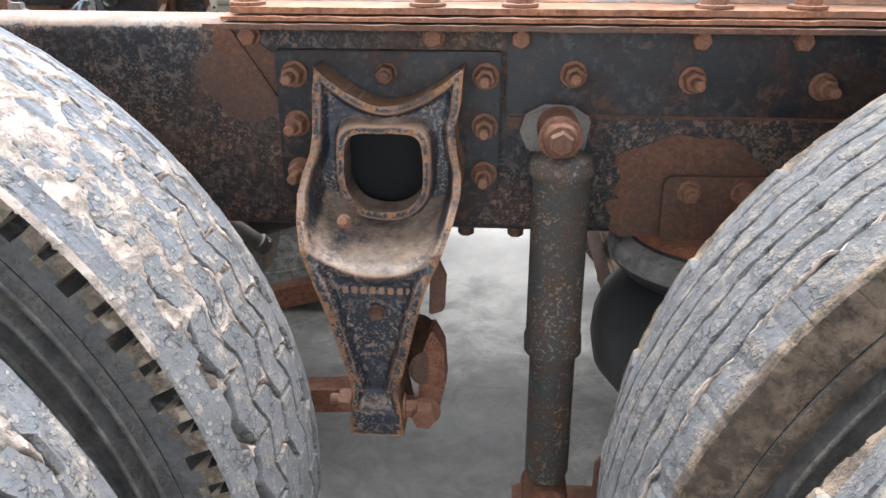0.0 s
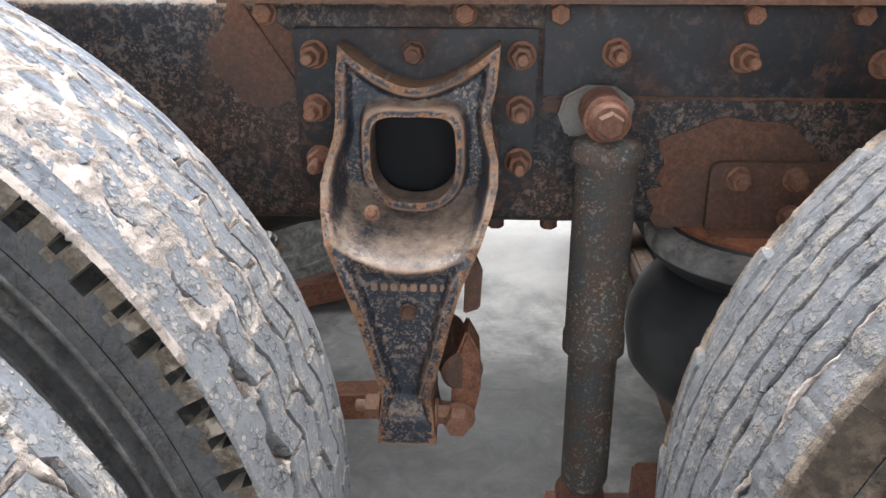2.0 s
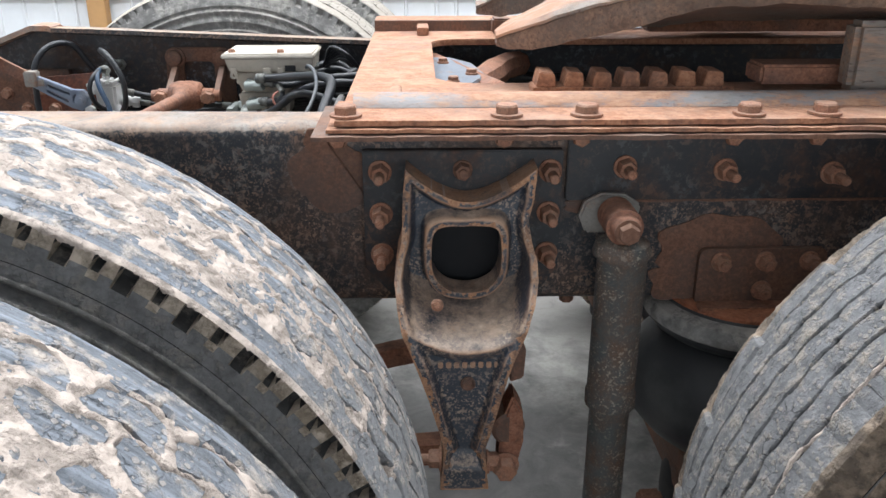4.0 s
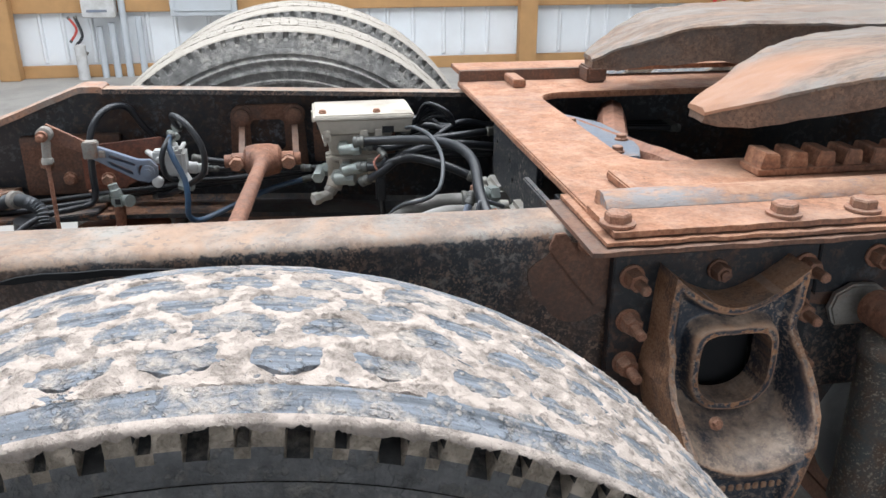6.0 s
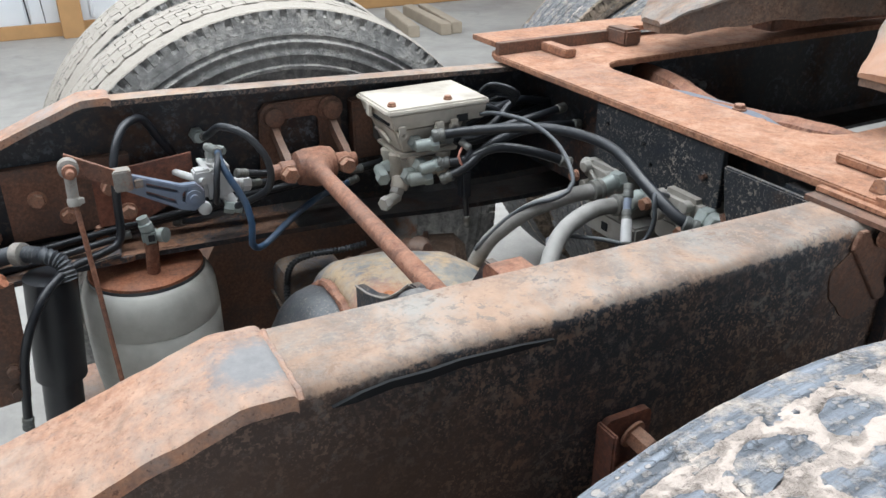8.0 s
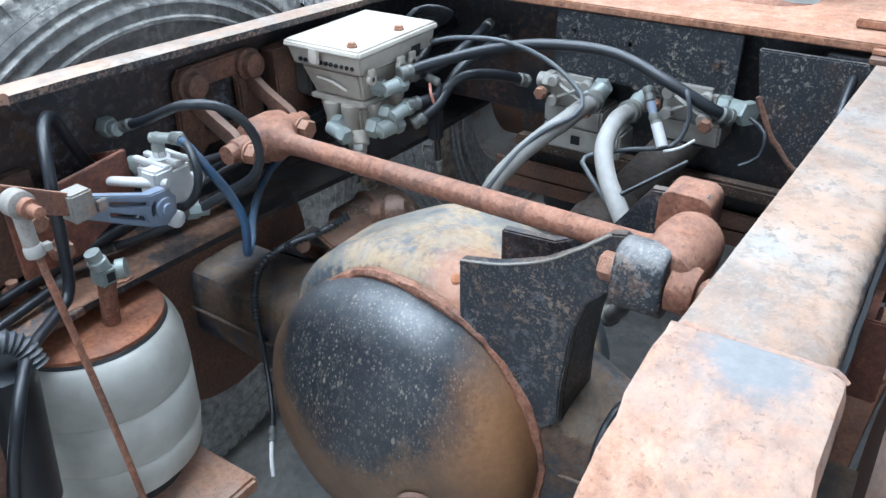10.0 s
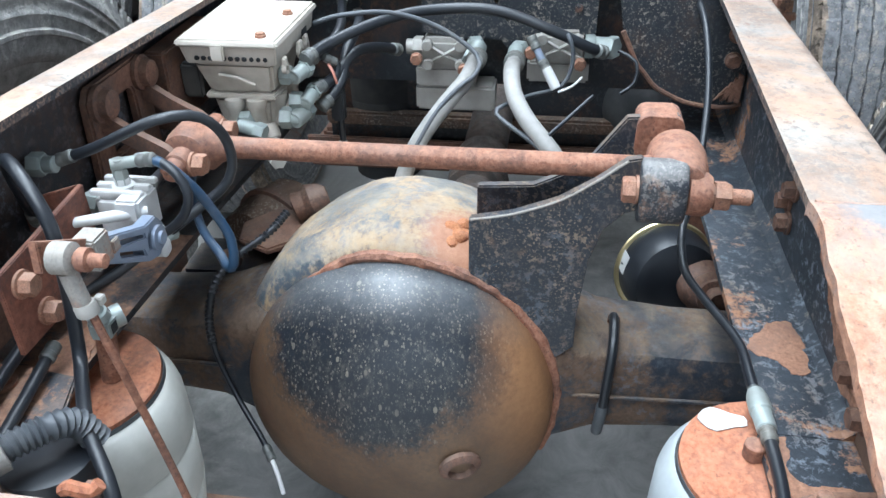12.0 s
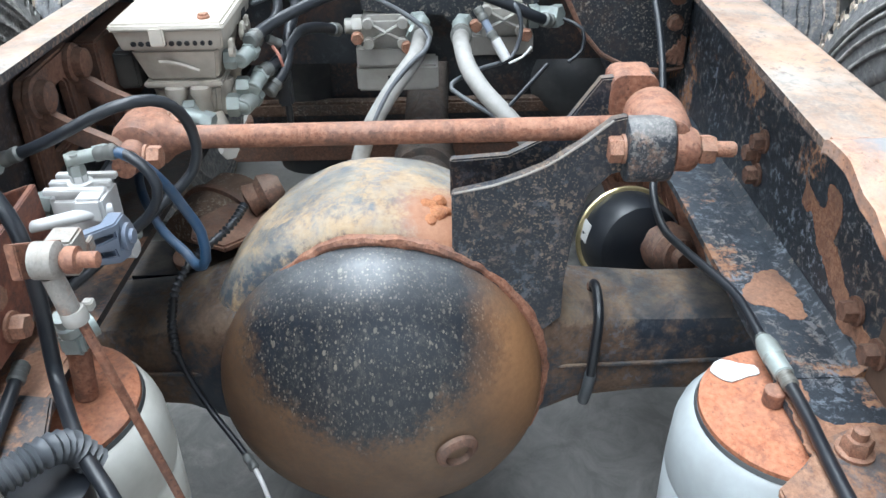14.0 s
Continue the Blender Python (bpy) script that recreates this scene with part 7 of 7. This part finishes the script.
for k in range(3):
    part("rib", box(-0.860 + 0.016 * k, -0.852 + 0.016 * k, 0.277, 0.335, 0.818, 0.824, 0.001), WHITE_PLASTIC, hv)
part("neck", lathe([(0, 0.012), (0.008, 0.012), (0.009, 0.008), (0.016, 0.008)], (-0.842, 0.305, 0.816), (0, 0, 1), 16), WHITE_PLASTIC, hv)
part("side_port", lathe([(0, 0.012), (0.016, 0.012), (0.018, 0.0095), (0.030, 0.0095)], (-0.818, 0.315, 0.777), (1, 0.1, -0.15), 16), WHITE_PLASTIC, hv)
part("nut", hexagon((-0.795, 0.318, 0.773), (1, 0.1, -0.15), 0.022, 0.014), WHITE_PLASTIC, hv)
part("lower_port", lathe([(0, 0.011), (0.018, 0.011), (0.02, 0.008), (0.03, 0.008)], (-0.828, 0.296, 0.770), (0.45, -0.1, -0.9), 16), WHITE_PLASTIC, hv)
fitting(hv, (-0.833, 0.288, 0.752), (0.8, -0.3, -0.2), None, 0.009)
part("pivot_nut", lathe([(0, 0.006), (0.003, 0.0105), (0.013, 0.0105), (0.016, 0.006)], (-0.869, 0.270, 0.766), (0, -1, 0), 16), WHITE_PLASTIC, hv)
fitting(hv, (-0.842, 0.305, 0.826), (0, 0, 1), (0.5, -0.9, 0.0), 0.0068)
wallfit = thing("hose_fitting", "grey-green hose fitting on the inside of the rail", "fitting")
fitting(wallfit, (-0.842, 0.403, 0.842), (0, -1, 0.05), None, 0.011)
fitting(hv, (-0.845, 0.335, 0.80), (0, 1, 0.2), None, 0.010)
# lever: a frame with ribs and two long openings
lever = part("lever", prism([(-0.985, 0.846), (-0.985, 0.820), (-0.905, 0.772), (-0.885, 0.766), (-0.868, 0.776), (-0.866, 0.796), (-0.878, 0.810), (-0.90, 0.811)],
                            [[(-0.950, 0.824), (-0.905, 0.804), (-0.905, 0.800), (-0.950, 0.818)], [(-0.952, 0.812), (-0.912, 0.790), (-0.910, 0.783), (-0.952, 0.806)], [(-0.900, 0.797), (-0.893, 0.803), (-0.897, 0.783), (-0.902, 0.785)]], "y", 0.256, 0.271, 0.0015), LINK_BLUE, hv, "blue-grey plastic lever arm")
part("pivot", lathe([(0, 0.013), (0.004, 0.013), (0.0045, 0.007), (0.008, 0.007)], (-0.884, 0.2565, 0.788), (0, -1, 0), 18), LINK_BLUE, lever)
part("clip", box(-0.994, -0.968, 0.251, 0.275, 0.818, 0.850, 0.002), STEEL_GREY, lever, "bright steel clip")
part("clip_tab", box(-0.966, -0.954, 0.2515, 0.2555, 0.820, 0.833, 0.001), STEEL_GREY, lever, "bright steel clip tab")
part("strap", prism([(-1.052, 0.886), (-1.056, 0.858), (-0.985, 0.822), (-0.985, 0.848)], [], "y", 0.259, 0.267, 0.001), RUST, hv, "rusty steel lever strap")
link = thing("lever_link", "thin rusty link rod with a rubber ball end", "link rod")
part("ball_end", lathe([(-0.011, 0.008), (-0.008, 0.0138), (0.008, 0.0138), (0.011, 0.008)], (-1.050, 0.241, 0.871), (0, 1, 0), 24), STEEL_GREY, link)
part("ball_stud", lathe([(0, 0.006), (0.004, 0.010), (0.012, 0.010), (0.013, 0.006), (0.026, 0.006), (0.027, 0.004)], (-1.050, 0.231, 0.871), (0, -1, 0), 14), RUST, link)
part("sleeve", tube([(-1.050, 0.241, 0.858), (-1.051, 0.238, 0.842), (-1.052, 0.234, 0.818)], 0.0078, 14), STEEL_GREY, link)
part("clamp", lathe([(0, 0.0086), (0.003, 0.0096), (0.010, 0.0096), (0.012, 0.0086)], (-1.0515, 0.2345, 0.829), (0, -0.15, -1), 18), VALVE, link, "pale hose clamp")
part("clamp_screw", box(-1.046, -1.038, 0.222, 0.230, 0.822, 0.830, 0.001), VALVE, link)
part("rod", tube([(-1.051, 0.232, 0.826), (-1.046, 0.212, 0.70), (-1.043, 0.197, 0.60), (-1.040, 0.186, 0.50), (-1.039, 0.182, 0.44)], 0.0038, 10), RUST, link)
part("foot", rough_up(tube([(-1.0395, 0.184, 0.455), (-1.039, 0.186, 0.425), (-1.04, 0.188, 0.397)], 0.008, 10), 0.0008), SLEEVE, link)
SEAT_Y = 0.185
lone("axle_seat", rough_up(box(-1.11, -0.878, SEAT_Y, 0.50, 0.372, 0.398, 0.005), 0.0015), FRAME_RUST, "steel seat plate under the air spring, rust and blue-grey paint", "plate")
lone("axle_seat", rough_up(box(-1.06, -0.91, -0.43, -0.27, 0.36, 0.385, 0.006), 0.002), RUST_DARK, "rusty steel seat plate under the air spring", "plate")
lone("stem", rod((-0.957, 0.300, 0.656), (-0.953, 0.296, 0.712), 0.0105, 14), RUST, "rusty air spring stem", "stem")
el = thing("elbow_fitting", "grey-green elbow fitting on the air spring stem", "fitting")
part("block", rough_up(box(-0.966, -0.942, 0.284, 0.306, 0.711, 0.735, 0.004), 0.0005), FITTING, el)
part("socket", box(-0.958, -0.948, 0.2832, 0.2848, 0.717, 0.728, 0.0), BAG_RUBBER, el, "dark square socket")
part("collar", lathe([(0, 0.011), (0.010, 0.011), (0.012, 0.009), (0.022, 0.009)], (-0.956, 0.295, 0.734), (-0.25, 0.05, 1), 18), FITTING, el)
part("disc", lathe([(-0.005, 0.012), (0.005, 0.012)], (-0.934, 0.290, 0.722), (0.7, -0.7, 0.1), 20), FITTING, el)

hose([(-0.835, 0.375, 0.845), (-0.835, 0.33, 0.862), (-0.828, 0.26, 0.893), (-0.80, 0.225, 0.885), (-0.775, 0.212, 0.845), (-0.775, 0.218, 0.80), (-0.80, 0.26, 0.765), (-0.86, 0.33, 0.72), (-0.9, 0.38, 0.70)], 0.0058, "black air line looping off the rail", HOSE)
hose([(-0.834, 0.285, 0.849), (-0.838, 0.262, 0.851), (-0.838, 0.244, 0.838), (-0.828, 0.231, 0.812), (-0.814, 0.224, 0.78), (-0.810, 0.212, 0.745), (-0.813, 0.212, 0.713), (-0.800, 0.226, 0.696), (-0.775, 0.245, 0.697), (-0.73, 0.285, 0.705), (-0.66, 0.325, 0.722), (-0.58, 0.345, 0.735)], 0.0056, "blue air line curling below the valve", HOSE_BLUE)
hose([(-0.832, 0.286, 0.847), (-0.836, 0.266, 0.852), (-0.844, 0.243, 0.842), (-0.851, 0.230, 0.822), (-0.852, 0.238, 0.798), (-0.850, 0.261, 0.775), (-0.835, 0.30, 0.755), (-0.78, 0.35, 0.74), (-0.68, 0.37, 0.735)], 0.0052, "black air line from the height valve", HOSE)
hose([(-0.87, 0.395, 0.79), (-0.905, 0.378, 0.85), (-0.929, 0.362, 0.892), (-0.962, 0.325, 0.893), (-0.985, 0.294, 0.857), (-0.992, 0.292, 0.79), (-0.998, 0.296, 0.725), (-1.03, 0.278, 0.716), (-1.082, 0.245, 0.714), (-1.125, 0.207, 0.689), (-1.16, 0.19, 0.62), (-1.18, 0.19, 0.5)], 0.0066, "black air line arching off the rail, then down", HOSE)
hose([(-0.78, 0.32, 0.771), (-0.74, 0.33, 0.765), (-0.66, 0.34, 0.76), (-0.58, 0.32, 0.762)], 0.005, "thin black air line along the rail", HOSE)
hose([(-0.805, 0.30, 0.80), (-0.74, 0.32, 0.782), (-0.66, 0.33, 0.768), (-0.58, 0.32, 0.762)], 0.006, "black air line along the rail", HOSE)
for i in range(2):
    z = 0.697 + 0.010 * i
    hose([(-1.15, 0.36 - 0.012 * i, z), (-0.95, 0.375 - 0.01 * i, z + 0.012), (-0.75, 0.37 - 0.012 * (i % 2), z + 0.03), (-0.55, 0.36 - 0.014 * i, z + 0.05), (-0.35, 0.33, z + 0.075), (-0.15, 0.32, z + 0.08)], 0.0062, "black air line laid along the lower flange", HOSE)
hose([(-0.62, 0.215, 0.668), (-0.661, 0.229, 0.659), (-0.705, 0.262, 0.645), (-0.735, 0.281, 0.623), (-0.743, 0.294, 0.575), (-0.743, 0.297, 0.53)], 0.0064, "black corrugated cable sleeve on the axle", HOSE, "cable", 0.0026, 0.0034)
hose([(-0.743, 0.297, 0.535), (-0.746, 0.290, 0.50), (-0.768, 0.262, 0.455), (-0.806, 0.222, 0.428), (-0.824, 0.207, 0.421)], 0.0040, "thin black sensor cable hanging behind the axle", HOSE, "cable")
hose([(-0.820, 0.210, 0.424), (-0.834, 0.199, 0.418)], 0.0050, "pale crimp sleeve on the end of the sensor cable", WHITE_PLASTIC, "crimp", step=0.004)
hose([(-0.834, 0.199, 0.418), (-0.848, 0.188, 0.404), (-0.856, 0.181, 0.380)], 0.003, "bared pale end of a cable", WHITE_PLASTIC, "cable")
hose([(-1.30, 0.35, 0.66), (-1.20, 0.335, 0.705), (-1.15, 0.30, 0.732), (-1.107, 0.267, 0.735), (-1.085, 0.252, 0.724), (-1.08, 0.24, 0.70)], 0.0135, "dark grey corrugated cable sleeve at the rail", SLEEVE, "cable", 0.0032, 0.0030)
lone("sleeve_clamp", lathe([(-0.008, 0.0145), (-0.007, 0.0175), (0.007, 0.0175), (0.008, 0.0145)], (-1.138, 0.290, 0.735), (0.7, -0.6, 0.1), 24), STEEL_GREY, "pale steel clamp round the corrugated sleeve", "clamp")
hose([(-1.25, 0.30, 0.70), (-1.1, 0.32, 0.705), (-0.98, 0.335, 0.715)], 0.006, "black wire across the rail end", HOSE, "cable")

tail = thing("end_bracket", "tan rusty end bracket across the tail of the rail", "bracket")
bm = bmesh.new()
rings(bm, [[(-1.162, y, z), (-1.36, y, z), (-1.36, y, z - 0.01), (-1.162, y, z - 0.01)] if k == 0 else [(-1.162 - 0.04 * k, y, z), (-1.36, y, z), (-1.36, y, z - 0.01), (-1.162 - 0.04 * k, y, z - 0.01)] for y, z, k in ((0.402, 0.727, 0.0), (0.30, 0.742, 0.35), (0.20, 0.757, 0.7), (0.13, 0.767, 1.0))])
part("plate", rough_up(bm, 0.0012, 20), FRAME_RUST, tail)
part("hanging_plate", rough_up(prism([(-1.150, 0.735), (-1.158, 0.600), (-1.166, 0.545), (-1.24, 0.540), (-1.30, 0.60), (-1.30, 0.735)], [], "y", 0.196, 0.204, 0.002), 0.0012), RUST_DARK, tail, "rusty hanging plate")
for x, z in ((-1.178, 0.60), (-1.180, 0.565)):
    bolt(tail, (x, 0.196, z), (0, -1, 0), 0.016, 0.009, 0.0, 0.011, RUST_DARK)
part("clip", rough_up(tube([(-1.163, 0.215, 0.735), (-1.168, 0.205, 0.745), (-1.165, 0.192, 0.738), (-1.160, 0.186, 0.742)], 0.006, 8), 0.0015, 60), CAP_RUST, tail, "bent rusty clip")
# bolts along the inner side of the near web
for x, z in ((-0.633, 0.704), (-0.634, 0.750), (-0.617, 0.727), (-0.913, 0.703), (-0.963, 0.691)):
    lone("rail_bolt", bolt_mesh((x, -0.4355, z), (0, 1, 0), 0.020, 0.013, 0.0, 0.015), RUST_DARK, "rusty hex bolt head in the rail web", "bolt", "rail web bolts")
wires = thing("loose_wire", "pale frayed wire ends below the axle cover", "wire")
part("wire", tube([(-0.82, 0.03, 0.31), (-0.84, 0.0, 0.318), (-0.83, -0.04, 0.325), (-0.82, -0.07, 0.33)], 0.003, 6), WHITE_PLASTIC, wires)

# ---------------------------------------------------------------- along the far wall
panel = thing("meter_box", "white electric meter box on the wall girt", "meter box")
part("box", box(-2.36, -2.10, WY - 0.17, WY - 0.052, 0.50, 0.95, 0.01), WHITE_PLASTIC, panel)
part("strip", box(-2.32, -2.16, WY - 0.176, WY - 0.171, 0.545, 0.565, 0), LINK_BLUE, panel, "small blue label")
enc = thing("breaker_panel", "grey steel breaker panel on the wall girt", "breaker panel")
part("box", box(-1.66, -1.12, WY - 0.18, WY - 0.052, 0.50, 1.3, 0.008), ENCLOSURE, enc)
part("door", box(-1.62, -1.16, WY - 0.19, WY - 0.182, 0.54, 1.26, 0.004), ENCLOSURE, enc)
for x, z in ((-2.06, 0.75), (-1.94, 0.5), (-2.16, 0.45), (-2.26, 0.42)):
    lone("conduit", tube([(x, WY - 0.08, 0.0), (x, WY - 0.08, z * 0.5), (x, WY - 0.08, z)], 0.028, 12, None, 0.1), ENCLOSURE, "grey plastic conduit rising from the floor", "conduit", "conduits")
lone("pipe_guard", lathe([(0, 0.045), (0.28, 0.045), (0.285, 0.035)], (-2.42, WY - 0.15, 0.0), (0, 0, 1), 20), WHITE_PLASTIC, "white plastic pipe stub standing on the floor", "pipe")
for a, b, c, d in ((-0.05, 0.0, HOSE, 0.006), (0.06, 0.03, HOSE, 0.004)):
    hose([(-0.95 + a, WY - 0.03, 0.53), (-0.93 + a, WY - 0.04, 0.3), (-0.92 + a, WY - 0.03, 0.11)], d, "thin cable down the wall", c, "cable")
hose([(-2.45, WY - 0.04, 0.5), (-2.4, WY - 0.1, 0.35), (-2.47, WY - 0.1, 0.25), (-2.38, WY - 0.08, 0.2)], 0.012, "tangled dark cable by the meter", HOSE, "cable")
hose([(-2.5, WY - 0.06, 0.5), (-2.44, WY - 0.09, 0.4), (-2.5, WY - 0.1, 0.3)], 0.01, "red cable by the meter", RED_PLASTIC, "cable")
for x0, y0, x1, y1, w in ((1.62, 4.70, 1.80, 5.55, 0.09), (1.88, 4.66, 2.0, 5.62, 0.09), (1.98, 4.68, 2.14, 5.60, 0.09), (1.22, 4.6, 1.36, 5.25, 0.12)):
    a = Vector((x0, y0, 0))
    L = (Vector((x1, y1, 0)) - a).length
    m = Matrix.Translation(a) @ Matrix.Rotation(math.atan2(y1 - y0, x1 - x0), 4, "Z")
    lone("timber_block", rough_up(box(0, L, -w / 2, w / 2, 0.0, 0.085, 0.006, m=m), 0.002, 12), TIMBER_GREY, "weathered timber block lying on the floor", "timber", "timber blocks")
for x, mat, lab in ((3.25, RED_PLASTIC, "red"), (3.34, RED_PLASTIC, "red"), (3.9, TIMBER, "orange"), (4.2, HOSE, "black"), (5.2, HOSE, "dark green"), (5.35, YELLOW, "yellow")):
    lone("tool_handle", rod((x, WY - 0.10, 0.0), (x - 0.06, WY - 0.06, 1.4), 0.018, 10), mat, lab + " tool handle leaning on the wall", "tool handle", "tool handles")
lone("cabinet", box(5.6, 6.6, WY - 0.6, WY - 0.2, 0.0, 1.1, 0.01), FRAME_BLACK, "dark green steel cabinet against the wall", "cabinet")
